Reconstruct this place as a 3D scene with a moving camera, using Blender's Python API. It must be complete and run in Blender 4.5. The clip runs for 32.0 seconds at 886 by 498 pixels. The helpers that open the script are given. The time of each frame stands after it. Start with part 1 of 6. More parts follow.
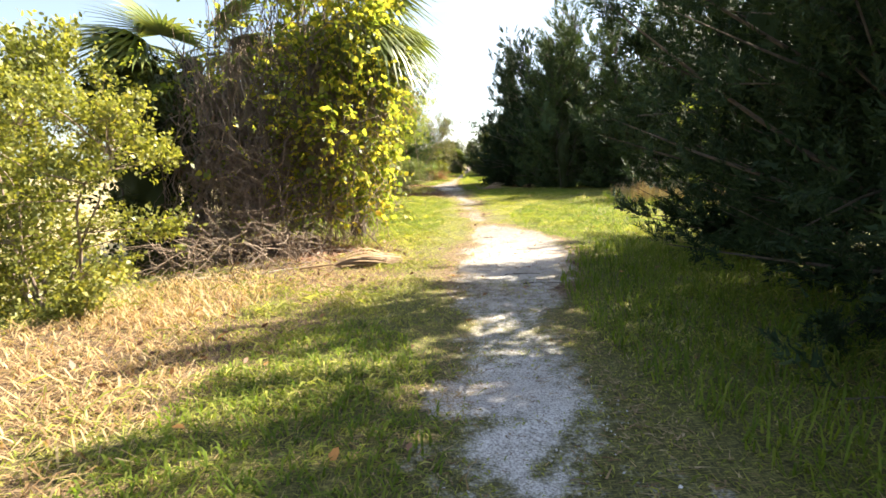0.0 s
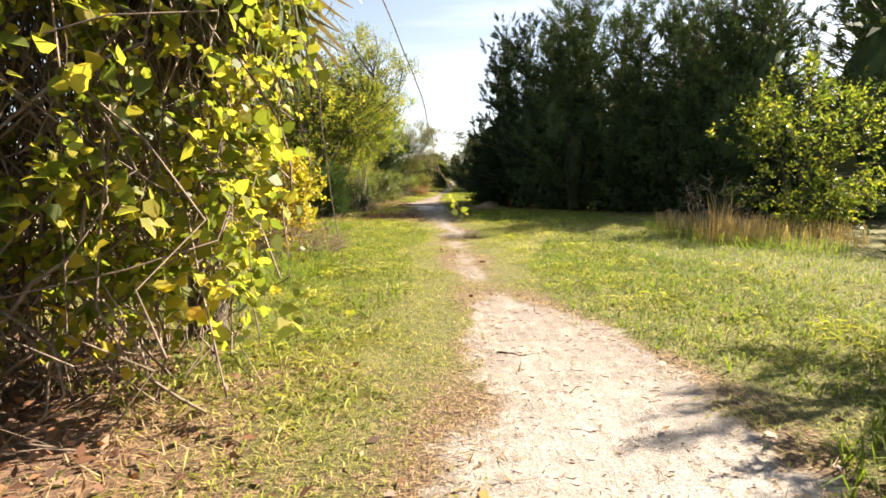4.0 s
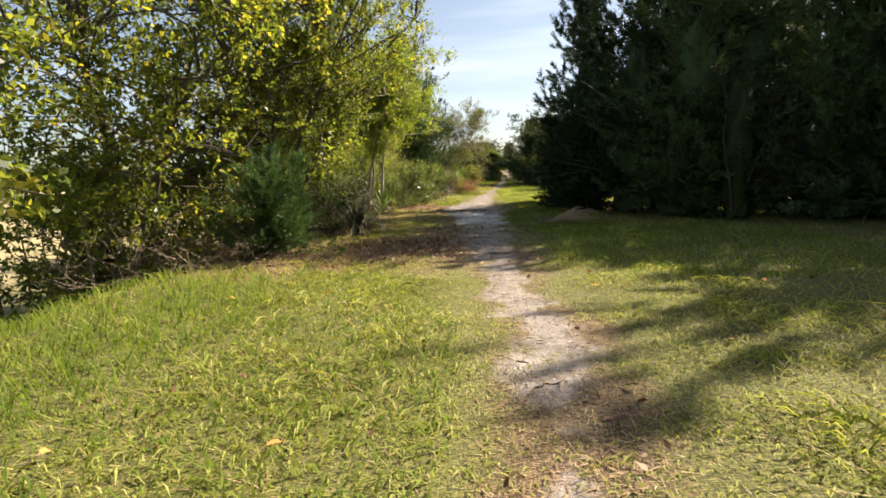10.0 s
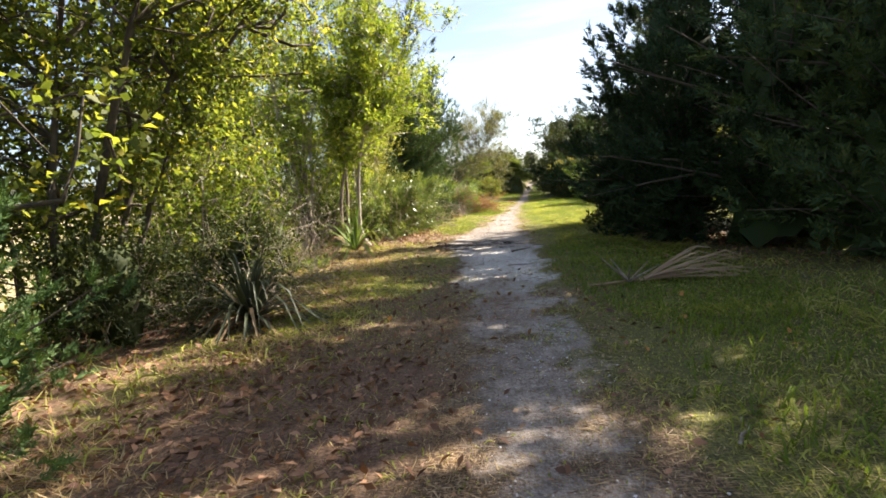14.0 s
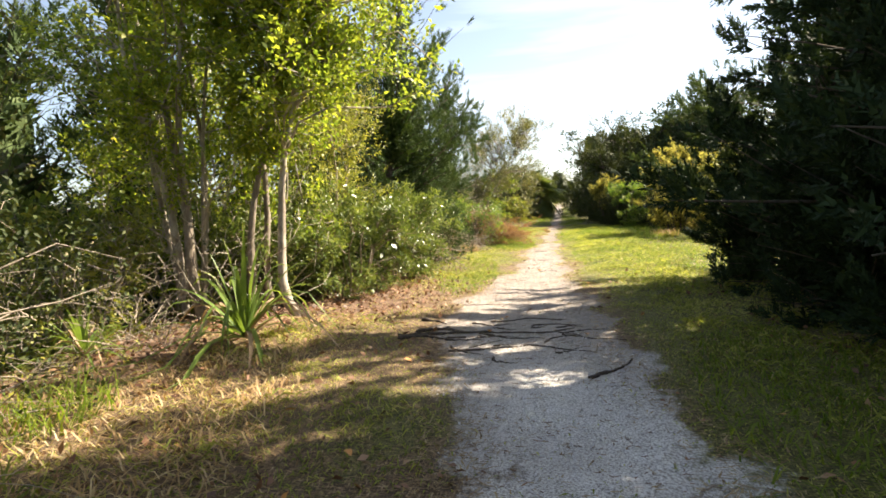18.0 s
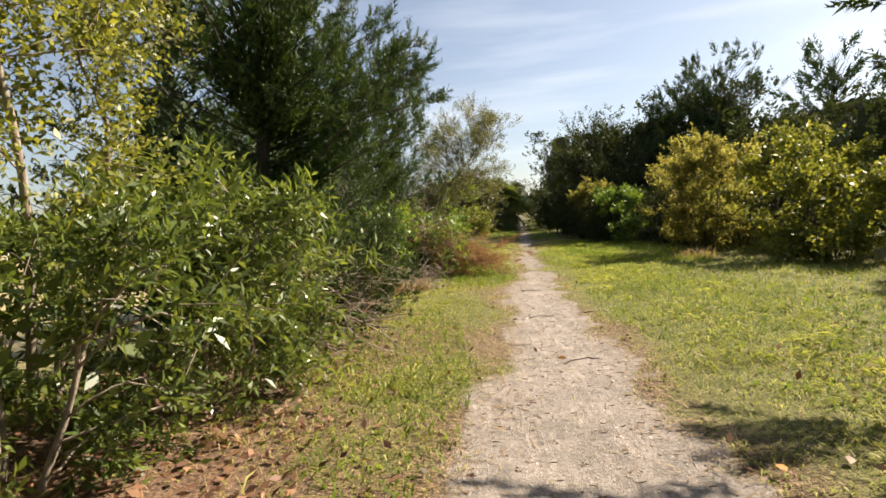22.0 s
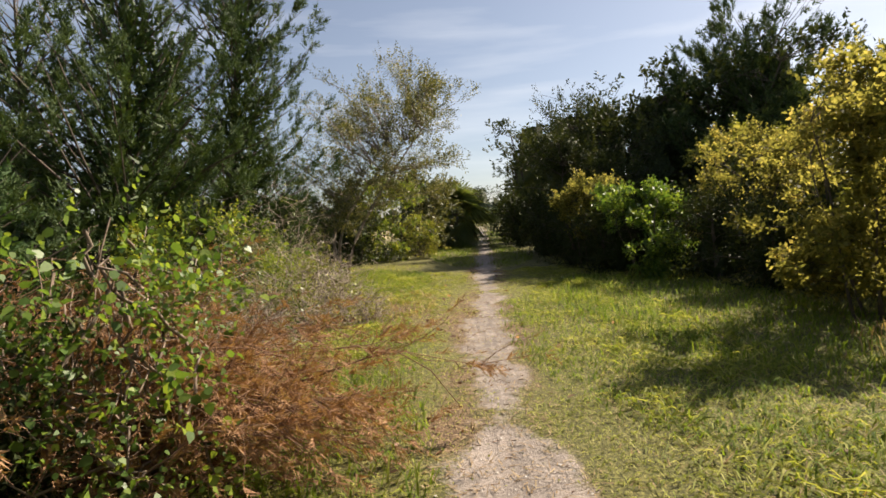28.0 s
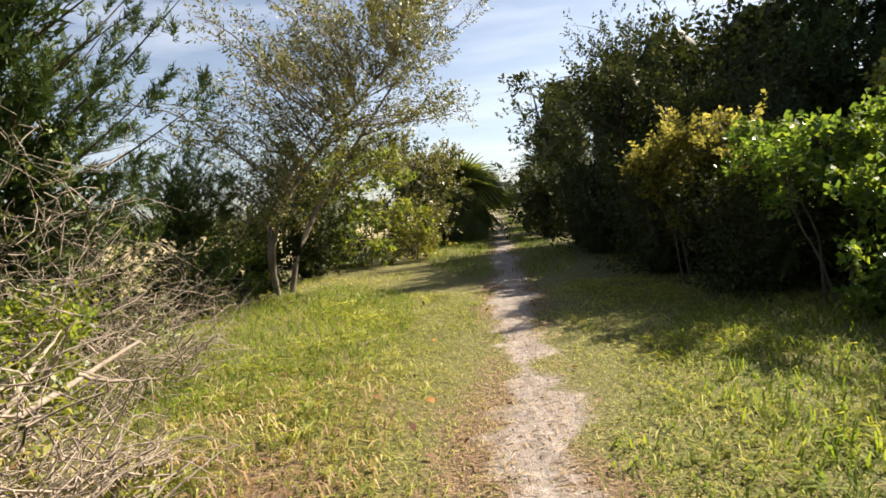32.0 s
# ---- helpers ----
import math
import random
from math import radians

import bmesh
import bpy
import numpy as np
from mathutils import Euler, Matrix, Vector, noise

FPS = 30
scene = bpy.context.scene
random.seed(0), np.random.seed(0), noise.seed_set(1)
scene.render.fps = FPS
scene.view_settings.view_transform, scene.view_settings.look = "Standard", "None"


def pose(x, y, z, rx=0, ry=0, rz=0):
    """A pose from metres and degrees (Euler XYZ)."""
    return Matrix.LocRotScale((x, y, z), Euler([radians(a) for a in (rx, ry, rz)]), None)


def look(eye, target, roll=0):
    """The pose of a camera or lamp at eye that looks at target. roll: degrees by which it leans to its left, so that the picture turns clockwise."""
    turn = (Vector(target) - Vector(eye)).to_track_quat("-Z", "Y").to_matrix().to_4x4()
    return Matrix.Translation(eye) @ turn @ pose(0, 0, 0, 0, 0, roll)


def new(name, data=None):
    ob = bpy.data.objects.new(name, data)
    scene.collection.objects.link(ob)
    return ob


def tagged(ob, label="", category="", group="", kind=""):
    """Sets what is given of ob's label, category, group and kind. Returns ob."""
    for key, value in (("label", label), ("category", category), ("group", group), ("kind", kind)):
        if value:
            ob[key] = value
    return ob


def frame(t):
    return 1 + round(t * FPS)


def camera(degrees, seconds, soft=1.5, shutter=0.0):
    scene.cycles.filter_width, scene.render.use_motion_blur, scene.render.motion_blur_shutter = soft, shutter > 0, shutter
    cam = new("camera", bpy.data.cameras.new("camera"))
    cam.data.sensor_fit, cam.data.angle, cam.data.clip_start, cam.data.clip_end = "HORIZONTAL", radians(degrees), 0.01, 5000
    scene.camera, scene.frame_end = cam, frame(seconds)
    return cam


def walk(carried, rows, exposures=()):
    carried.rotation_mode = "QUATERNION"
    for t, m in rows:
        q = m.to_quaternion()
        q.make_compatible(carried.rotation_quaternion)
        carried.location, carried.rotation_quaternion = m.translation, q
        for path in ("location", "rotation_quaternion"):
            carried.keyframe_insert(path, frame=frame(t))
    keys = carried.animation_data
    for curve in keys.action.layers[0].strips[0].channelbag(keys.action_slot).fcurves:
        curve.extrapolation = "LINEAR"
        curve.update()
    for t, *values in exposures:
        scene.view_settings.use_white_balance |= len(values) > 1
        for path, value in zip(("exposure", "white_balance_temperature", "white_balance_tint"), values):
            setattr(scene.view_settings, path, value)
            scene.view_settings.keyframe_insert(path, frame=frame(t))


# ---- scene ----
cam = camera(78.0, 32.0, 1.7)
PATH = [
    (0, (-0.081, -0.022, 1.451), (-0.051, 1.954, 1.148), -1.4),
    (0.5, (-0.079, 0.757, 1.456), (-0.038, 2.732, 1.139), -1.0),
    (1, (-0.133, 1.628, 1.437), (-0.084, 3.603, 1.127), -0.8),
    (1.5, (-0.14, 2.449, 1.452), (-0.085, 4.428, 1.166), -0.5),
    (2, (-0.164, 3.306, 1.468), (-0.106, 5.286, 1.194), -0.3),
    (2.5, (-0.088, 4.102, 1.47), (-0.018, 6.084, 1.212), 0.0),
    (3, (-0.01, 4.948, 1.464), (0.063, 6.929, 1.206), 0.2),
    (3.5, (0.159, 5.781, 1.452), (0.243, 7.764, 1.201), 0.1),
    (4, (0.247, 6.543, 1.428), (0.343, 8.524, 1.173), 0.0),
    (4.5, (0.484, 7.317, 1.431), (0.588, 9.299, 1.176), 0.4),
    (6.5, (0.914, 10.569, 1.447), (0.898, 12.552, 1.192), -1.8),
    (7, (0.92, 11.446, 1.429), (0.9, 13.428, 1.162), -1.8),
    (7.5, (0.914, 12.373, 1.449), (0.888, 14.353, 1.164), -1.9),
    (8, (0.878, 13.252, 1.464), (0.84, 15.231, 1.175), -1.8),
    (8.5, (0.787, 14.083, 1.464), (0.74, 16.063, 1.184), -1.6),
    (9, (0.783, 14.983, 1.472), (0.729, 16.963, 1.19), -1.6),
    (9.5, (0.696, 15.907, 1.408), (0.628, 17.887, 1.132), -1.6),
    (10, (0.676, 16.876, 1.429), (0.575, 18.854, 1.15), -2.1),
    (10.5, (0.524, 17.775, 1.445), (0.4, 19.751, 1.162), -2.6),
    (11, (0.562, 18.656, 1.45), (0.443, 20.634, 1.18), -3.0),
    (11.5, (0.606, 19.565, 1.492), (0.492, 21.543, 1.222), -3.4),
    (12, (0.722, 20.444, 1.494), (0.604, 22.423, 1.23), -3.6),
    (12.5, (0.707, 21.273, 1.461), (0.566, 23.252, 1.208), -3.6),
    (13, (0.772, 22.145, 1.442), (0.607, 24.123, 1.201), -3.8),
    (13.5, (0.708, 22.936, 1.48), (0.534, 24.914, 1.24), -4.2),
    (14, (0.795, 23.792, 1.439), (0.617, 25.771, 1.213), -4.3),
    (14.5, (0.798, 24.865, 1.458), (0.611, 26.845, 1.239), -4.0),
    (16.5, (0.665, 28.383, 1.451), (0.459, 30.365, 1.278), -3.0),
    (17, (0.698, 29.191, 1.458), (0.472, 31.171, 1.293), -2.9),
    (17.5, (0.65, 29.924, 1.414), (0.402, 31.902, 1.257), -2.9),
    (18, (0.607, 30.782, 1.433), (0.356, 32.761, 1.285), -2.9),
    (18.5, (0.585, 31.572, 1.435), (0.333, 33.551, 1.292), -2.7),
    (19, (0.48, 32.369, 1.461), (0.231, 34.348, 1.317), -2.6),
    (19.5, (0.366, 33.09, 1.422), (0.136, 35.072, 1.284), -2.6),
    (20, (0.308, 33.895, 1.45), (0.103, 35.879, 1.313), -2.9),
    (20.5, (0.252, 34.659, 1.482), (0.073, 36.647, 1.357), -2.9),
    (21, (0.24, 35.56, 1.489), (0.082, 37.55, 1.362), -3.4),
    (21.5, (0.269, 36.535, 1.427), (0.147, 38.527, 1.306), -3.2),
    (22, (0.307, 37.454, 1.409), (0.221, 39.449, 1.295), -3.0),
    (22.5, (0.422, 38.276, 1.445), (0.36, 40.272, 1.339), -3.0),
    (23, (0.426, 39.052, 1.426), (0.374, 41.049, 1.322), -2.6),
    (23.5, (0.531, 39.875, 1.411), (0.495, 41.873, 1.318), -2.3),
    (24, (0.551, 40.636, 1.436), (0.522, 42.634, 1.343), -2.3),
    (24.5, (0.702, 41.416, 1.45), (0.684, 43.414, 1.365), -2.3),
    (25, (0.7, 42.203, 1.405), (0.695, 44.201, 1.319), -2.2),
    (25.5, (0.892, 43.017, 1.391), (0.91, 45.015, 1.31), -2.1),
    (26, (1.007, 43.845, 1.402), (1.047, 45.843, 1.323), -2.2),
    (26.5, (1.18, 44.681, 1.429), (1.244, 46.678, 1.356), -2.4),
    (28.5, (1.556, 47.756, 1.487), (1.594, 49.753, 1.396), -3.1),
    (29, (1.666, 48.538, 1.415), (1.68, 50.536, 1.319), -3.1),
    (29.5, (1.778, 49.578, 1.473), (1.777, 51.575, 1.363), -3.4),
    (30, (1.845, 50.429, 1.397), (1.834, 52.426, 1.281), -3.6),
    (30.5, (1.862, 51.374, 1.399), (1.847, 53.371, 1.281), -3.8),
    (31, (1.986, 52.253, 1.456), (1.971, 54.249, 1.338), -4.1),
    (31.5, (2.013, 53.175, 1.498), (1.998, 55.171, 1.371), -4.5),
    (32, (2.007, 54.011, 1.464), (2.005, 56.007, 1.334), -4.6),
]
EXPOSURES = [(0, 2.27, 6450, 9), (1, 2.27, 6500, 10), (2, 2.23, 6600, 10), (4.2, 1.79, 6700, 12), (7, 1.5, 6600, 11), (11, 1.53, 6550, 11), (13, 2.03, 6450, 12), (14.3, 2.02, 6200, 13), (17, 2.05, 6550, 9), (19, 2.0, 6600, 11), (21, 1.5, 6600, 11), (23, 1.15, 6600, 12), (25, 0.95, 6600, 13), (26, 0.95, 6600, 13), (29, 1.2, 6600, 13), (32, 1.45, 6500, 12)]
walk(cam, [(t, look(eye, target, roll)) for t, eye, target, roll in PATH], EXPOSURES)

# ---- light ----
SUN_AZ, SUN_EL = radians(60), radians(40)
world = bpy.data.worlds.new("sky")
scene.world = world
world.use_nodes = True
wn, wl = world.node_tree.nodes, world.node_tree.links
sky = wn.new("ShaderNodeTexSky")
sky.sky_type = "NISHITA"
sky.sun_disc = False
sky.sun_elevation, sky.sun_rotation = SUN_EL, SUN_AZ
sky.air_density, sky.dust_density, sky.ozone_density = 1.0, 1.0, 1.2
haze = wn.new("ShaderNodeHueSaturation")
haze.inputs["Saturation"].default_value = 0.76
wl.new(sky.outputs[0], haze.inputs["Color"])
wco, wmap, cirrus, thin = wn.new("ShaderNodeTexCoord"), wn.new("ShaderNodeMapping"), wn.new("ShaderNodeTexNoise"), wn.new("ShaderNodeMapRange")
wmap.inputs["Rotation"].default_value, wmap.inputs["Scale"].default_value = (0, 0.15, 0.4), (1.5, 5.0, 14.0)
wl.new(wco.outputs["Generated"], wmap.inputs[0])
wl.new(wmap.outputs[0], cirrus.inputs["Vector"])
cirrus.inputs["Scale"].default_value, cirrus.inputs["Detail"].default_value = 1.1, 6
thin.inputs["From Min"].default_value, thin.inputs["From Max"].default_value, thin.inputs["To Max"].default_value = 0.52, 0.80, 0.45
wl.new(cirrus.outputs[0], thin.inputs["Value"])
veil = wn.new("ShaderNodeMix")
veil.data_type = "RGBA"
veil.inputs[7].default_value = (9.0, 9.3, 9.6, 1)
wl.new(thin.outputs[0], veil.inputs[0])
wl.new(haze.outputs[0], veil.inputs[6])
wl.new(veil.outputs[2], wn["Background"].inputs[0])
wn["Background"].inputs[1].default_value = 0.058
sun_data = bpy.data.lights.new("sun", "SUN")
sun_data.energy, sun_data.angle, sun_data.color = 5.0, radians(0.6), (1.0, 0.89, 0.70)
sun = new("sun", sun_data)
sun.matrix_world = look((60, 50, 45), (60 - math.sin(SUN_AZ) * math.cos(SUN_EL), 50 - math.cos(SUN_AZ) * math.cos(SUN_EL), 45 - math.sin(SUN_EL)))

# ---- materials ----


def material(name, rough=0.8):
    m = bpy.data.materials.new(name)
    m.use_nodes = True
    b = m.node_tree.nodes["Principled BSDF"]
    b.inputs["Roughness"].default_value = rough
    return m, m.node_tree.nodes, m.node_tree.links, b


def ramp(nodes, stops):
    r = nodes.new("ShaderNodeValToRGB")
    e = r.color_ramp.elements
    while len(e) < len(stops):
        e.new(0.5)
    for k, (p, c) in zip(e, stops):
        k.position, k.color = p, (*c, 1)
    return r


def noise_node(nodes, links, scale, detail=4, rough=0.6, coords=None):
    n = nodes.new("ShaderNodeTexNoise")
    n.inputs["Scale"].default_value, n.inputs["Detail"].default_value, n.inputs["Roughness"].default_value = scale, detail, rough
    if coords is not None:
        links.new(coords, n.inputs["Vector"])
    return n


def mixed(nodes, links, a, b, f, blend="MIX"):
    x = nodes.new("ShaderNodeMix")
    x.data_type, x.blend_type = "RGBA", blend
    for sock, v in ((0, f), (6, a), (7, b)):
        if hasattr(v, "links"):
            links.new(v, x.inputs[sock])
        else:
            x.inputs[sock].default_value = v if sock == 0 else (*v, 1)
    return x.outputs[2]


def leaf_material(name, stops, rough=0.45, through_light=0.35, patch=1.2, sheen=0.5, tint=(1.0, 0.95, 0.35)):
    """Leaves: each one its own tone, drifting in patches over the plant; light shines through."""
    m, n, l, b = material(name, rough)
    b.inputs["Specular IOR Level"].default_value = sheen
    geo = n.new("ShaderNodeNewGeometry")
    tex = n.new("ShaderNodeTexCoord")
    drift = noise_node(n, l, patch, 2, 0.5, tex.outputs["Object"])
    add = n.new("ShaderNodeMath")
    add.operation = "MULTIPLY_ADD"
    l.new(drift.outputs[0], add.inputs[0])
    add.inputs[1].default_value = 1.1
    l.new(geo.outputs["Random Per Island"], add.inputs[2])
    half = n.new("ShaderNodeMath")
    half.operation = "MULTIPLY_ADD"
    l.new(add.outputs[0], half.inputs[0])
    half.inputs[1].default_value, half.inputs[2].default_value = 0.62, -0.16
    r = ramp(n, stops)
    l.new(half.outputs[0], r.inputs[0])
    fine = noise_node(n, l, 60, 2, 0.6, tex.outputs["Object"])
    col = mixed(n, l, r.outputs[0], fine.outputs[0], 0.25, "OVERLAY")
    l.new(col, b.inputs["Base Color"])
    tr = n.new("ShaderNodeBsdfTranslucent")
    l.new(mixed(n, l, mixed(n, l, col, col, 0.5, "SCREEN"), tint, 0.85, "MULTIPLY"), tr.inputs[0])
    mix = n.new("ShaderNodeMixShader")
    mix.inputs[0].default_value = through_light
    l.new(b.outputs[0], mix.inputs[1])
    l.new(tr.outputs[0], mix.inputs[2])
    l.new(mix.outputs[0], n["Material Output"].inputs[0])
    return m


def bark_material(name, dark, light, scale=14, rough=0.9):
    m, n, l, b = material(name, rough)
    tex = n.new("ShaderNodeTexCoord")
    mp = n.new("ShaderNodeMapping")
    mp.inputs["Scale"].default_value = (1, 1, 0.35)
    l.new(tex.outputs["Object"], mp.inputs[0])
    big = noise_node(n, l, scale, 6, 0.7, mp.outputs[0])
    r = ramp(n, [(0.3, dark), (0.7, light)])
    l.new(big.outputs[0], r.inputs[0])
    l.new(r.outputs[0], b.inputs["Base Color"])
    bump = n.new("ShaderNodeBump")
    bump.inputs["Strength"].default_value, bump.inputs["Distance"].default_value = 0.6, 0.01
    l.new(big.outputs[0], bump.inputs["Height"])
    l.new(bump.outputs[0], b.inputs["Normal"])
    return m


M = {}
M["cedar"] = leaf_material("cedar_needles", [(0.0, (0.027, 0.045, 0.02)), (0.5, (0.056, 0.088, 0.033)), (0.85, (0.105, 0.14, 0.048)), (1.0, (0.16, 0.15, 0.062))], 0.7, 0.14, sheen=0.2)
M["cedar_fresh"] = leaf_material("fresh_cedar_needles", [(0.0, (0.035, 0.07, 0.022)), (0.6, (0.075, 0.135, 0.042)), (1.0, (0.14, 0.20, 0.06))], 0.65, 0.25, sheen=0.3)
M["glossy"] = leaf_material("glossy_shrub_leaves", [(0.0, (0.035, 0.055, 0.016)), (0.5, (0.115, 0.16, 0.042)), (0.85, (0.25, 0.29, 0.08)), (1.0, (0.42, 0.40, 0.13))], 0.36, 0.36)
M["lime"] = leaf_material("sunlit_lime_leaves", [(0.0, (0.06, 0.105, 0.018)), (0.45, (0.17, 0.235, 0.035)), (0.8, (0.35, 0.385, 0.055)), (1.0, (0.62, 0.53, 0.07))], 0.42, 0.66)
M["yellow"] = leaf_material("yellow_autumn_leaves", [(0.0, (0.10, 0.14, 0.02)), (0.4, (0.36, 0.33, 0.05)), (0.75, (0.60, 0.43, 0.06)), (0.96, (0.62, 0.33, 0.05)), (1.0, (0.55, 0.14, 0.04))], 0.45, 0.55)
M["green"] = leaf_material("green_tree_leaves", [(0.0, (0.04, 0.07, 0.018)), (0.45, (0.105, 0.155, 0.03)), (0.75, (0.23, 0.26, 0.045)), (1.0, (0.56, 0.45, 0.07))], 0.42, 0.62)
M["olive"] = leaf_material("olive_bush_leaves", [(0.0, (0.06, 0.075, 0.02)), (0.45, (0.18, 0.20, 0.042)), (0.8, (0.36, 0.35, 0.08)), (1.0, (0.60, 0.42, 0.10))], 0.46, 0.42)
M["gold"] = leaf_material("golden_olive_leaves", [(0.0, (0.055, 0.065, 0.022)), (0.4, (0.165, 0.165, 0.048)), (0.75, (0.31, 0.285, 0.09)), (1.0, (0.52, 0.37, 0.13))], 0.6, 0.66, sheen=0.15, tint=(1.0, 0.92, 0.45))
M["vivid"] = leaf_material("vivid_green_leaves", [(0.0, (0.04, 0.085, 0.018)), (0.5, (0.12, 0.20, 0.04)), (0.85, (0.27, 0.34, 0.055)), (1.0, (0.50, 0.45, 0.08))], 0.42, 0.48)
M["willow"] = leaf_material("thin_willow_leaves", [(0.0, (0.045, 0.05, 0.022)), (0.5, (0.105, 0.11, 0.042)), (1.0, (0.36, 0.33, 0.11))], 0.45, 0.34)
M["oak"] = leaf_material("dark_evergreen_leaves", [(0.0, (0.022, 0.032, 0.012)), (0.6, (0.048, 0.062, 0.020)), (1.0, (0.11, 0.115, 0.035))], 0.62, 0.2, sheen=0.2)
# Cedar needles darkened so the near cedars' shade sits in the colour.
M["cedar_shaded"] = leaf_material("shade_darkened_cedar_needles", [(0.0, (0.010, 0.020, 0.009)), (0.5, (0.022, 0.042, 0.016)), (0.85, (0.045, 0.070, 0.024)), (1.0, (0.075, 0.075, 0.03))], 0.7, 0.08, sheen=0.2)
M["rust"] = leaf_material("dead_rust_needles", [(0.0, (0.17, 0.08, 0.045)), (0.5, (0.33, 0.175, 0.09)), (1.0, (0.50, 0.31, 0.17))], 0.8, 0.25)
M["palm"] = leaf_material("palm_frond_green", [(0.0, (0.07, 0.10, 0.03)), (0.6, (0.13, 0.17, 0.05)), (1.0, (0.26, 0.26, 0.09))], 0.4, 0.3)
M["bark_slim"] = bark_material("brown_grey_slim_bark", (0.09, 0.065, 0.05), (0.34, 0.28, 0.22), 10)
M["palm_dead"] = leaf_material("dead_palm_frond", [(0.0, (0.16, 0.11, 0.08)), (0.6, (0.30, 0.22, 0.16)), (1.0, (0.42, 0.33, 0.25))], 0.8, 0.2)
M["frond_tan"] = leaf_material("fallen_frond_tan", [(0.0, (0.20, 0.12, 0.065)), (0.6, (0.34, 0.23, 0.135)), (1.0, (0.52, 0.40, 0.26))], 0.75, 0.1)
M["sword"] = leaf_material("sword_leaves", [(0.0, (0.085, 0.15, 0.04)), (0.6, (0.18, 0.26, 0.06)), (1.0, (0.42, 0.38, 0.12))], 0.4, 0.45)
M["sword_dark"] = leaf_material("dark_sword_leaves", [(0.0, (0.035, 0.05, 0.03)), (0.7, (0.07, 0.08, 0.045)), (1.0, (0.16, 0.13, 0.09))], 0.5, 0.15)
M["grass"] = leaf_material("lawn_grass", [(0.0, (0.06, 0.085, 0.014)), (0.35, (0.19, 0.225, 0.036)), (0.68, (0.38, 0.39, 0.085)), (1.0, (0.68, 0.60, 0.28))], 0.7, 0.48, 0.7, 0.3, tint=(1.0, 0.97, 0.36))
M["tall_grass"] = leaf_material("tall_green_grass", [(0.0, (0.06, 0.105, 0.016)), (0.6, (0.165, 0.225, 0.03)), (1.0, (0.34, 0.35, 0.07))], 0.75, 0.5, 0.4, 0.25, tint=(0.95, 1.0, 0.3))
M["straw"] = leaf_material("dry_straw_grass", [(0.0, (0.17, 0.085, 0.04)), (0.45, (0.38, 0.25, 0.12)), (0.8, (0.58, 0.45, 0.26)), (1.0, (0.70, 0.60, 0.40))], 0.7, 0.3, 0.9)
M["litter"] = leaf_material("fallen_dead_leaves", [(0.0, (0.05, 0.026, 0.018)), (0.4, (0.15, 0.068, 0.038)), (0.75, (0.31, 0.155, 0.08)), (1.0, (0.52, 0.36, 0.23))], 0.6, 0.12)
M["orange_leaf"] = leaf_material("orange_fallen_leaf", [(0.0, (0.45, 0.16, 0.05)), (0.6, (0.60, 0.28, 0.08)), (1.0, (0.65, 0.45, 0.18))], 0.6, 0.2)
M["vine_gold"] = leaf_material("sunlit_vine_leaves", [(0.0, (0.06, 0.095, 0.022)), (0.42, (0.19, 0.24, 0.045)), (0.66, (0.45, 0.43, 0.08)), (0.88, (0.72, 0.56, 0.09)), (0.95, (0.70, 0.38, 0.08)), (1.0, (0.58, 0.12, 0.04))], 0.45, 0.68, 2.0)
M["turning"] = leaf_material("yellowing_tree_leaves", [(0.0, (0.04, 0.065, 0.018)), (0.42, (0.11, 0.145, 0.03)), (0.72, (0.23, 0.25, 0.045)), (0.91, (0.60, 0.45, 0.06)), (1.0, (0.74, 0.43, 0.06))], 0.42, 0.7)
# Lighter cedar copy: sunlight is put into the needle colour.
M["cedar_lit"] = leaf_material("sunlit_cedar_needles", [(0.0, (0.025, 0.045, 0.016)), (0.5, (0.055, 0.092, 0.028)), (0.85, (0.10, 0.14, 0.04)), (1.0, (0.16, 0.15, 0.05))], 0.6, 0.16, sheen=0.3)
M["thatch"] = leaf_material("dead_thatch", [(0.0, (0.10, 0.06, 0.03)), (0.5, (0.27, 0.18, 0.09)), (1.0, (0.50, 0.39, 0.23))], 0.8, 0.1)
M["twig"] = bark_material("dry_grey_twigs", (0.16, 0.12, 0.09), (0.42, 0.35, 0.28), 30)
M["twig_brown"] = bark_material("brown_vine_stems", (0.085, 0.058, 0.045), (0.33, 0.25, 0.19), 25)
M["twig_red"] = bark_material("reddish_dead_twigs", (0.12, 0.06, 0.035), (0.30, 0.17, 0.10), 25)
M["bark"] = bark_material("grey_brown_bark", (0.04, 0.03, 0.024), (0.14, 0.11, 0.085))
M["bark_pale"] = bark_material("pale_lichen_bark", (0.16, 0.12, 0.09), (0.52, 0.46, 0.38), 9)
M["root"] = bark_material("dark_exposed_root", (0.025, 0.018, 0.014), (0.09, 0.065, 0.05), 40)
M["shell"] = leaf_material("shell_grit", [(0.0, (0.34, 0.31, 0.29)), (0.6, (0.55, 0.52, 0.49)), (1.0, (0.80, 0.78, 0.75))], 0.7, 0.0)


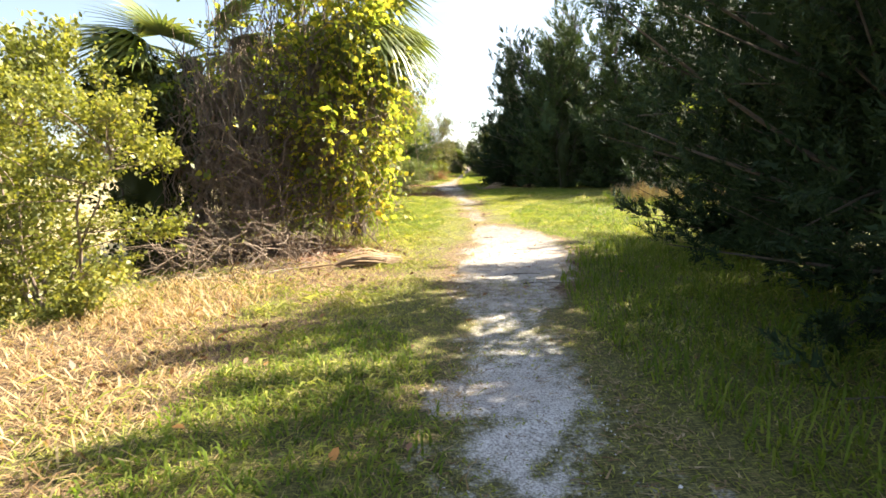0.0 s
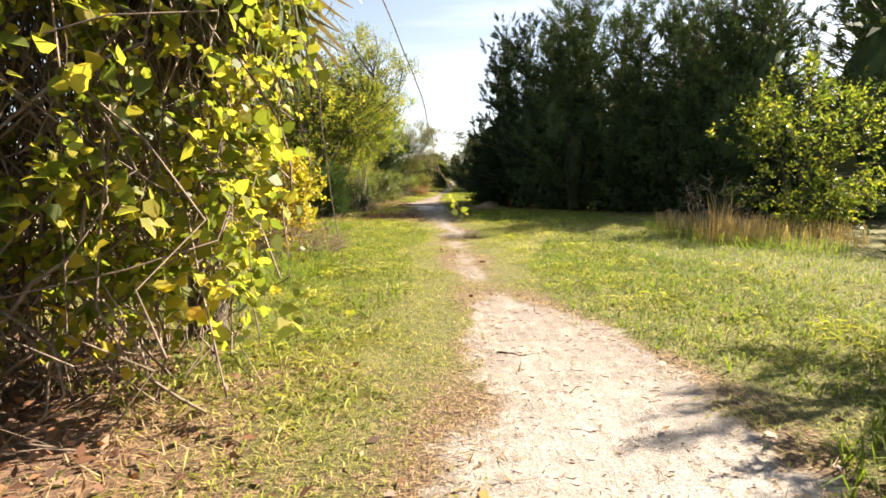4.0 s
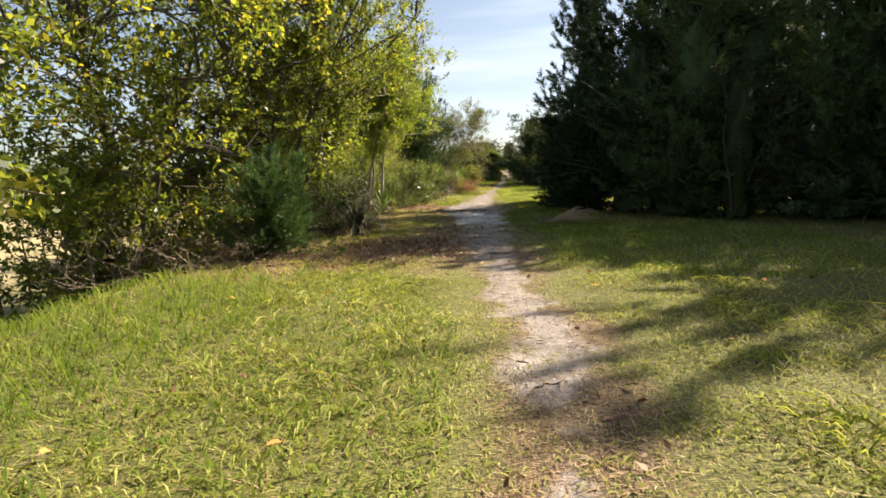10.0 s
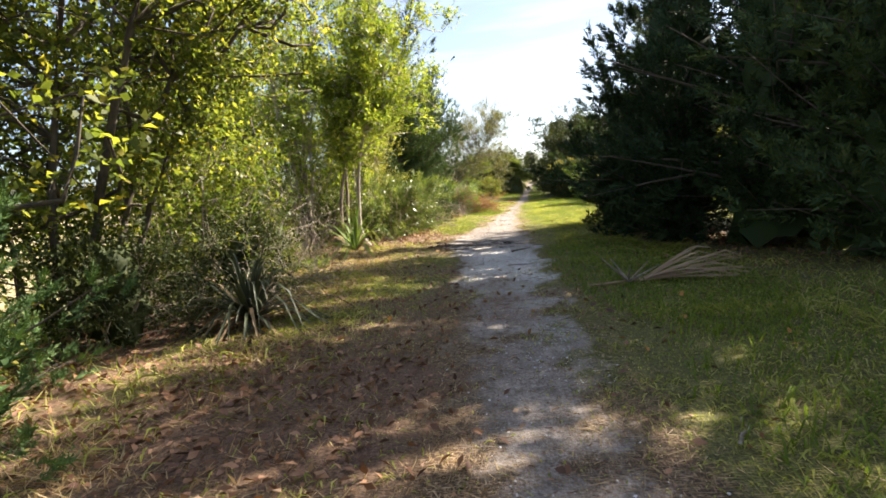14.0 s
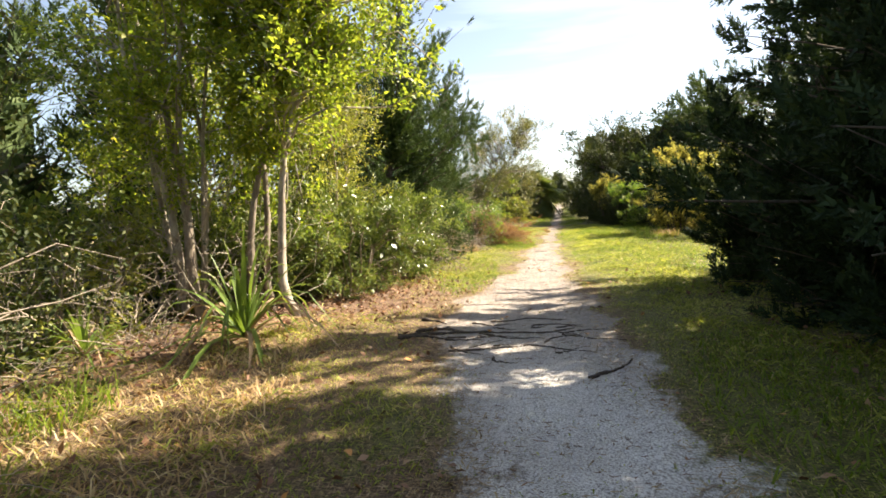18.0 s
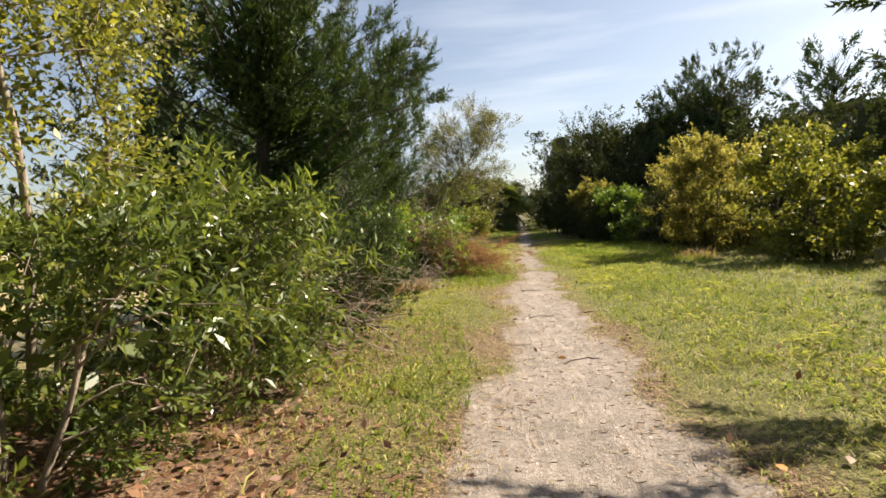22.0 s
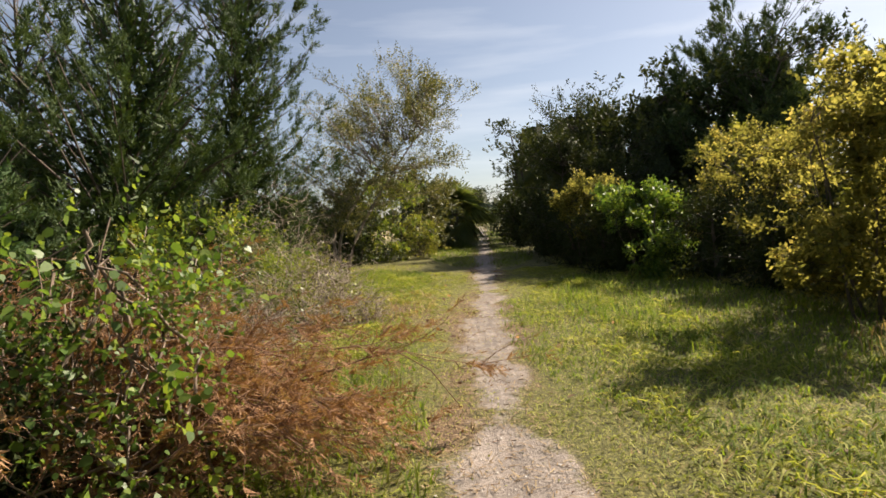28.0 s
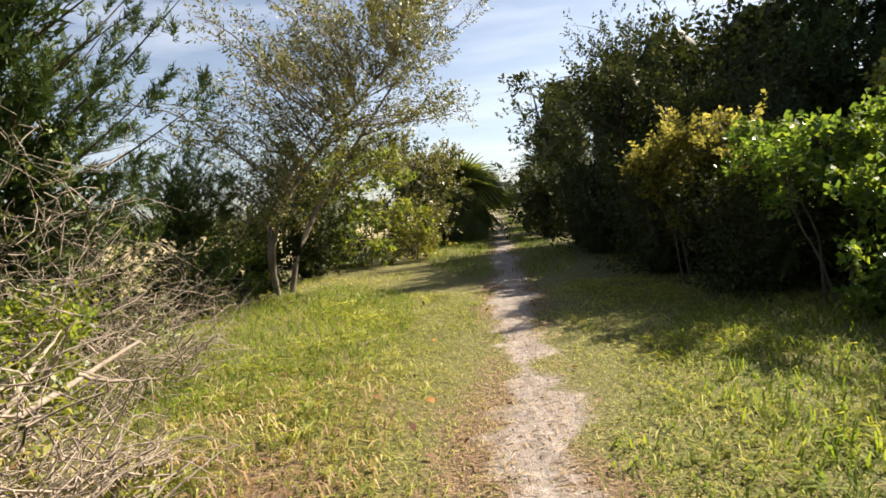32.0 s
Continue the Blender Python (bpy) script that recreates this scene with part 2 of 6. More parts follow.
def ground_material():
    m, n, l, b = material("ground_soil_sand", 0.95)
    tex = n.new("ShaderNodeTexCoord")
    co = tex.outputs["Object"]

    def attr(name):
        a = n.new("ShaderNodeAttribute")
        a.attribute_name = name
        return a.outputs["Fac"]

    fine = noise_node(n, l, 45, 6, 0.75, co)
    mid = noise_node(n, l, 7, 5, 0.65, co)
    big = noise_node(n, l, 0.9, 4, 0.6, co)
    lane = n.new("ShaderNodeMapping")
    lane.inputs["Rotation"].default_value, lane.inputs["Scale"].default_value = (0, 0, 0.06), (11, 0.9, 1)
    l.new(co, lane.inputs[0])
    streak = noise_node(n, l, 1.0, 4, 0.65, lane.outputs[0])
    sand = ramp(n, [(0.28, (0.12, 0.094, 0.082)), (0.5, (0.245, 0.205, 0.18)), (0.72, (0.39, 0.34, 0.305))])
    l.new(fine.outputs[0], sand.inputs[0])
    sand2 = mixed(n, l, sand.outputs[0], mid.outputs[0], 0.55, "OVERLAY")
    sand2 = mixed(n, l, sand2, streak.outputs[0], 0.55, "OVERLAY")
    sand2 = mixed(n, l, sand2, noise_node(n, l, 2.6, 5, 0.7, co).outputs[0], 0.45, "OVERLAY")
    chips = ramp(n, [(0.36, (0.22, 0.195, 0.18)), (0.47, (0.50, 0.465, 0.44)), (0.57, (0.80, 0.775, 0.75))])
    l.new(noise_node(n, l, 70, 3, 0.7, co).outputs[0], chips.inputs[0])
    sand2 = mixed(n, l, sand2, mixed(n, l, chips.outputs[0], mid.outputs[0], 0.6, "OVERLAY"), attr("shell"))
    def fibres(turn, sx, sy):
        mp = n.new("ShaderNodeMapping")
        mp.inputs["Rotation"].default_value, mp.inputs["Scale"].default_value = (0, 0, turn), (sx, sy, 1)
        l.new(co, mp.inputs[0])
        return noise_node(n, l, 1.0, 3, 0.6, mp.outputs[0]).outputs[0]

    mesh = mixed(n, l, fibres(0.5, 16, 95), fibres(-0.6, 90, 18), 1.0, "LIGHTEN")
    mesh = mixed(n, l, mesh, fibres(1.2, 20, 110), 1.0, "LIGHTEN")
    turf = ramp(n, [(0.48, (0.030, 0.028, 0.008)), (0.57, (0.115, 0.11, 0.026)), (0.66, (0.27, 0.245, 0.065)), (0.78, (0.52, 0.44, 0.20))])
    l.new(mesh, turf.inputs[0])
    turf2 = mixed(n, l, turf.outputs[0], mid.outputs[0], 0.6, "OVERLAY")
    dry = ramp(n, [(0.50, (0.045, 0.026, 0.015)), (0.58, (0.16, 0.098, 0.05)), (0.67, (0.37, 0.26, 0.145)), (0.78, (0.62, 0.50, 0.32))])
    l.new(mesh, dry.inputs[0])
    dry2 = mixed(n, l, dry.outputs[0], mid.outputs[0], 0.6, "OVERLAY")
    marsh = ramp(n, [(0.3, (0.26, 0.21, 0.10)), (0.7, (0.42, 0.34, 0.17))])
    l.new(big.outputs[0], marsh.inputs[0])

    def keyed(a, k, lo, hi, gain=0.9):
        """An attribute, roughened by noise, as a soft threshold."""
        s = n.new("ShaderNodeMath")
        s.operation = "MULTIPLY_ADD"
        l.new(k, s.inputs[0])
        s.inputs[1].default_value = gain
        l.new(a, s.inputs[2])
        r = n.new("ShaderNodeMapRange")
        r.interpolation_type = "SMOOTHSTEP"
        r.inputs["From Min"].default_value, r.inputs["From Max"].default_value = lo, hi
        l.new(s.outputs[0], r.inputs["Value"])
        return r.outputs[0]

    col = mixed(n, l, turf2, dry2, keyed(attr("dry"), mid.outputs[0], 0.75, 1.15))
    col = mixed(n, l, col, sand2, keyed(attr("dirt"), mixed(n, l, mid.outputs[0], fine.outputs[0], 0.5), 1.08, 1.52, 1.6))
    mould = ramp(n, [(0.35, (0.035, 0.02, 0.014)), (0.48, (0.125, 0.07, 0.043)), (0.62, (0.27, 0.165, 0.105))])
    l.new(fine.outputs[0], mould.inputs[0])
    col = mixed(n, l, col, mixed(n, l, mould.outputs[0], mid.outputs[0], 0.5, "OVERLAY"), keyed(attr("mould"), mid.outputs[0], 0.75, 1.10))
    col = mixed(n, l, col, marsh.outputs[0], attr("marsh"))
    l.new(col, b.inputs["Base Color"])
    bump = n.new("ShaderNodeBump")
    bump.inputs["Strength"].default_value, bump.inputs["Distance"].default_value = 0.8, 0.045
    l.new(mixed(n, l, mixed(n, l, fine.outputs[0], mid.outputs[0], 0.5), streak.outputs[0], 0.3), bump.inputs["Height"])
    l.new(bump.outputs[0], b.inputs["Normal"])
    return m


M["ground"] = ground_material()

# ---- mesh helpers ----


def mesh_of(name, verts, faces, mat, smooth=False):
    """One mesh from vertex and face arrays, all faces with the same number of corners."""
    verts, faces = np.asarray(verts, np.float32), np.asarray(faces, np.int32)
    me = bpy.data.meshes.new(name)
    me.vertices.add(len(verts))
    me.vertices.foreach_set("co", verts.ravel())
    me.loops.add(faces.size)
    me.loops.foreach_set("vertex_index", faces.ravel())
    me.polygons.add(len(faces))
    me.polygons.foreach_set("loop_start", np.arange(len(faces), dtype=np.int32) * faces.shape[1])
    if smooth:
        me.polygons.foreach_set("use_smooth", np.ones(len(faces), bool))
    me.update(calc_edges=True)
    if mat:
        me.materials.append(mat)
    return me


def unit(v):
    return v / np.maximum(np.linalg.norm(v, axis=-1, keepdims=True), 1e-9)


def tubes(paths, radii, sides=5):
    """Round tapered stems: paths (n, s, 3), radii (n, s)."""
    paths = np.asarray(paths, float)
    n, s, _ = paths.shape
    tan = unit(np.gradient(paths, axis=1))
    ref = np.where(np.abs(tan[..., 2:3]) > 0.9, (1.0, 0, 0), (0, 0, 1.0))
    u = unit(np.cross(tan, ref))
    v = np.cross(tan, u)
    a = np.arange(sides) * 2 * np.pi / sides
    ring = u[:, :, None] * np.cos(a)[:, None] + v[:, :, None] * np.sin(a)[:, None]
    verts = (paths[:, :, None] + ring * np.asarray(radii, float)[:, :, None, None]).reshape(-1, 3)
    i = np.arange(n)[:, None, None] * s * sides
    j = np.arange(s - 1)[:, None] * sides
    k = np.arange(sides)
    k2 = (k + 1) % sides
    f = np.stack([i + j + k, i + j + k2, i + j + sides + k2, i + j + sides + k], -1).reshape(-1, 4)
    return verts, f


def blades(base, way, flat, length, width, belly=0.45, sag=0.0):
    """Pointed leaves: four corners each, the tip sagging by sag of the length."""
    base, way = np.asarray(base, float), unit(way)
    side = unit(np.cross(way, flat))
    up = np.cross(side, way)
    L, W = np.asarray(length)[:, None], np.asarray(width)[:, None]
    mid = base + way * L * belly
    tip = base + way * L - up * L * sag
    tip[:, 2] -= (L * sag)[:, 0] * 0.5
    fold = up * W * 0.18
    v = np.stack([base, mid + side * W / 2 + fold, tip, mid - side * W / 2 + fold], 1).reshape(-1, 3)
    f = np.arange(len(base))[:, None] * 4 + np.arange(4)
    return v, f


def ovals(base, way, flat, length, width, sag=0.0):
    """Broad rounded leaves with a point: six corners each."""
    base, way = np.asarray(base, float), unit(way)
    side = unit(np.cross(way, flat))
    up = np.cross(side, way)
    L, W = np.asarray(length)[:, None], np.asarray(width)[:, None]
    a, b = base + way * L * 0.22 + up * W * 0.10, base + way * L * 0.66 + up * W * 0.06
    tip = base + way * L - up * L * sag
    v = np.stack([base, a + side * W * 0.46, b + side * W * 0.38, tip, b - side * W * 0.38, a - side * W * 0.46], 1).reshape(-1, 3)
    return v, np.arange(len(base))[:, None] * 6 + np.arange(6)


def spikes(base, way, flat, length, width):
    """Narrow pointed needles, one triangle each."""
    way = unit(way)
    side = unit(np.cross(way, flat)) * (np.asarray(width) / 2)[:, None]
    v = np.stack([base + side, base - side, base + way * np.asarray(length)[:, None]], 1).reshape(-1, 3)
    return v, np.arange(len(base))[:, None] * 3 + np.arange(3)


def joined(pieces):
    vs, fs, k = [], [], 0
    for v, f in pieces:
        vs.append(v)
        fs.append(f + k)
        k += len(v)
    return np.concatenate(vs), np.concatenate(fs)


def thing(name, x, y, z, label, category, group="", turn=0.0):
    ob = new(name)
    ob.empty_display_size = 0.2
    ob.location, ob.rotation_euler = (x, y, z), (0, 0, turn)
    return tagged(ob, label, category, group)


def part(name, geometry, mat, parent, label="", smooth=False, kind=""):
    ob = new(name, mesh_of(name, *geometry, mat, smooth))
    ob.parent = parent
    return tagged(ob, label, kind=kind)


def boughwork(paths, radii, mat, parent, apart, name="limb", thin=1):
    """The thickest branches as parts of their own, the many thin ones joined."""
    order = np.argsort(-radii[:, 0])
    for k in order[:apart]:
        part(name, tubes(paths[k][None], radii[k][None], 5), mat, parent, smooth=True)
    rest = order[apart:]
    part("branchwork", tubes(paths[rest][:, ::thin], radii[rest][:, ::thin], 3), mat, parent, kind="stuff")


def rand_dirs(r, n):
    return unit(r.normal(size=(n, 3)))


TABLE = np.random.RandomState(7).rand(256, 256)


def patchy(x, y, size, seed=0):
    """Smooth noise in 0..1 over the plan, with lumps about size metres wide."""
    u, v = np.asarray(x) / size + seed * 17.3 + 500, np.asarray(y) / size + seed * 31.7 + 500
    i, j = np.floor(u).astype(int), np.floor(v).astype(int)
    f, g = u - i, v - j
    f, g = f * f * (3 - 2 * f), g * g * (3 - 2 * g)
    T = lambda a, b: TABLE[a % 256, b % 256]
    return (T(i, j) * (1 - f) + T(i + 1, j) * f) * (1 - g) + (T(i, j + 1) * (1 - f) + T(i + 1, j + 1) * f) * g


def step(a, b, x):
    t = np.clip((x - a) / (b - a), 0, 1)
    return t * t * (3 - 2 * t)


# ---- plan of the trail: y, left edge, right edge, bareness ----
TRAIL_Y = [-8, 2.2, 3.6, 5.1, 7.3, 8.9, 10, 11.3, 12.7, 13.8, 17.7, 20.2, 21.6, 23.3, 24.8, 26.3, 29.8, 33.8, 36.7, 38.8, 41.3, 44.3, 47, 50.1, 53, 56.1, 60.4, 66.9, 77.6, 90, 111, 140]
TRAIL_L = [-.6, -.24, .02, .18, .27, .43, .69, .81, .98, .97, .97, .95, .98, .9, .86, .5, .2, .24, -.22, -.3, .42, .8, 1.03, 1.51, 1.86, 2.1, 2.6, 3.2, 4.1, 5.3, 7.0, 10.0]
TRAIL_R = [.95, 1.12, 1.0, 1.14, 1.67, 2.17, 2.34, 2.0, 1.7, 1.3, 1.36, 1.42, 1.7, 1.36, 1.46, 1.6, 1.73, 1.8, 1.6, 1.74, 1.68, 1.86, 2.03, 2.1, 2.37, 2.6, 3.05, 3.8, 4.8, 6.0, 7.9, 11.1]
BARE_Y = [-8, 3.4, 4.2, 6.6, 7.6, 12.4, 13.6, 20, 21.5, 24.5, 26, 33, 35, 47, 50, 52, 54, 60, 70, 140]
BARE = [.78, .78, .55, .58, 1.0, 1.0, .68, .69, .95, .82, .62, .66, 1.0, 1.0, .92, .80, .95, .95, .88, .75]


def trail(x, y):
    """How bare the trail is at a place: 0 in the grass, 1 on open sand."""
    lo, hi = np.interp(y, TRAIL_Y, TRAIL_L), np.interp(y, TRAIL_Y, TRAIL_R)
    wob = (patchy(x, y, 0.6, 1) - 0.5) * 0.42 + (patchy(x, y, 0.2, 2) - 0.5) * 0.3
    inside = np.minimum(x - lo, hi - x) + wob
    worn = np.interp(y, [0, 3.2, 4.4, 12, 13.5, 20.5, 22, 30, 33.5, 36], [1, 1, 0.3, 0.2, 0.8, 0.7, 0.75, 1, 0.5, 0.15])
    tufts = 1 - 0.6 * worn * step(0.54, 0.70, 0.6 * patchy(x, y, 0.55, 14) + 0.4 * patchy(x, y, 0.17, 15))
    return step(-0.24, 0.26, inside) * np.interp(y, BARE_Y, BARE) * tufts


def blob(x, y, cx, cy, rx, ry, amp=1.0):
    return amp * np.exp(-(((x - cx) / rx) ** 2 + ((y - cy) / ry) ** 2))


def dryness(x, y):
    """Straw, litter and worn turf: along the trail's edge and under the bushes."""
    d = blob(x, y, -2.9, 3.4, 1.35, 3.4, 1.2) + blob(x, y, -2.0, 9.2, 0.9, 2.4, 0.9) + blob(x, y, -1.1, 8.3, 0.9, 2.0, 0.9)
    d = d + blob(x, y, -2.6, 14.6, 0.8, 1.2, 0.6) + blob(x, y, -2.4, 25.6, 2.4, 1.3, 1.0) + blob(x, y, -1.0, 28.5, 1.6, 3.0, 0.9)
    d = d + blob(x, y, -2.2, 35.5, 1.8, 4.0, 1.2) + blob(x, y, -1.2, 40.3, 1.0, 3.2, 1.0) + blob(x, y, -0.5, 44.4, 0.7, 2.0, 0.55)
    d = d + blob(x, y, 3.9, 36.5, 1.2, 2.2, 0.7) + blob(x, y, 3.0, 32.0, 1.4, 3.6, -0.9) + blob(x, y, 0.2, 48.5, 0.8, 2.0, 0.5) + blob(x, y, 0.9, 55.5, 1.1, 2.0, 0.7)
    lo, hi = np.interp(y, TRAIL_Y, TRAIL_L), np.interp(y, TRAIL_Y, TRAIL_R)
    edge = np.exp(-((np.maximum(np.maximum(lo - x, x - hi), 0) / 0.38) ** 2)) * np.interp(y, [4, 7], [0.2, 0.62])
    return np.clip(d + edge + (patchy(x, y, 0.7, 3) - 0.5) * 0.7 + (patchy(x, y, 2.2, 4) - 0.5) * 0.35, 0, 1.3)


def mould(x, y):
    """Dark leaf mould and fallen leaves below the shrubs and trees."""
    d = blob(x, y, -2.3, 39.3, 1.5, 1.2, 1.3) + blob(x, y, -2.0, 41.6, 1.1, 1.3, 1.2) + blob(x, y, -2.6, 44.4, 1.0, 1.4, 1.1) + blob(x, y, -2.2, 48.6, 1.3, 1.0, 1.1)
    d = d + blob(x, y, -2.1, 17.4, 0.9, 1.1, 1.2) + blob(x, y, -3.2, 10.3, 1.5, 1.8, 1.2) + blob(x, y, -1.9, 9.2, 0.7, 1.0, 0.75) + blob(x, y, -3.6, 29.5, 1.4, 3.0, 1.0) + blob(x, y, -3.6, 37.0, 1.0, 3.0, 0.9)
    d = d + blob(x, y, -0.7, 27.3, 1.2, 1.3, 1.0) + blob(x, y, 0.9, 31.0, 1.2, 2.6, 0.45) + blob(x, y, 5.2, 36.5, 1.4, 3.5, 1.0) + blob(x, y, -0.4, 51.0, 1.2, 0.9, 0.9) + blob(x, y, -0.9, 56.0, 1.2, 1.6, 0.9)
    return np.clip(d + (patchy(x, y, 0.5, 11) - 0.5) * 0.5 * np.minimum(d * 2, 1), 0, 1.3)


def shell(x, y):
    """How much broken shell lies in the sand."""
    d = blob(x, y, 0.6, 2.0, 2.0, 5.0, 0.95) + blob(x, y, 1.2, 33.5, 2.0, 3.0, 0.95) + blob(x, y, 1.5, 7.6, 0.9, 2.2, 0.35)
    return np.clip(d * (0.55 + 0.8 * patchy(x, y, 0.6, 12)), 0, 0.95)


def ground_z(x, y):
    x, y = np.asarray(x, float), np.asarray(y, float)
    mid = np.interp(y, TRAIL_Y, TRAIL_L) * 0.5 + np.interp(y, TRAIL_Y, TRAIL_R) * 0.5
    z = 0.022 * np.clip(y - 66, 0, 60)
    z = z - 1.5 * step(4.8, 9.5, mid - x)
    z = z + (patchy(x, y, 1.4, 5) - 0.5) * 0.06 * step(0.6, 2.0, np.abs(x - mid)) + (patchy(x, y, 0.35, 6) - 0.5) * 0.015
    return z - 0.03 * np.exp(-(((x - mid) / 0.8) ** 2))


def gz(x, y):
    return float(ground_z(x, y))


def build_ground():
    xs = np.concatenate([[-900, -400, -200, -120, -80, -60], np.arange(-45, -6, 1.5), np.arange(-6, 8, 0.14), np.arange(8, 40, 1.5), [45, 60, 90, 150, 300, 900]])
    ys = np.concatenate([[-300, -100, -50, -30, -20, -14], np.arange(-10, -3, 0.7), np.arange(-3, 66, 0.22), np.arange(66, 140, 0.8), [142, 150, 170, 200, 260, 400, 800, 1500]])
    X, Y = np.meshgrid(xs, ys)
    V = np.stack([X, Y, ground_z(X, Y)], -1).reshape(-1, 3)
    i = np.arange(len(ys) - 1)[:, None] * len(xs) + np.arange(len(xs) - 1)
    F = np.stack([i, i + 1, i + 1 + len(xs), i + len(xs)], -1).reshape(-1, 4)
    me = mesh_of("ground", V, F, M["ground"], True)
    mid = np.interp(Y, TRAIL_Y, TRAIL_L)
    marsh = step(9, 16, mid - X)
    for name, val in (("dirt", trail(X, Y)), ("dry", dryness(X, Y)), ("mould", mould(X, Y)), ("shell", shell(X, Y)), ("marsh", marsh)):
        a = me.attributes.new(name, "FLOAT", "POINT")
        a.data.foreach_set("value", np.asarray(val, np.float32).ravel())
    tagged(new("ground", me), "sandy trail through mown grass, dry litter and marsh flats", "ground", kind="structure")


build_ground()

# ---- plants ----


def sprays(r, at, way, length, per, leaf_l, leaf_w, spread=0.7, sag=0.1, jitter=0.25, needle=False, oval=False):
    """Leaves set alternately along short twigs that start at `at` and point along `way`."""
    n = len(at)
    way = unit(way)
    side = unit(np.cross(way, rand_dirs(r, n)))
    k = np.arange(per)
    f = (k + 0.5) / per
    sgn = np.where(k % 2 == 0, 1.0, -1.0)
    base = at[:, None] + way[:, None] * (length[:, None] * f)[..., None]
    d = way[:, None] * 0.75 + side[:, None] * (sgn * spread)[:, None] + r.normal(size=(n, per, 3)) * jitter
    base, d = base.reshape(-1, 3), d.reshape(-1, 3)
    flat = unit(np.cross(way, side))[:, None] * np.where(needle, 1.0, 0.6) + r.normal(size=(n, per, 3)) * 0.45 + np.array([0.25, 0.2, 0.75]) * np.where(needle, 0.0, 0.8)
    L = leaf_l * r.uniform(0.65, 1.25, n * per)
    if needle:
        L = L * np.tile(1.15 - 0.55 * f, n)
        return spikes(base, d, flat.reshape(-1, 3), L, L * leaf_w)
    if oval:
        return ovals(base, d, flat.reshape(-1, 3), L, L * leaf_w, sag)
    return blades(base, d, flat.reshape(-1, 3), L, L * leaf_w, sag=sag)


def opaque_core(r, heart, reach, sides=18):
    """A ragged shell round a line of hearts, added inside crowns to block light."""
    a = np.arange(sides) * 2 * np.pi / sides
    n = len(heart)
    rad = reach[:, None] * r.uniform(0.55, 1.25, (n, sides))
    v = heart[:, None] + np.stack([np.cos(a)[None] * rad, np.sin(a)[None] * rad, r.normal(0, 0.35, (n, sides)) * np.maximum(reach, 0.1)[:, None] * 0.5], -1)
    v[..., 2] = np.maximum(v[..., 2], 0.03)
    i = np.arange(n - 1)[:, None] * sides
    k = np.arange(sides)
    k2 = (k + 1) % sides
    f = np.concatenate([np.stack([i + k, i + k2, i + sides + k2], -1).reshape(-1, 3), np.stack([i + k, i + sides + k2, i + sides + k], -1).reshape(-1, 3)])
    return v.reshape(-1, 3), f


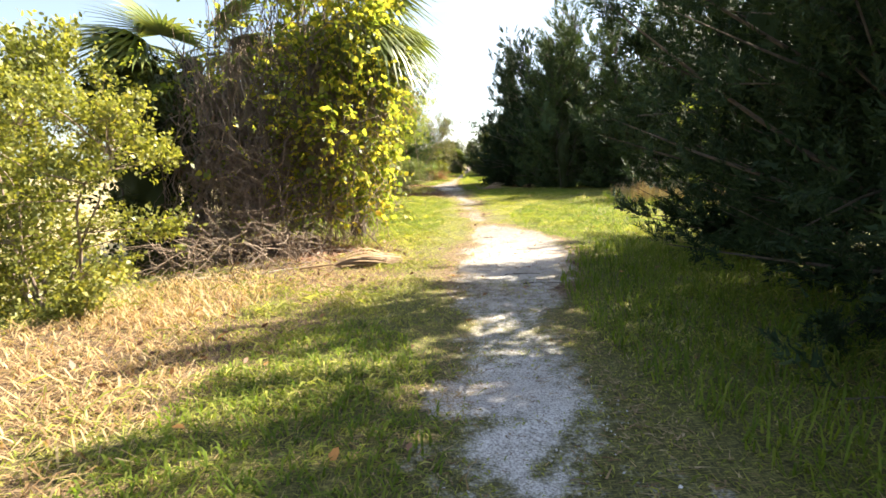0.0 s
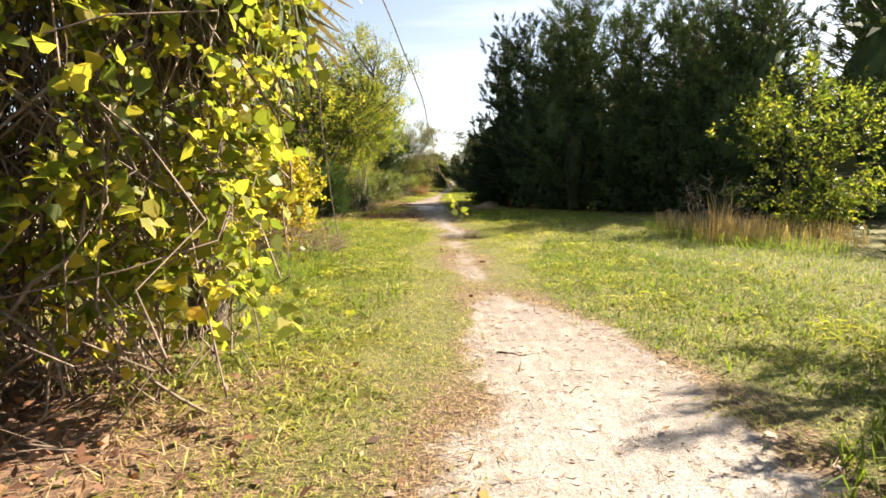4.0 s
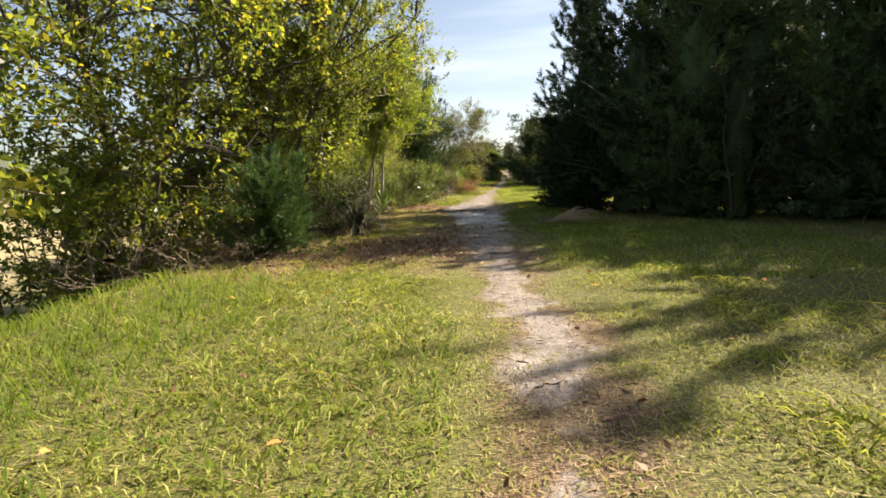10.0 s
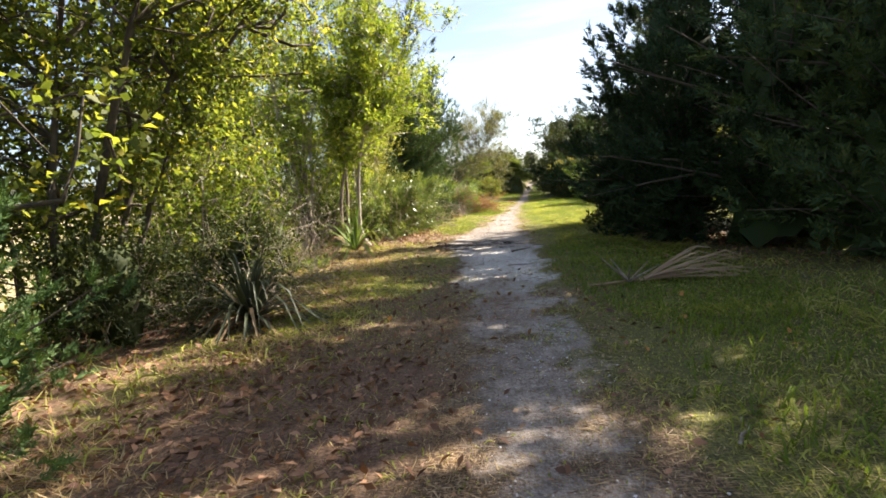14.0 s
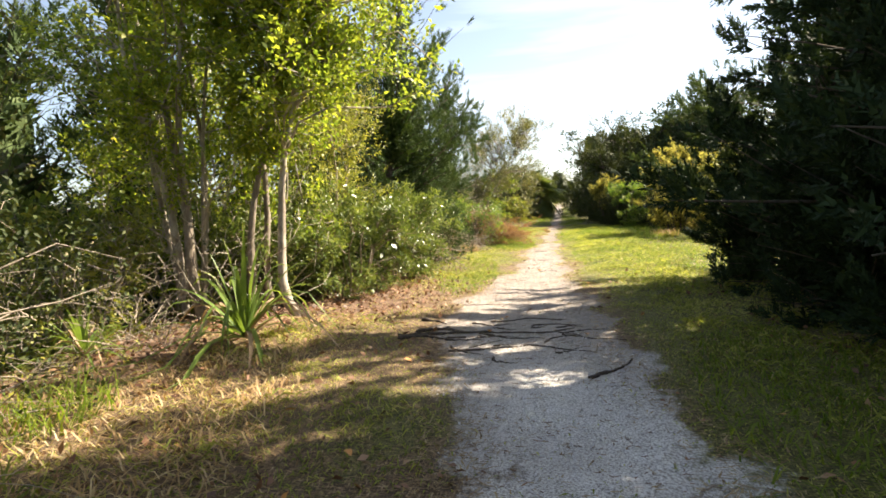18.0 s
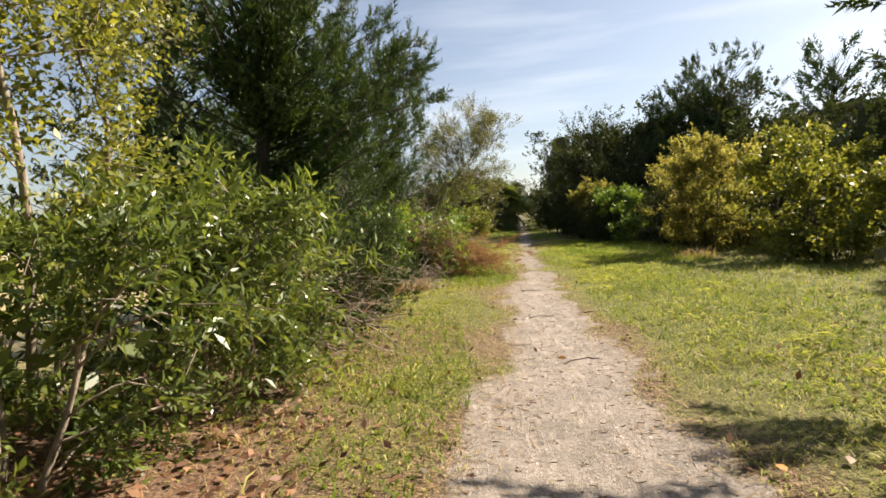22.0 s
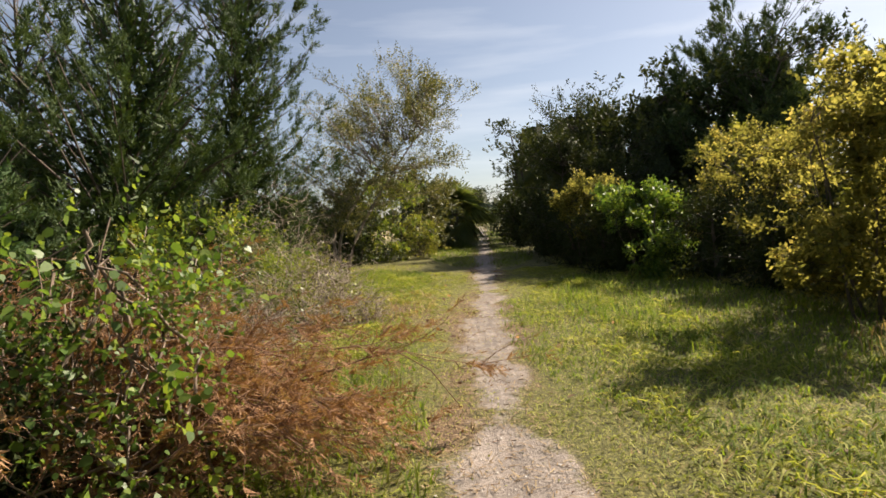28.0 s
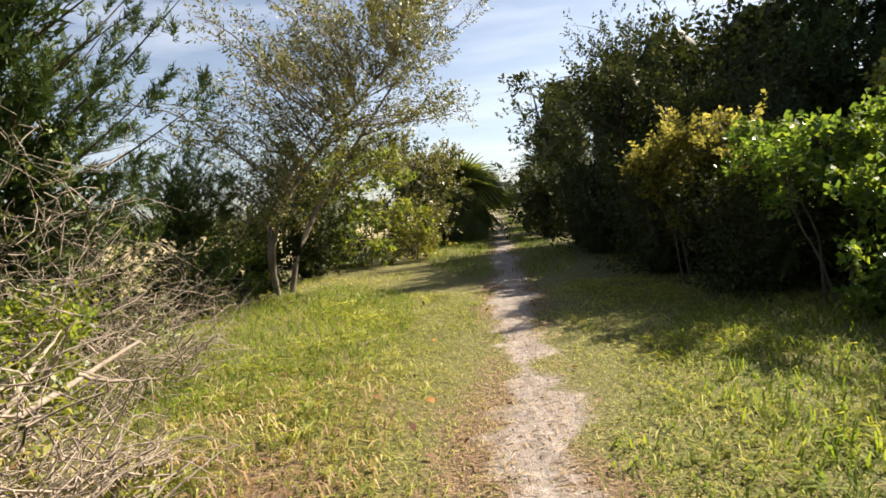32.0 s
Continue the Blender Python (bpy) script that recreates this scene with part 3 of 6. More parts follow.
def cedar(x, y, h, R, seed, count=1500, size=0.30, low=0.02, lean=0.0, taper=0.55, mat="cedar", label="dense dark green red cedar with feathery foliage down to the grass", group="cedars along the trail", skirt=0.14, bottom=0.0, core_size=1.0, rise=10, full=1.0, fine=False, inside=0.3):
    """A red cedar: a straight trunk, rising boughs, and plumes of fine sprays; bottom puts more foliage on the lower half."""
    r = np.random.RandomState(seed)
    if abs(x - np.interp(y, TRAIL_Y, TRAIL_R)) > 9:
        count, size = int(count * 0.55), size * 1.18
    elif abs(x - np.interp(y, TRAIL_Y, TRAIL_R)) > 4.6:
        count, size = int(count * 0.8), size * 1.08
    ob = thing("cedar_tree", x, y, gz(x, y) - 0.02, label, "tree", group)
    s = np.linspace(0, 1, 8)
    trunk = np.stack([lean * s ** 1.5 + 0.05 * h * 0.2 * np.sin(s * 5 + seed), 0.03 * h * np.sin(s * 4 + 2 * seed) * s, h * 0.97 * s], -1)
    part("trunk", tubes(trunk[None], (0.014 * h * (1 - s * 0.92) + 0.01)[None], 7), M["bark"], ob, smooth=True)
    nb = int(80 + 9 * h)
    u = r.uniform(low, 0.985, nb) ** 1.0
    az = r.uniform(0, 2 * np.pi, nb)
    lump = 0.80 + 0.5 * patchy(az * 1.4 + seed, u * 6, 1.0, seed % 9)
    env = R * (1 - u) ** taper * (1 - skirt + skirt * step(0.0, 0.15 + skirt * 0.5, u)) * lump + 0.12
    L = env * r.uniform(0.7, 1.15, nb)
    rise = np.radians(rise + 42 * u + r.normal(0, 10, nb))
    base = np.stack([np.interp(u, s, trunk[:, k]) for k in range(3)], -1)
    out = np.stack([np.cos(az) * np.cos(rise), np.sin(az) * np.cos(rise), np.sin(rise)], -1)
    t = np.linspace(0, 1, 4)[None, :, None]
    bend = np.zeros((nb, 1, 3))
    bend[..., 2] = (r.uniform(-0.12, 0.22, nb) * L)[:, None]
    paths = base[:, None] + out[:, None] * L[:, None, None] * t + bend * t ** 2
    boughwork(paths, (0.008 + 0.009 * L)[:, None] * (1 - 0.85 * t[0, :, 0]), M["bark"], ob, 8)
    # plumes: side shoots of the boughs, each feathered with sprays
    each = 12
    plumes = count // each
    # foliage is weighted to the side that faces the camera, thinner at the back
    camera_side = np.cos(az - (math.pi * 1.17 if x > 1 else -math.pi * 0.17))
    weight = L ** 1.4 * np.where(u < 0.5, 1 + bottom, 1.0) * (1 + 0.75 * camera_side)
    pick = r.choice(nb, plumes, p=weight / weight.sum())
    f = r.uniform(0.10, 1.0, plumes) ** 0.5
    at = base[pick] + out[pick] * (L[pick] * f)[:, None] + bend[pick, 0] * (f ** 2)[:, None]
    at = at + r.normal(size=(plumes, 3)) * (0.04 + 0.13 * L[pick] * (1.05 - f))[:, None]
    way = unit(out[pick] * 0.8 + np.array([0, 0, 0.55]) + r.normal(size=(plumes, 3)) * 0.42)
    long = size * 1.35 * r.uniform(0.6, 1.35, plumes)
    q = (np.arange(each) + 0.5) / each
    side = unit(r.normal(size=(plumes, each, 3)))
    spot = at[:, None] + way[:, None] * (long[:, None] * q)[..., None] + side * (size * 0.08)
    dirs = way[:, None] + side * (0.62 * (1.15 - 0.85 * q))[:, None]
    spot, dirs = spot.reshape(-1, 3), dirs.reshape(-1, 3)
    spot[:, 2] = np.maximum(spot[:, 2], 0.05)
    n = len(spot)
    if fine:
        needles = sprays(r, spot, dirs, size * r.uniform(0.55, 1.0, n), 8, size * 0.38, 0.25, 0.5, 0, 0.24, True)
    else:
        needles = sprays(r, spot, dirs, size * r.uniform(0.5, 0.95, n), 5 if size > 0.29 else 6, size * 0.40, 0.38, 0.48, 0, 0.24, True)
    m = int(count * 0.8 * min(full, 1.6))
    deep = weight * (u < 0.86)
    j = r.choice(nb, m, p=deep / deep.sum())
    inner = base[j] + out[j] * (L[j] * r.uniform(0.05, 0.5, m))[:, None] + r.normal(size=(m, 3)) * 0.10
    inner[:, 2] = np.maximum(inner[:, 2], 0.1)
    core = spikes(inner, out[j] + r.normal(size=(m, 3)) * 0.5, rand_dirs(r, m), size * core_size * r.uniform(0.6, 1.1, m), size * core_size * r.uniform(0.18, 0.36, m))
    z = np.linspace(0.015, 0.62, 14)
    wide = R * (1 - z) ** taper * (1 - skirt + skirt * step(0.0, 0.15 + skirt * 0.5, z)) * np.where(z > 0.6, 0.1, inside)
    heart = np.stack([np.interp(z, s, trunk[:, k]) for k in range(3)], -1)
    part("foliage", joined([needles, core] if fine else [needles, core, opaque_core(r, heart, wide)]), M[mat], ob, kind="stuff")
    return ob


def leafy(name, x, y, h, radii, seed, mat, label, category, group="", stems=3, stem_r=0.02, spread=0.5, boughs=60, count=700, twig=0.22, per=6, leaf=0.07, leaf_w=0.5, low=0.0, lean=(0, 0), bark="bark", shell=0.45, solid=True, trunk_to=0.7, sag=0.1, clump=0.045, oval=False, heavy=1.0, mounds=7, gnarl=1.0, trunks_at=()):
    """A shrub or broadleaf tree: stems from the ground, boughs to points of a lumpy crown, leafy twigs on their outer part."""
    r = np.random.RandomState(seed)
    if abs(x - np.interp(y, TRAIL_Y, TRAIL_R)) > 6.5 or y > 66:
        count, leaf, per = int(count * (0.35 if y > 76 else 0.5)), leaf * (1.7 if y > 76 else 1.4), 5
    if name == "undergrowth" or mat == "oak" or (name == "shrub" and abs(x - 0.9) > 4.8):
        count = int(count * 0.72)
    if oval and leaf < 0.075:
        oval, leaf_w = False, leaf_w * 1.2
    ob = thing(name, x, y, gz(x, y) - 0.02, label, category, group)
    rx, ry = radii
    s = np.linspace(0, 1, 11)
    trunks = []
    for k in range(stems):
        a = 2 * np.pi * k / stems + r.uniform(0, 1.5)
        b = np.array([math.cos(a), math.sin(a), 0]) * spread * r.uniform(0.15, 0.5) * min(rx, 1.5) * (stems > 1)
        top = np.array([math.cos(a) * rx * spread, math.sin(a) * ry * spread, h * r.uniform(trunk_to * 0.8, trunk_to * 1.1)])
        p = b + (top - b) * s[:, None] + np.array([lean[0], lean[1], 0]) * (s ** 1.9)[:, None]
        p[:, 0] += np.sin(s * r.uniform(4, 8) + r.uniform(0, 6)) * 0.038 * h * s
        p[:, 1] += np.sin(s * r.uniform(4, 8) + r.uniform(0, 6)) * 0.038 * h * s
        p[:, 2] = top[2] * s
        if k < len(trunks_at):
            # a trunk whose foot, elbow and head are placed to fit the camera's view
            foot, elbow, head = (np.array(q, float) for q in trunks_at[k])
            w = np.linspace(0, 1, 11)[:, None]
            p = foot * (1 - w) ** 2 + (4 * elbow - foot - head) * w * (1 - w) + head * w ** 2
            p[:, :2] += np.sin(w * r.uniform(9, 14) + r.uniform(0, 6)) * 0.035
        trunks.append(p)
        part("trunk" if stem_r > 0.03 else "stem", tubes(p[None], (stem_r * r.uniform(0.7, 1.2) * (1 - 0.75 * s) + 0.003)[None], 7), M[bark], ob, smooth=True)
    trunks = np.array(trunks)
    d = rand_dirs(r, boughs)
    rad = r.uniform(0.05, 1, boughs) ** shell
    lump = 0.55 + 0.85 * patchy(d[:, 0] * 1.9 + seed, d[:, 1] * 1.9 + d[:, 2] * 2.3, 1.0, seed % 11)
    zc, rz = (h + low) / 2, (h - low) / 2
    if low < 0.5:
        # bushy to the ground: even over the height, widest below the middle
        u = 1 - 1.97 * r.uniform(0, 1, boughs) ** heavy
        wide = np.where(u > -0.2, np.sqrt(np.maximum(1 - ((u + 0.2) / 1.2) ** 2, 0.0)), 0.86 + 0.14 * step(-1, -0.2, u))
        az = np.arctan2(d[:, 1], d[:, 0])
        rr = wide * r.uniform(0.05, 1, boughs) ** 0.4 * lump
        tgt = np.stack([np.cos(az) * rx * rr, np.sin(az) * ry * rr, zc + u * rz * np.minimum(lump, 1.05)], -1)
        # most boughs gather in a few separate mounds, which leave dark hollows between them
        k = mounds
        ca = np.arange(k) * 2.4 + r.uniform(0, 6.3)
        cr = r.uniform(0.35, 0.75, k)
        hub = np.stack([np.cos(ca) * rx * cr, np.sin(ca) * ry * cr, low + (h - low) * np.where(np.arange(k) % 2 == 0, r.uniform(0.55, 0.78, k), r.uniform(0.05, 0.28, k))], -1)
        own = r.randint(0, k, boughs)
        size = r.uniform(0.32, 0.50, k)[own]
        knoll = hub[own] + unit(d + np.array([0, 0, 0.25])) * (size * r.uniform(0.3, 1, boughs) ** 0.5)[:, None] * np.array([rx, ry, (h - low) * 0.5])
        tgt = np.where((r.uniform(0, 1, boughs) < 0.62)[:, None], knoll, tgt)
    else:
        tgt = np.stack([d[:, 0] * rx * rad * lump, d[:, 1] * ry * rad * lump, zc + d[:, 2] * rz * rad * np.minimum(lump, 1.08)], -1)
    frac = np.clip(tgt[:, 2] / h, 0, 1)
    tgt[:, 0] += lean[0] * frac ** 1.6
    tgt[:, 1] += lean[1] * frac ** 1.6
    tgt[:, 2] = np.maximum(tgt[:, 2], 0.12)
    dist = np.linalg.norm(tgt[:, None, None] - trunks[None], axis=-1) + np.where(trunks[None, ..., 2] > tgt[:, None, None, 2] - 0.02, 3.0, 0)
    near = dist.reshape(boughs, -1).argmin(1)
    src = trunks.reshape(-1, 3)[near]
    t = np.linspace(0, 1, 7)[None, :, None]
    ln = np.linalg.norm(tgt - src, axis=1)
    kink = r.normal(size=(boughs, 1, 3)) * (0.10 * gnarl * ln)[:, None, None]
    paths = src[:, None] + (tgt - src)[:, None] * t + kink * np.sin(t * np.pi) + np.array([0, 0, 1.0]) * (0.12 * ln)[:, None, None] * np.sin(t * np.pi)
    if gnarl > 1:
        paths = paths + r.normal(size=(boughs, 1, 3)) * (0.07 * gnarl * ln)[:, None, None] * np.sin(t * 7.5)
    boughwork(paths, (0.004 + 0.006 * gnarl * ln)[:, None] * (1 - 0.75 * t[0, :, 0]), M[bark], ob, int(8 * gnarl) if stem_r > 0.03 else 4, "limb" if stem_r > 0.03 else "branch", 1 if gnarl > 1 else 3)
    pick = r.randint(0, boughs, count)
    f = r.uniform(0.12, 1.0, count) ** 0.55
    q = np.clip(f * 6, 0, 5.999)
    i = q.astype(int)
    at = paths[pick, i] * (1 - (q - i))[:, None] + paths[pick, i + 1] * (q - i)[:, None]
    at = at + r.normal(size=(count, 3)) * (0.05 + clump * 0.75 * min(rx, 2.5))
    at[:, 2] = np.maximum(at[:, 2], 0.06)
    outw = unit(at - np.array([lean[0] * 0.5, lean[1] * 0.5, zc * 0.7]))
    way = outw * 0.8 + np.array([0, 0, 0.35]) + r.normal(size=(count, 3)) * 0.5
    ln2 = twig * r.uniform(0.6, 1.3, count)
    crown = sprays(r, at, way, ln2, per, leaf, leaf_w, 0.8, sag, 0.35, oval=oval)
    m = count // 5
    j = r.randint(0, count, m)
    heart = np.array([lean[0] * 0.55, lean[1] * 0.55, zc])
    inner = heart + (at[j] - heart) * r.uniform(0.2, 0.7, m)[:, None]
    inner[:, 2] = np.maximum(inner[:, 2], 0.1)
    core = (ovals if oval else blades)(inner, rand_dirs(r, m), rand_dirs(r, m), leaf * r.uniform(1.1, 1.7, m), leaf * r.uniform(0.6, 1.0, m))
    pieces = [crown, core] if solid else [crown]
    if mat == "oak" and solid:
        z = np.linspace(0.03, 0.82, 12)
        tri = lambda g: (g[0], np.concatenate([g[1][:, [0, 1, 2]], g[1][:, [0, 2, 3]]]))
        pieces = [tri(g) for g in pieces] + [opaque_core(r, np.stack([lean[0] * z ** 1.6, lean[1] * z ** 1.6, z * h], -1), 0.34 * min(rx, ry) * np.sqrt(np.maximum(1 - ((z - 0.4) / 0.5) ** 2, 0.02)))]
    part("foliage", joined(pieces), M[mat], ob, kind="stuff")
    k = slice(0, count, 16)
    tw = np.stack([(at - unit(way) * ln2[:, None] * 0.7)[k], (at + unit(way) * ln2[:, None])[k]], 1)
    part("twigwork", tubes(tw, np.tile([0.004, 0.002], (len(tw), 1)), 3), M[bark], ob, kind="stuff")
    return ob


def twig_heap(x, y, rx, ry, h, seed, count, mat, label, thick=0.006, length=0.9, up=0.5, leaves=0, leaf_mat="olive", leaf=0.05, drift=(0, 0), name="brush_pile"):
    """A tangle of bare crooked stems, piled or still standing."""
    r = np.random.RandomState(seed)
    ob = thing(name, x, y, gz(x, y), label, "brush", "dead brush")
    for k in range(4):
        n = count // 4
        a, q = r.uniform(0, 2 * np.pi, n), r.uniform(0, 1, n) ** 0.5
        p0 = np.stack([np.cos(a) * rx * q, np.sin(a) * ry * q, r.uniform(0, 1, n) ** 1.6 * h * (1.05 - q * q)], -1)
        d = unit(np.stack([np.cos(a + r.normal(0, 1.1, n)) + drift[0], np.sin(a + r.normal(0, 1.1, n)) + drift[1], r.normal(up, 0.45, n)], -1))
        L = length * r.uniform(0.35, 1.2, n)
        t = np.linspace(0, 1, 6)[None, :, None]
        wig = r.normal(size=(n, 1, 3)) * 0.16
        wig2 = r.normal(size=(n, 1, 3)) * 0.09
        p = p0[:, None] + (d[:, None] * t + wig * np.sin(t * 3.1) + wig2 * np.sin(t * 7)) * L[:, None, None]
        p[..., 2] = np.maximum(p[..., 2] - (t[..., 0] ** 2) * 0.22 * L[:, None], 0.01)
        part("twigwork", tubes(p, (thick * r.uniform(0.5, 1.6, n))[:, None] * (1 - 0.7 * t[0, :, 0]), 3), M[mat], ob, kind="stuff")
    if leaves:
        a, q = r.uniform(0, 2 * np.pi, leaves), r.uniform(0, 1, leaves) ** 0.5
        at = np.stack([np.cos(a) * rx * q, np.sin(a) * ry * q, r.uniform(0.15, 1.05, leaves) * h * (1.1 - q * q)], -1)
        part("foliage", sprays(r, at, rand_dirs(r, leaves) + [0, 0, 0.6], np.full(leaves, 0.16), 6, leaf, 0.5), M[leaf_mat], ob, kind="stuff")
    return ob


def arching_brush(x, y, reach, h, seed, count, mat, leaf_mat, leaves, label, heading=0.0, fan=0.5, arch=(0.62, 0.97)):
    """Dead boughs that rise from one foot, arch over and fall to the grass, feathered with thin twigs and dry needles."""
    r = np.random.RandomState(seed)
    ob = thing("dead_brush", x, y, gz(x, y), label, "brush", "dead brush")
    a = heading + fan * r.uniform(-1.2, 1.2, count)
    L, top = reach * r.uniform(0.35, 1.1, count), h * r.uniform(0.35, 1.05, count)
    foot = np.stack([r.normal(0, 0.35, count), r.normal(0, 0.35, count), np.zeros(count)], -1)
    t = np.linspace(0, 1, 9)[None, :, None]
    lift = np.sin(np.clip(t * r.uniform(*arch, count)[:, None, None], 0, 1) * np.pi) ** 0.8
    flatway = np.stack([np.cos(a), np.sin(a), 0 * a], -1)
    p = foot[:, None] + flatway[:, None] * L[:, None, None] * t + np.array([0, 0, 1.0]) * top[:, None, None] * lift
    p = p + r.normal(size=(count, 1, 3)) * 0.12 * np.sin(t * 6) + r.normal(size=(count, 1, 3)) * 0.05 * np.sin(t * 14)
    p[..., 2] = np.maximum(p[..., 2], 0.02)
    boughwork(p, r.uniform(0.004, 0.012, count)[:, None] * (1 - 0.8 * t[0, :, 0]), M[mat], ob, 8)
    k = count * 7
    i, q = r.randint(0, count, k), r.randint(2, 8, k)
    b0 = p[i, q]
    d = unit((p[i, q + 1 - (q == 8)] - p[i, q - 1]) + r.normal(size=(k, 3)) * 0.16)
    ln = r.uniform(0.15, 0.55, k)
    tw = b0[:, None] + d[:, None] * ln[:, None, None] * np.linspace(0, 1, 4)[None, :, None] + r.normal(size=(k, 1, 3)) * 0.03 * np.sin(np.linspace(0, 3, 4))[None, :, None]
    tw[..., 2] = np.maximum(tw[..., 2], 0.01)
    part("twigwork", tubes(tw, np.tile([0.0035, 0.003, 0.002, 0.0012], (k, 1)), 3), M[mat], ob, kind="stuff")
    i = r.randint(0, k, leaves)
    at = tw[i, 0] + (tw[i, 3] - tw[i, 0]) * r.uniform(0.2, 1, leaves)[:, None]
    part("dry_needles", sprays(r, at, d[i] + r.normal(size=(leaves, 3)) * 0.3, np.full(leaves, 0.12), 8, 0.06, 0.16, 0.5, 0, 0.25, True), M[leaf_mat], ob, kind="stuff")
    return ob


def frond_geometry(r, size, fan, droop, n=26, stalk=0.8):
    """A fan palm leaf: a stalk along +x, then a fan of narrow blades drooping at their tips."""
    s = np.linspace(0, 1, 6)
    path = np.stack([s * stalk, 0 * s, 0.10 * stalk * np.sin(s * 2) - droop * 0.25 * s * s * stalk], -1)
    pieces = [tubes(path[None], np.linspace(0.016, 0.008, 6)[None], 5)]
    hub, down = path[-1], droop * 0.35
    for k in range(n):
        a = (k / (n - 1) - 0.5) * fan
        d0 = np.array([math.cos(a), math.sin(a), -down * 0.5 + 0.10 * abs(math.sin(a))])
        L = size * (0.75 + 0.25 * math.cos(a * 0.7)) * r.uniform(0.9, 1.06)
        u = np.linspace(0, 1, 5)
        c = hub + d0 / np.linalg.norm(d0) * (u * L)[:, None]
        c[:, 2] -= droop * 0.55 * L * u ** 2.2
        w = np.array([0.012, 0.030, 0.028, 0.016, 0.002]) * size / 0.9
        sd = np.array([-math.sin(a), math.cos(a), 0])
        v = np.stack([c + sd * w[:, None] / 1.0, c - sd * w[:, None] / 1.0], 1).reshape(-1, 3)
        v[1::2, 2] += w * 0.5
        i = np.arange(4)[:, None] * 2
        pieces.append((v, np.concatenate([i, i + 1, i + 3, i + 2], 1)))
    return joined(pieces)


def palm(x, y, h, seed, live, dead, size, label, group="cabbage palms", stalk=0.9, hang=()):
    r = np.random.RandomState(seed)
    ob = thing("cabbage_palm", x, y, gz(x, y) - 0.03, label, "palm", group)
    s = np.linspace(0, 1, 14)
    rr = 0.17 + 0.02 * np.sin(s * 40)
    part("trunk", tubes(np.stack([0.1 * np.sin(s * 2), 0 * s, h * s], -1)[None], rr[None], 10), M["bark"], ob)
    kinds = [mesh_of("frond", *frond_geometry(r, size, 3.6, dr, 30, stalk), M["palm"]) for dr in (0.35, 0.7, 1.1)]
    deads = [mesh_of("dead_frond", *frond_geometry(r, size * 0.9, 2.2, 1.2, 20, stalk), M["palm_dead"]) for _ in range(2)]
    for k in range(live):
        f = new("frond", kinds[k % 3])
        f.parent = ob
        f.location = (0, 0, h + r.uniform(-0.1, 0.15))
        f.rotation_euler = (r.normal(0, 0.25), -math.radians(r.uniform(-65, 55)), k * 2.4 + r.uniform(-0.3, 0.3))
    for k, (heading, tilt) in enumerate(hang):
        f = new("frond", kinds[k % 3])
        f.parent = ob
        f.location, f.rotation_euler = (0, 0, h - 0.1), (r.normal(0, 0.3), math.radians(tilt), math.radians(heading))
    for k in range(dead):
        f = new("dead_frond", deads[k % 2])
        f.parent = ob
        f["label"] = "withered grey-brown hanging palm frond"
        f.location = (0, 0, h - r.uniform(0.05, 0.35))
        f.rotation_euler = (r.normal(0, 0.2), math.radians(r.uniform(50, 82)), k * 2.4 + r.uniform(-0.4, 0.4))
    return ob


def vine_curtain(x, y, rx, ry, h, seed, stems, count, label, stem_mat="twig_brown", leaf_mat="yellow", sun_side=1.0, leaf=0.085):
    """Climbers hung over a support: drooping stems all round, leaves thickest on the sunny side."""
    r = np.random.RandomState(seed)
    ob = thing("climbing_vine", x, y, gz(x, y), label, "vine", "vines over the palms")
    S = 12
    a = r.uniform(0, 2 * np.pi, stems)[:, None] + np.cumsum(r.normal(0, 0.22, (stems, S)), 1)
    q = np.clip(r.uniform(0.3, 1.05, stems)[:, None] + np.cumsum(r.normal(0, 0.07, (stems, S)), 1), 0.1, 1.25)
    t = np.linspace(0, 1, S)[None]
    zz = np.clip((h * r.uniform(0.35, 1.05, stems))[:, None] * (1 - t * r.uniform(0.45, 1.1, stems)[:, None]) + np.cumsum(r.normal(0, 0.05, (stems, S)), 1), 0.01, None)
    p = np.stack([np.cos(a) * rx * q * (0.8 + 0.3 * t), np.sin(a) * ry * q * (0.8 + 0.3 * t), zz], -1)
    rad = np.tile(r.uniform(0.003, 0.012, stems)[:, None], (1, S))
    boughwork(p, rad, M[stem_mat], ob, 10, "vine_stem")
    a = r.uniform(0, 2 * np.pi, count * 3)
    keep = r.uniform(0, 1, count * 3) < np.clip(0.12 + sun_side * (0.5 + 0.65 * np.cos(a + 0.5)), 0.03, 1)
    a = a[keep][:count]
    n = len(a)
    zz = r.uniform(0.13, 1.05, n) * h
    bulge = 0.5 + 0.75 * patchy(a * 2, zz, 0.8, seed % 7)
    at = np.stack([np.cos(a) * rx * bulge, np.sin(a) * ry * bulge, zz], -1) + r.normal(size=(n, 3)) * 0.12
    at[:, 2] = np.maximum(at[:, 2], 0.08)
    way = np.stack([np.cos(a), np.sin(a), r.normal(-0.3, 0.5, n)], -1) + r.normal(size=(n, 3)) * 0.5
    big = r.uniform(0, 1, n) < 0.4
    part("foliage", joined([sprays(r, at[big], way[big], np.full(big.sum(), 0.30), 5, leaf * 1.15, 0.85, 0.9, 0.25, 0.45, oval=True), sprays(r, at[~big], way[~big], np.full((~big).sum(), 0.24), 6, leaf * 0.7, 0.85, 0.9, 0.25, 0.45, oval=True)]), M[leaf_mat], ob, kind="stuff")
    return ob


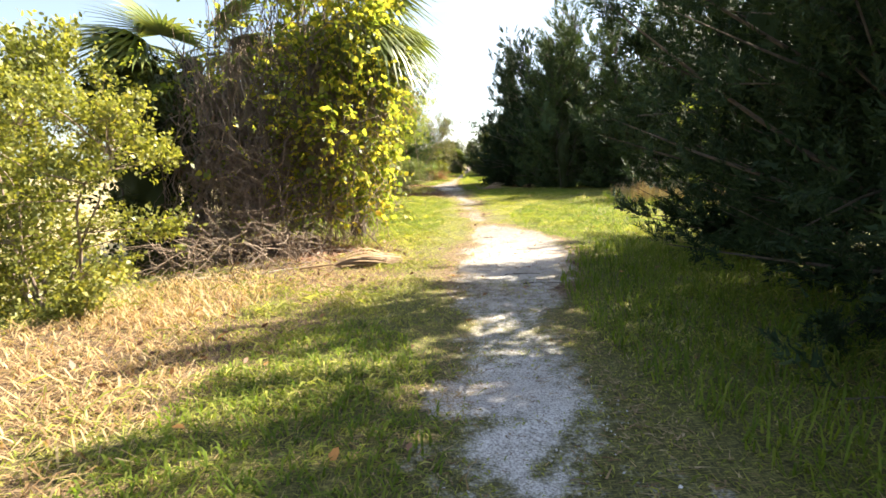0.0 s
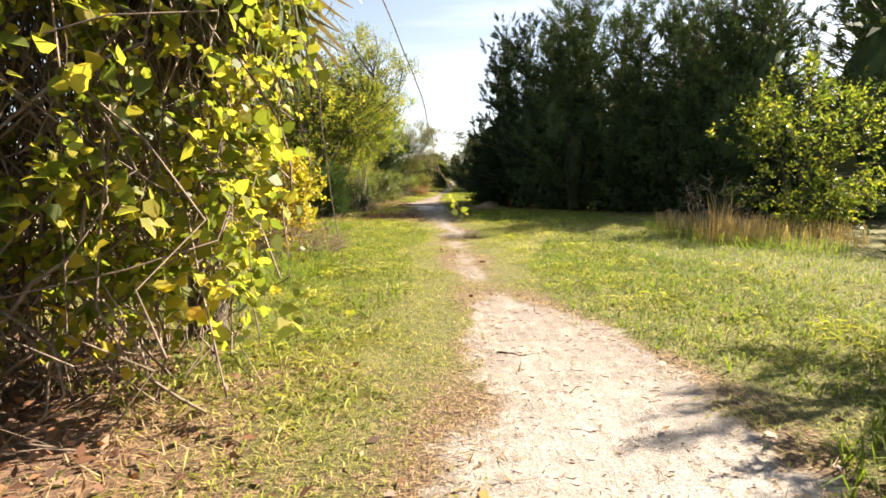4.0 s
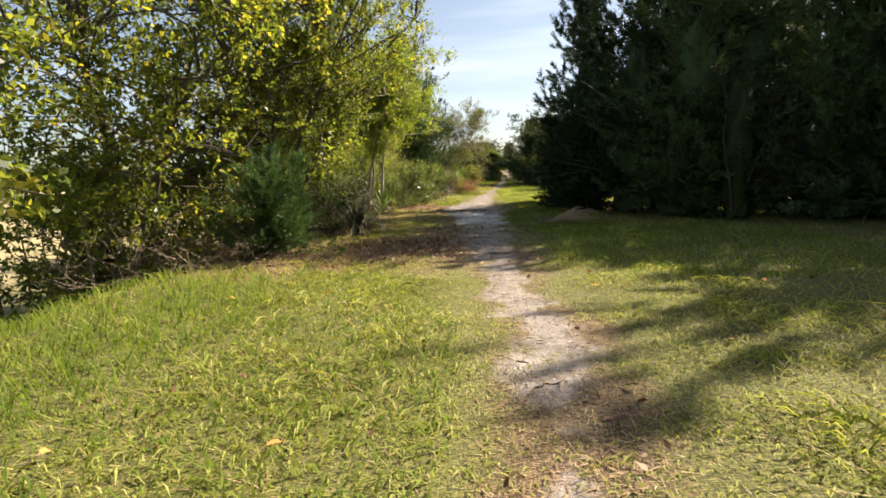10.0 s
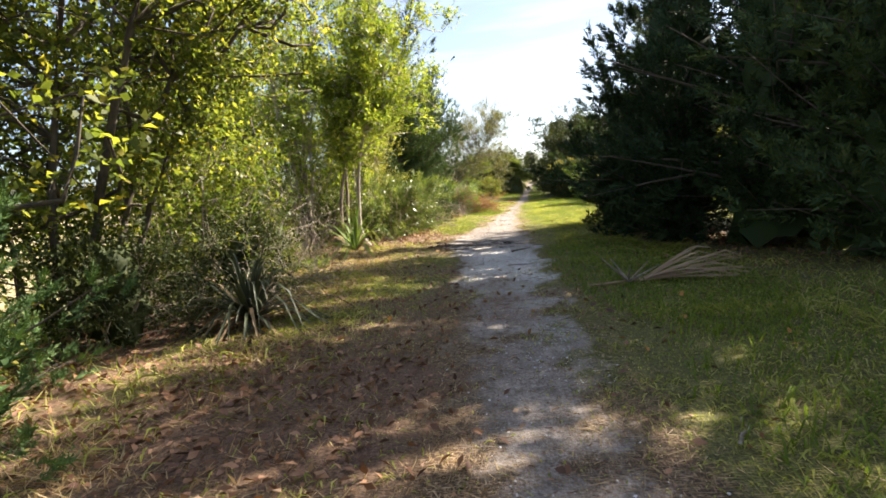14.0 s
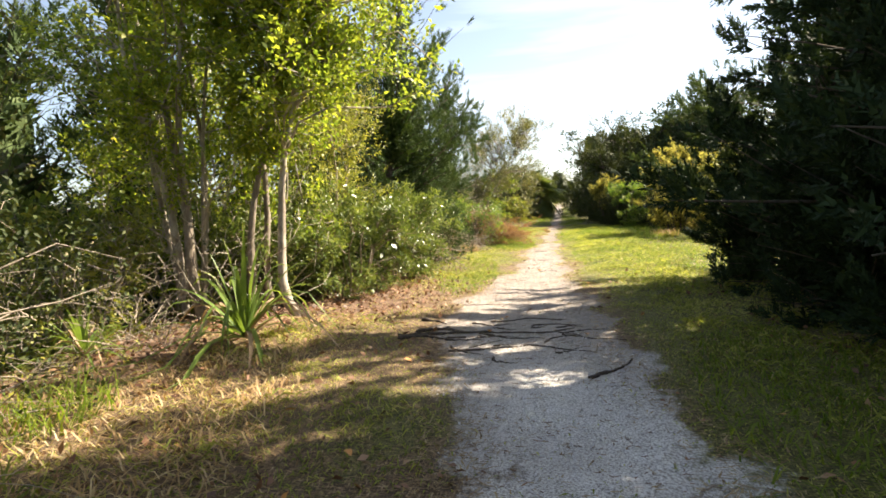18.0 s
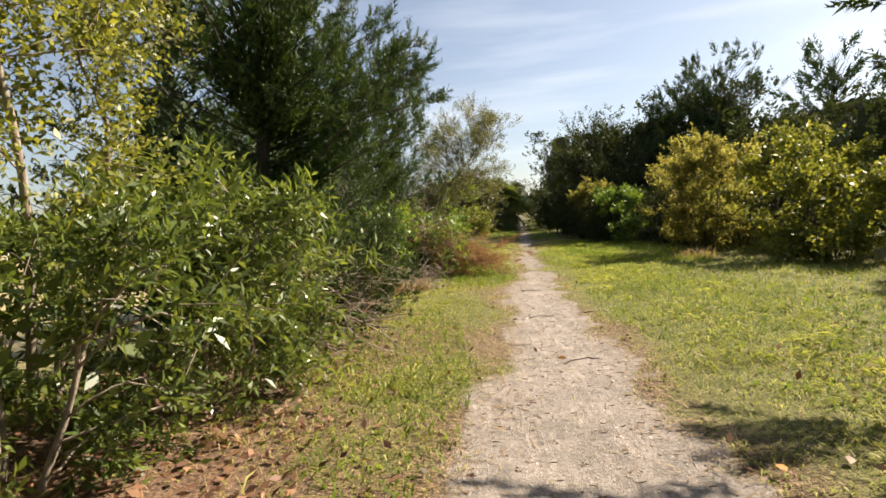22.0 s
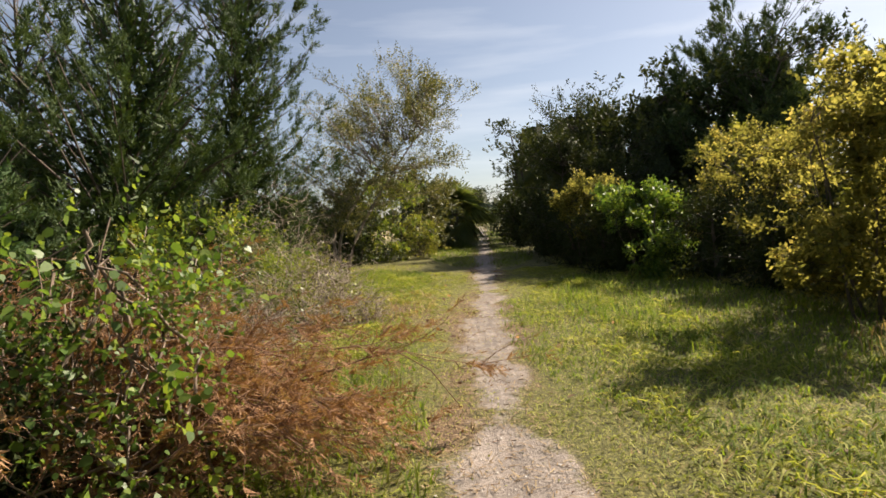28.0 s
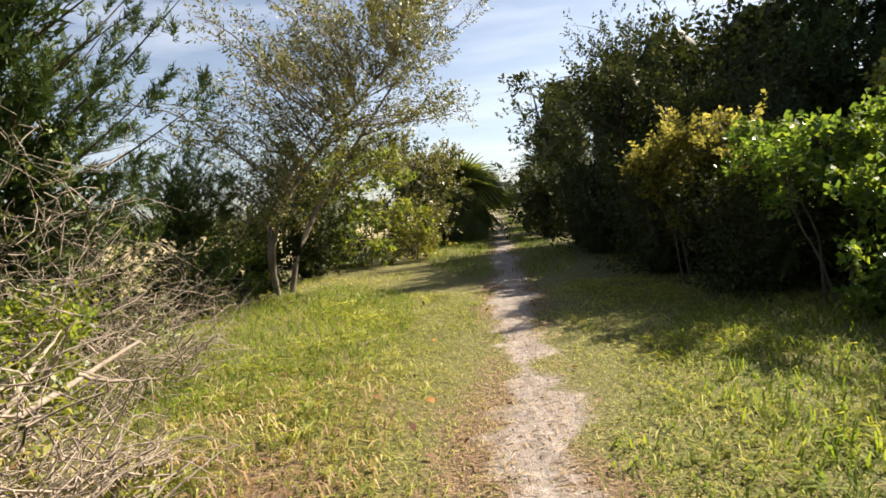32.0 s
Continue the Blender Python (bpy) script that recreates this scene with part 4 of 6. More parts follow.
def sword_plant(x, y, h, n, seed, mat, label, droop=0.5, width=0.045):
    r = np.random.RandomState(seed)
    ob = thing("yucca", x, y, gz(x, y), label, "plant", "yuccas")
    for k in range(n):
        a, lift = k * 2.4 + r.uniform(-0.3, 0.3), math.radians(r.uniform(15, 85))
        L = h * r.uniform(0.8, 1.25)
        u = np.linspace(0, 1, 7)
        rad = u * L * math.cos(lift)
        fall, sway = droop * r.uniform(0.5, 1.9), r.normal(0, 0.10)
        c = np.stack([np.cos(a + sway * u) * rad, np.sin(a + sway * u) * rad, u * L * math.sin(lift) - fall * (0.35 + math.cos(lift)) * L * u ** r.uniform(2.0, 4.0)], -1) + [0, 0, 0.08]
        c[:, 2] = np.maximum(c[:, 2], 0.015)
        sd = np.array([-math.sin(a), math.cos(a), 0])
        w = width * np.array([0.7, 1.0, 1.0, 0.85, 0.65, 0.4, 0.03])
        v = np.stack([c + sd * w[:, None] * 0.5, c - [0, 0, 0.008], c - sd * w[:, None] * 0.5], 1).reshape(-1, 3)
        i = np.arange(6)[:, None] * 3
        f = np.concatenate([np.concatenate([i, i + 1, i + 4, i + 3], 1), np.concatenate([i + 1, i + 2, i + 5, i + 4], 1)])
        part("leaf", (v, f), M["frond_tan"] if k % 4 == 3 and lift < 0.9 else M[mat], ob)
    return ob


def fallen_frond(x, y, turn, length, seed, label, n=16, fan=0.5, pile=0.09, stubs=0, lift=0.0):
    """A dry palm frond on the ground; lift lets its stiff leaflets stand up in a fan with folded tips."""
    r = np.random.RandomState(seed)
    ob = thing("fallen_palm_frond", x, y, gz(x, y) + 0.02, label, "palm frond", turn=turn)
    u = np.linspace(0, 1, 7)
    part("stalk", tubes(np.stack([u * length * 0.35, 0.02 * np.sin(u * 3), 0.03 + 0.02 * u], -1)[None], np.linspace(0.02, 0.012, 7)[None], 6), M["frond_tan"], ob)
    for k in range(n):
        a = (k / (n - 1) - 0.5) * fan
        L = length * 0.68 * r.uniform(0.7, 1.05)
        a += r.normal(0, 0.12)
        curl = np.cumsum(r.normal(0, 0.018, 7)) * u
        rise = np.abs(r.normal(0, 0.8)) * pile * np.sin(u * math.pi * r.uniform(0.7, 1.25)) + 0.025 + 0.02 * r.rand()
        fold = r.uniform(0.6, 1.0)
        rise = rise + lift * (k / (n - 1)) * r.uniform(0.5, 1.15) * (np.minimum(u, fold) - 1.4 * np.maximum(u - fold, 0))
        c = np.stack([length * 0.32 + u * L * math.cos(a), np.sin(a) * L * u + curl, np.maximum(rise, 0.012)], -1)
        w = 0.034 * r.uniform(0.6, 1.2) * np.array([0.5, 1, 1.1, 1, 0.8, 0.5, 0.1])
        sd = np.array([-math.sin(a), math.cos(a), 0])
        v = np.stack([c + sd * w[:, None] * 0.5, c + [0, 0, 0.012], c - sd * w[:, None] * 0.5], 1).reshape(-1, 3)
        i = np.arange(6)[:, None] * 3
        f = np.concatenate([np.concatenate([i, i + 1, i + 4, i + 3], 1), np.concatenate([i + 1, i + 2, i + 5, i + 4], 1)])
        part("leaflet", (v, f), M["frond_tan"], ob)
    for k in range(stubs):
        # split pale ends of the stalk that stick up
        a, L = 2.2 + k * 0.7 + r.uniform(-0.3, 0.3), r.uniform(0.3, 0.6)
        q = np.stack([length * 0.25 + np.cos(a) * L * u * 0.8, np.sin(a) * L * u * 0.5, 0.04 + L * u * r.uniform(0.25, 0.8)], -1)
        part("split_stalk", tubes(q[None], np.linspace(0.018, 0.006, 7)[None], 5), M["twig"], ob)
    return ob


# ---- the first bend: shrubs, palms under vines, the near cedars ----
ALONG = "shrubs along the trail"
leafy("shrub", -4.4, 6.0, 2.6, (1.6, 1.4), 11, "olive", "sunlit olive and yellow leafy shrub beside the dry grass", "shrub", ALONG, oval=True, stems=5, boughs=85, count=3600, leaf=0.058, leaf_w=0.55, twig=0.22, bark="twig_brown", clump=0.018, mounds=9)
leafy("shrub", -5.9, 7.7, 4.7, (1.25, 1.2), 135, "olive", "tall sunlit shrub with yellowing leaves behind a lower one", "shrub", ALONG, oval=True, stems=4, boughs=80, count=5200, leaf=0.065, twig=0.22, bark="twig_brown", clump=0.02)
leafy("shrub", -4.7, 4.0, 2.1, (1.2, 1.3), 12, "gold", "yellow-green leafy shrub at the edge of dry grass", "shrub", ALONG, stems=4, boughs=80, count=1500, leaf=0.06)
palm(-4.75, 11.0, 3.9, 21, 24, 16, 1.3, "cabbage palm with a skirt of dead fronds, wrapped in vines", hang=((-120, 5), (-150, 15), (-170, -5), (-100, 20), (-135, 35), (165, -20), (-95, -25), (-160, -30), (-125, -15)))
palm(-1.7, 11.6, 4.5, 22, 18, 8, 1.35, "cabbage palm overgrown with yellow vines", hang=((-60, 45), (-32, 50), (-8, 38), (14, 52), (-90, 55), (0, 60), (-20, 58), (-45, 30)))
vine_curtain(-3.1, 10.4, 1.15, 1.0, 4.6, 31, 460, 420, "brown tangle of bare vine stems hanging from a palm", sun_side=0.2, leaf_mat="vine_gold")
gold_vine = vine_curtain(-1.95, 10.5, 1.05, 0.95, 4.7, 32, 340, 1350, "yellow-leaved vine climbing a cabbage palm", "twig_brown", "vine_gold", leaf=0.098)
vine_curtain(-3.6, 9.4, 0.95, 0.8, 3.4, 35, 280, 160, "hanging tangle of bare brown vine stems", sun_side=0.2, leaf_mat="vine_gold")


def strand(parent, pts, seed, leaves):
    """A thin vine end hanging free from a climber, with a few leaves at its tip."""
    r = np.random.RandomState(seed)
    q = np.array(pts, float) - np.array(parent.location)
    t = np.linspace(0, len(q) - 1, 28)
    p = np.stack([np.interp(t, range(len(q)), q[:, k]) for k in range(3)], -1)
    p = p + np.cumsum(r.normal(0, 0.006, p.shape), 0)
    vine = part("vine_stem", tubes(p[None], np.linspace(0.006, 0.0025, 28)[None], 5), M["twig_brown"], parent, smooth=True)
    at = p[-leaves:]
    part("vine_leaf", sprays(r, at, rand_dirs(r, leaves) + [0, 0, -0.5], np.full(leaves, 0.06), 3, 0.05, 0.8, 0.9, 0.2, 0.4, oval=True), M["vine_gold"], vine, kind="stuff")


strand(gold_vine, [(-1.3, 10.2, 4.2), (-0.6, 10.2, 3.6), (0.0, 10.2, 2.7), (0.3, 10.2, 1.9), (0.38, 10.2, 1.5), (0.52, 10.2, 1.2)], 5, 3)
strand(gold_vine, [(-1.2, 10.3, 3.4), (-0.7, 10.3, 2.9), (-0.4, 10.3, 2.0), (-0.32, 10.3, 1.2), (-0.22, 10.3, 0.5)], 6, 2)
strand(gold_vine, [(-1.2, 10.4, 2.2), (-0.8, 10.6, 1.7), (-0.6, 10.7, 1.1), (-0.62, 10.7, 0.8)], 7, 5)
leafy("shrub", -5.0, 9.6, 3.6, (1.6, 1.3), 10, "oak", "dark leafy undergrowth behind the vine tangle", "shrub", ALONG, stems=4, boughs=90, count=1500, leaf=0.10)
twig_heap(-3.2, 8.4, 1.1, 1.0, 0.8, 41, 300, "twig_brown", "heap of brown dead vine stems at the foot of the palms", 0.008, 1.1, 0.3)
cedar(4.3, 4.7, 7.6, 2.7, 51, 12000, 0.19, low=0.01, bottom=1.2, fine=True, full=1.6, core_size=0.8, mat="cedar_shaded")
cedar(4.9, 8.2, 6.6, 2.2, 52, 5600, 0.23, low=0.01, bottom=0.8, full=2.4, core_size=0.8, mat="cedar_shaded")
cedar(3.9, 1.9, 6.0, 1.9, 136, 3000, 0.25, low=0.01, bottom=1.0, full=2.4, core_size=0.8, mat="cedar_shaded")
# Added outside the view to shade the start of the trail.
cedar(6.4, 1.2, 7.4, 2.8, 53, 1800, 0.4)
cedar(4.6, 6.1, 2.8, 1.5, 146, 3600, 0.17, low=0.0, taper=0.4, fine=True, full=1.6, mat="cedar_shaded", label="low dark cedar filling the foot of a taller one")
cedar(5.1, 8.7, 2.8, 1.2, 147, 2400, 0.18, low=0.0, taper=0.4, fine=True, full=1.6, mat="cedar_shaded", label="low dark cedar filling the foot of a taller one")
# Two cedars added behind the near ones to block sun coming through.
cedar(7.4, 6.4, 9.4, 3.1, 47, 2400, 0.4, full=1.5)
cedar(7.6, 10.4, 6.6, 2.4, 48, 1800, 0.4)

# ---- the open lawn ----
leafy("shrub", -3.05, 17.9, 2.05, (1.55, 1.3), 13, "yellow", "rounded shrub smothered in golden yellow leaves", "shrub", ALONG, stems=5, boughs=120, count=2300, leaf=0.08, leaf_w=0.8, oval=True)
twig_heap(-1.95, 17.9, 0.7, 0.8, 0.45, 129, 220, "twig_brown", "low tangle of dead twigs and leaves on the lawn", 0.005, 0.6, 0.3, 60, "rust", 0.05)
twig_heap(-2.2, 16.9, 0.9, 0.7, 0.7, 58, 300, "twig_brown", "low tangle of dead twigs at the foot of a yellow shrub", 0.005, 0.7, 0.4, 160, "olive", 0.05)
leafy("undergrowth", -3.9, 16.3, 1.1, (0.9, 0.7), 59, "olive", "low brown-green weeds beside a yellow shrub", "undergrowth", ALONG, stems=5, boughs=60, count=700, leaf=0.06, bark="twig_brown")
LIMBED = "broadleaf trees"
leafy("broadleaf_tree", -6.4, 21.4, 6.8, (3.2, 2.8), 14, "turning", "green and yellow leafy tree behind a yellow shrub", "tree", LIMBED, stems=4, stem_r=0.06, boughs=220, count=9500, leaf=0.085, leaf_w=0.6, twig=0.26, low=0.5, gnarl=1.8, clump=0.03)
leafy("broadleaf_tree", -5.6, 26.8, 7.8, (3.4, 3.0), 15, "turning", "spreading broadleaf tree with yellowing leaves and crooked dark limbs", "tree", LIMBED, stems=4, stem_r=0.09, boughs=240, count=8400, leaf=0.072, leaf_w=0.65, twig=0.26, low=0.6, lean=(1.5, 0.3), clump=0.03, gnarl=2.2)
leafy("broadleaf_tree", -3.9, 29.8, 7.6, (2.7, 2.4), 16, "turning", "broadleaf tree with yellowing sunlit leaves", "tree", LIMBED, stems=4, stem_r=0.06, boughs=240, count=7200, leaf=0.07, leaf_w=0.6, twig=0.26, low=1.0, lean=(2.1, 0.4), clump=0.03, gnarl=1.8)
leafy("broadleaf_tree", -3.6, 31.9, 6.8, (1.6, 1.5), 137, "green", "thin twiggy tree with small green leaves", "tree", LIMBED, stems=4, stem_r=0.04, boughs=180, count=4200, leaf=0.06, twig=0.24, low=0.6, clump=0.03, gnarl=1.4, bark="twig")
leafy("broadleaf_tree", -6.6, 32.5, 6.2, (2.6, 2.6), 20, "green", "green tree standing back from the trail", "tree", LIMBED, stems=3, stem_r=0.08, boughs=120, count=2000, leaf=0.10, twig=0.3, low=0.3)
leafy("undergrowth", -4.6, 30.8, 3.6, (1.5, 1.3), 138, "green", "twiggy grey-brown undergrowth with small leaves", "undergrowth", ALONG, stems=7, boughs=120, count=2200, leaf=0.055, bark="twig", gnarl=1.3)
leafy("undergrowth", -5.2, 32.6, 3.8, (1.6, 1.4), 139, "green", "twiggy grey-brown undergrowth with small leaves", "undergrowth", ALONG, stems=7, boughs=120, count=2200, leaf=0.06, bark="twig", gnarl=1.3)
leafy("undergrowth", -3.6, 33.3, 1.6, (1.0, 0.9), 140, "green", "low dark undergrowth at the grass edge", "undergrowth", ALONG, stems=6, boughs=90, count=1400, leaf=0.05, bark="twig")
cedar(-3.05, 26.9, 1.75, 1.15, 54, 5600, 0.125, low=0.0, mat="cedar_fresh", label="young bright green cedar at the edge of the trees", taper=0.62, fine=True, rise=18)
leafy("undergrowth", -5.4, 29.6, 2.6, (1.6, 1.4), 54, "green", "dark leafy undergrowth below crooked limbs", "undergrowth", ALONG, stems=5, boughs=90, count=1500, leaf=0.08, bark="twig_brown")
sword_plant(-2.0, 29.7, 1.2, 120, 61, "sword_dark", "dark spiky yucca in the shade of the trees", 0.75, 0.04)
leafy("undergrowth", -3.3, 29.3, 1.3, (1.0, 0.9), 127, "oak", "dark low undergrowth behind a spiky yucca", "undergrowth", ALONG, stems=6, boughs=90, count=1300, leaf=0.06, bark="twig")
leafy("undergrowth", -2.7, 31.0, 1.2, (0.8, 0.9), 128, "oak", "dark low undergrowth behind a spiky yucca", "undergrowth", ALONG, stems=6, boughs=80, count=1100, leaf=0.06, bark="twig")
leafy("undergrowth", -6.4, 28.6, 3.6, (2.0, 1.6), 60, "green", "dark leafy undergrowth below crooked limbs", "undergrowth", ALONG, stems=5, boughs=100, count=1800, leaf=0.09, bark="twig_brown")
leafy("undergrowth", -8.4, 29.6, 3.6, (2.2, 1.8), 61, "oak", "dark leafy undergrowth at the marsh edge", "undergrowth", ALONG, stems=5, boughs=100, count=1800, leaf=0.10, bark="twig_brown")
leafy("undergrowth", -4.4, 27.6, 1.3, (1.3, 0.9), 62, "olive", "low brown-green weeds below the trees", "undergrowth", ALONG, stems=6, boughs=80, count=900, leaf=0.06, bark="twig_brown")
leafy("undergrowth", -5.4, 25.6, 2.0, (1.6, 1.0), 38, "green", "dark leafy undergrowth below crooked limbs", "undergrowth", ALONG, stems=5, boughs=90, count=1300, leaf=0.08, bark="twig_brown")
leafy("undergrowth", -7.8, 26.6, 4.4, (2.0, 1.6), 55, "green", "leafy undergrowth at the back of the lawn", "undergrowth", ALONG, stems=5, boughs=80, count=1600, leaf=0.09, bark="twig_brown")
leafy("undergrowth", -9.6, 24.0, 3.0, (2.0, 1.6), 57, "green", "leafy undergrowth at the back of the lawn", "undergrowth", ALONG, stems=5, boughs=80, count=1600, leaf=0.09, bark="twig_brown")
leafy("undergrowth", -7.4, 23.6, 2.2, (1.6, 1.2), 39, "green", "leafy undergrowth at the back of the lawn", "undergrowth", ALONG, stems=5, boughs=80, count=1000, leaf=0.09, bark="twig_brown")
leafy("undergrowth", -3.3, 31.2, 2.4, (1.4, 1.5), 40, "green", "dark twiggy undergrowth with small leaves", "undergrowth", ALONG, stems=6, boughs=110, count=1900, leaf=0.06, bark="twig")
# Oak's darker leaves put the shade here into the foliage colour.
leafy("undergrowth", -3.6, 34.0, 2.0, (1.1, 1.3), 41, "oak", "dark twiggy undergrowth with small leaves", "undergrowth", ALONG, stems=6, boughs=100, count=825, leaf=0.06, bark="twig")
twig_heap(-4.6, 26.0, 1.6, 1.2, 1.5, 42, 260, "twig_brown", "dark bare undergrowth below the trees", 0.006, 1.0, 0.7, name="undergrowth")
twig_heap(-2.6, 31.4, 0.9, 1.6, 1.2, 43, 300, "twig", "grey bare twigs below the trees", 0.005, 1.0, 0.7, name="undergrowth")

# ---- the cedar wall that shades the trail ----
SKIRT = "low dark cedar filling the foot of the row"
cedar(5.2, 37.0, 10.0, 2.6, 55, 5500, 0.27, mat="cedar_shaded", full=1.4, core_size=0.9)
cedar(5.9, 33.9, 9.0, 2.9, 56, 5000, 0.26, mat="cedar_shaded", full=1.4, core_size=0.9)
cedar(8.2, 32.4, 10.0, 3.4, 57, 5200, 0.32, taper=0.4)
cedar(6.7, 32.0, 8.6, 2.5, 99, 4200, 0.28, taper=0.42)
cedar(10.1, 30.8, 8.2, 3.0, 58, 3600, 0.33, taper=0.35)
cedar(12.2, 27.2, 8.8, 2.5, 134, 3300, 0.34, taper=0.5)
# Added out of sight within the row to stop sun leaking onto the lawn.
cedar(11.6, 28.8, 7.6, 2.6, 164, 2800, 0.36, taper=0.42)
cedar(13.6, 27.6, 11.4, 3.0, 59, 3400, 0.38, taper=0.4)
cedar(8.8, 35.8, 10.8, 3.3, 60, 2200, 0.45)
cedar(12.5, 33.2, 10.2, 3.6, 61, 2200, 0.48)
cedar(6.0, 40.4, 9.0, 2.4, 62, 4800, 0.27)
cedar(16.6, 25.8, 11.5, 3.6, 63, 2200, 0.45, taper=0.45)
cedar(9.2, 39.5, 12.0, 3.4, 70, 1200, 0.5)
cedar(17.6, 25.0, 3.6, 2.2, 141, 1400, 0.36, taper=0.4, label=SKIRT)
cedar(19.6, 23.4, 3.6, 2.3, 142, 1400, 0.38, taper=0.4, label=SKIRT)
cedar(10.5, 29.9, 3.2, 2.0, 143, 1500, 0.34, taper=0.4, label=SKIRT)
cedar(16.5, 31.0, 10.0, 3.8, 71, 1500, 0.55)
cedar(20.0, 23.0, 8.5, 3.6, 72, 1300, 0.55)
cedar(12.0, 37.5, 12.0, 3.8, 44, 1100, 0.6)
cedar(15.5, 34.8, 12.0, 4.0, 45, 1000, 0.6)
cedar(19.0, 29.0, 11.0, 4.0, 46, 1300, 0.6)
cedar(4.6, 35.2, 3.2, 1.6, 73, 3000, 0.21, taper=0.4, label=SKIRT, mat="cedar_shaded", full=1.4, core_size=0.9)
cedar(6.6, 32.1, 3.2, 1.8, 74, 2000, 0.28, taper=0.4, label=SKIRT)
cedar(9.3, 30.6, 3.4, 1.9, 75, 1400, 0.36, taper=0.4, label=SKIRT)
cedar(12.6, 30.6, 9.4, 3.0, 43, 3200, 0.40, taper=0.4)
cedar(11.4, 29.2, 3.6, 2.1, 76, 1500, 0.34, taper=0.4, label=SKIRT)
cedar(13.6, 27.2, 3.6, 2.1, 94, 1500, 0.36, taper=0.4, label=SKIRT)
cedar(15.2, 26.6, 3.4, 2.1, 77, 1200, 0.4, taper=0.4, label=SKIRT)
cedar(4.9, 38.8, 3.0, 1.4, 78, 2600, 0.21, taper=0.4, label=SKIRT, mat="cedar_shaded", full=1.4, core_size=0.9)
cedar(4.5, 40.3, 2.0, 1.1, 162, 1800, 0.19, taper=0.4, label=SKIRT, mat="cedar_shaded", full=1.4, core_size=0.9)
cedar(4.3, 37.0, 1.8, 1.0, 163, 1800, 0.18, taper=0.4, label=SKIRT, mat="cedar_shaded", full=1.4, core_size=0.9)
leafy("shrub", 7.2, 30.7, 4.2, (1.3, 1.1), 17, "oak", "olive shrub against the dark cedars", "shrub", ALONG, stems=4, boughs=110, count=1500, leaf=0.085, low=0.1)
leafy("shrub", 10.4, 20.6, 4.4, (2.2, 2.0), 18, "green", "pale green bushy shrub behind tall grasses", "shrub", ALONG, stems=5, boughs=140, count=3000, leaf=0.085, twig=0.28)
leafy("shrub", 13.8, 18.6, 5.0, (2.5, 2.2), 19, "green", "green bushy shrub at the lawn's far side", "shrub", ALONG, stems=4, boughs=110, count=1900, leaf=0.10, twig=0.3)
leafy("shrub", 13.4, 23.6, 4.6, (2.3, 2.0), 35, "oak", "dark shrub between the lawn and the cedars", "shrub", ALONG, stems=4, boughs=110, count=1600, leaf=0.11, twig=0.3)
twig_heap(8.0, 20.6, 0.9, 0.8, 1.5, 50, 160, "twig", "pale bare stalks at the lawn's edge", 0.005, 0.9, 0.9, name="dry_weeds")
fallen_frond(2.0, 30.8, 0.18, 2.1, 71, "withered palm frond with folded leaflets lying in the cedar's shade", 22, 0.6, 0.05, 6, 0.5)

# ---- the slender trees and the glossy shrubs ----
PALE = "slender pale-barked trees"
leafy("slender_tree", -2.44, 38.3, 7.0, (2.2, 2.0), 23, "lime", "slender tree with a pale leaning trunk and lime-green leaves", "tree", PALE, stems=1, stem_r=0.085, spread=0.3, boughs=110, count=3000, leaf=0.088, leaf_w=0.5, twig=0.3, low=1.9, lean=(0.5, -0.2), bark="bark_pale", trunk_to=0.85, clump=0.018, gnarl=1.3, trunks_at=[((0, 0, 0), (-0.22, 0.05, 1.8), (0.9, 0.2, 5.2))])
leafy("slender_tree", -3.3, 38.4, 7.2, (2.0, 1.9), 24, "lime", "slender tree with grey-brown crooked trunks", "tree", PALE, stems=3, stem_r=0.07, spread=0.4, boughs=110, count=2700, leaf=0.085, leaf_w=0.5, twig=0.3, low=2.0, lean=(0.7, 0), bark="bark_slim", trunk_to=0.85, clump=0.018, gnarl=1.3, trunks_at=[((0, 0, 0), (0.3, 0.1, 2.2), (1.1, 0.3, 5.8)), ((-0.55, -0.3, 0), (-0.85, -0.2, 2.4), (-1.2, 0.1, 6.0)), ((0.25, 0.3, 0), (0.2, 0.4, 2.6), (0.5, 0.5, 6.0))])
leafy("slender_tree", -4.2, 38.4, 7.0, (1.7, 1.7), 89, "lime", "slender tree with many thin upright grey trunks", "tree", PALE, stems=6, stem_r=0.042, spread=0.4, boughs=130, count=2200, leaf=0.075, twig=0.3, low=1.6, lean=(0.0, 0), bark="bark_pale", trunk_to=0.9, gnarl=1.3, clump=0.02)
leafy("slender_tree", -5.6, 41.5, 6.8, (2.3, 2.3), 25, "green", "leafy tree at the marsh edge", "tree", PALE, stems=2, stem_r=0.07, spread=0.4, boughs=140, count=2600, leaf=0.09, twig=0.3, low=0.9, bark="bark_pale")
leafy("slender_tree", -6.6, 36.2, 6.0, (2.0, 2.0), 46, "willow", "sparse bare-limbed tree at the marsh edge", "tree", PALE, stems=3, stem_r=0.05, spread=0.5, boughs=110, count=700, leaf=0.07, twig=0.3, low=1.5, solid=False)
leafy("undergrowth", -3.5, 39.6, 4.2, (1.5, 1.2), 148, "lime", "tall leafy undergrowth between slender trunks", "undergrowth", ALONG, stems=7, boughs=130, count=2200, leaf=0.065, bark="bark_pale", gnarl=1.3, clump=0.025)
leafy("undergrowth", -5.2, 39.0, 3.4, (1.5, 1.2), 149, "lime", "sunlit leafy undergrowth behind slender trunks", "undergrowth", ALONG, stems=6, boughs=110, count=1800, leaf=0.065, bark="bark_pale", gnarl=1.3, clump=0.025)
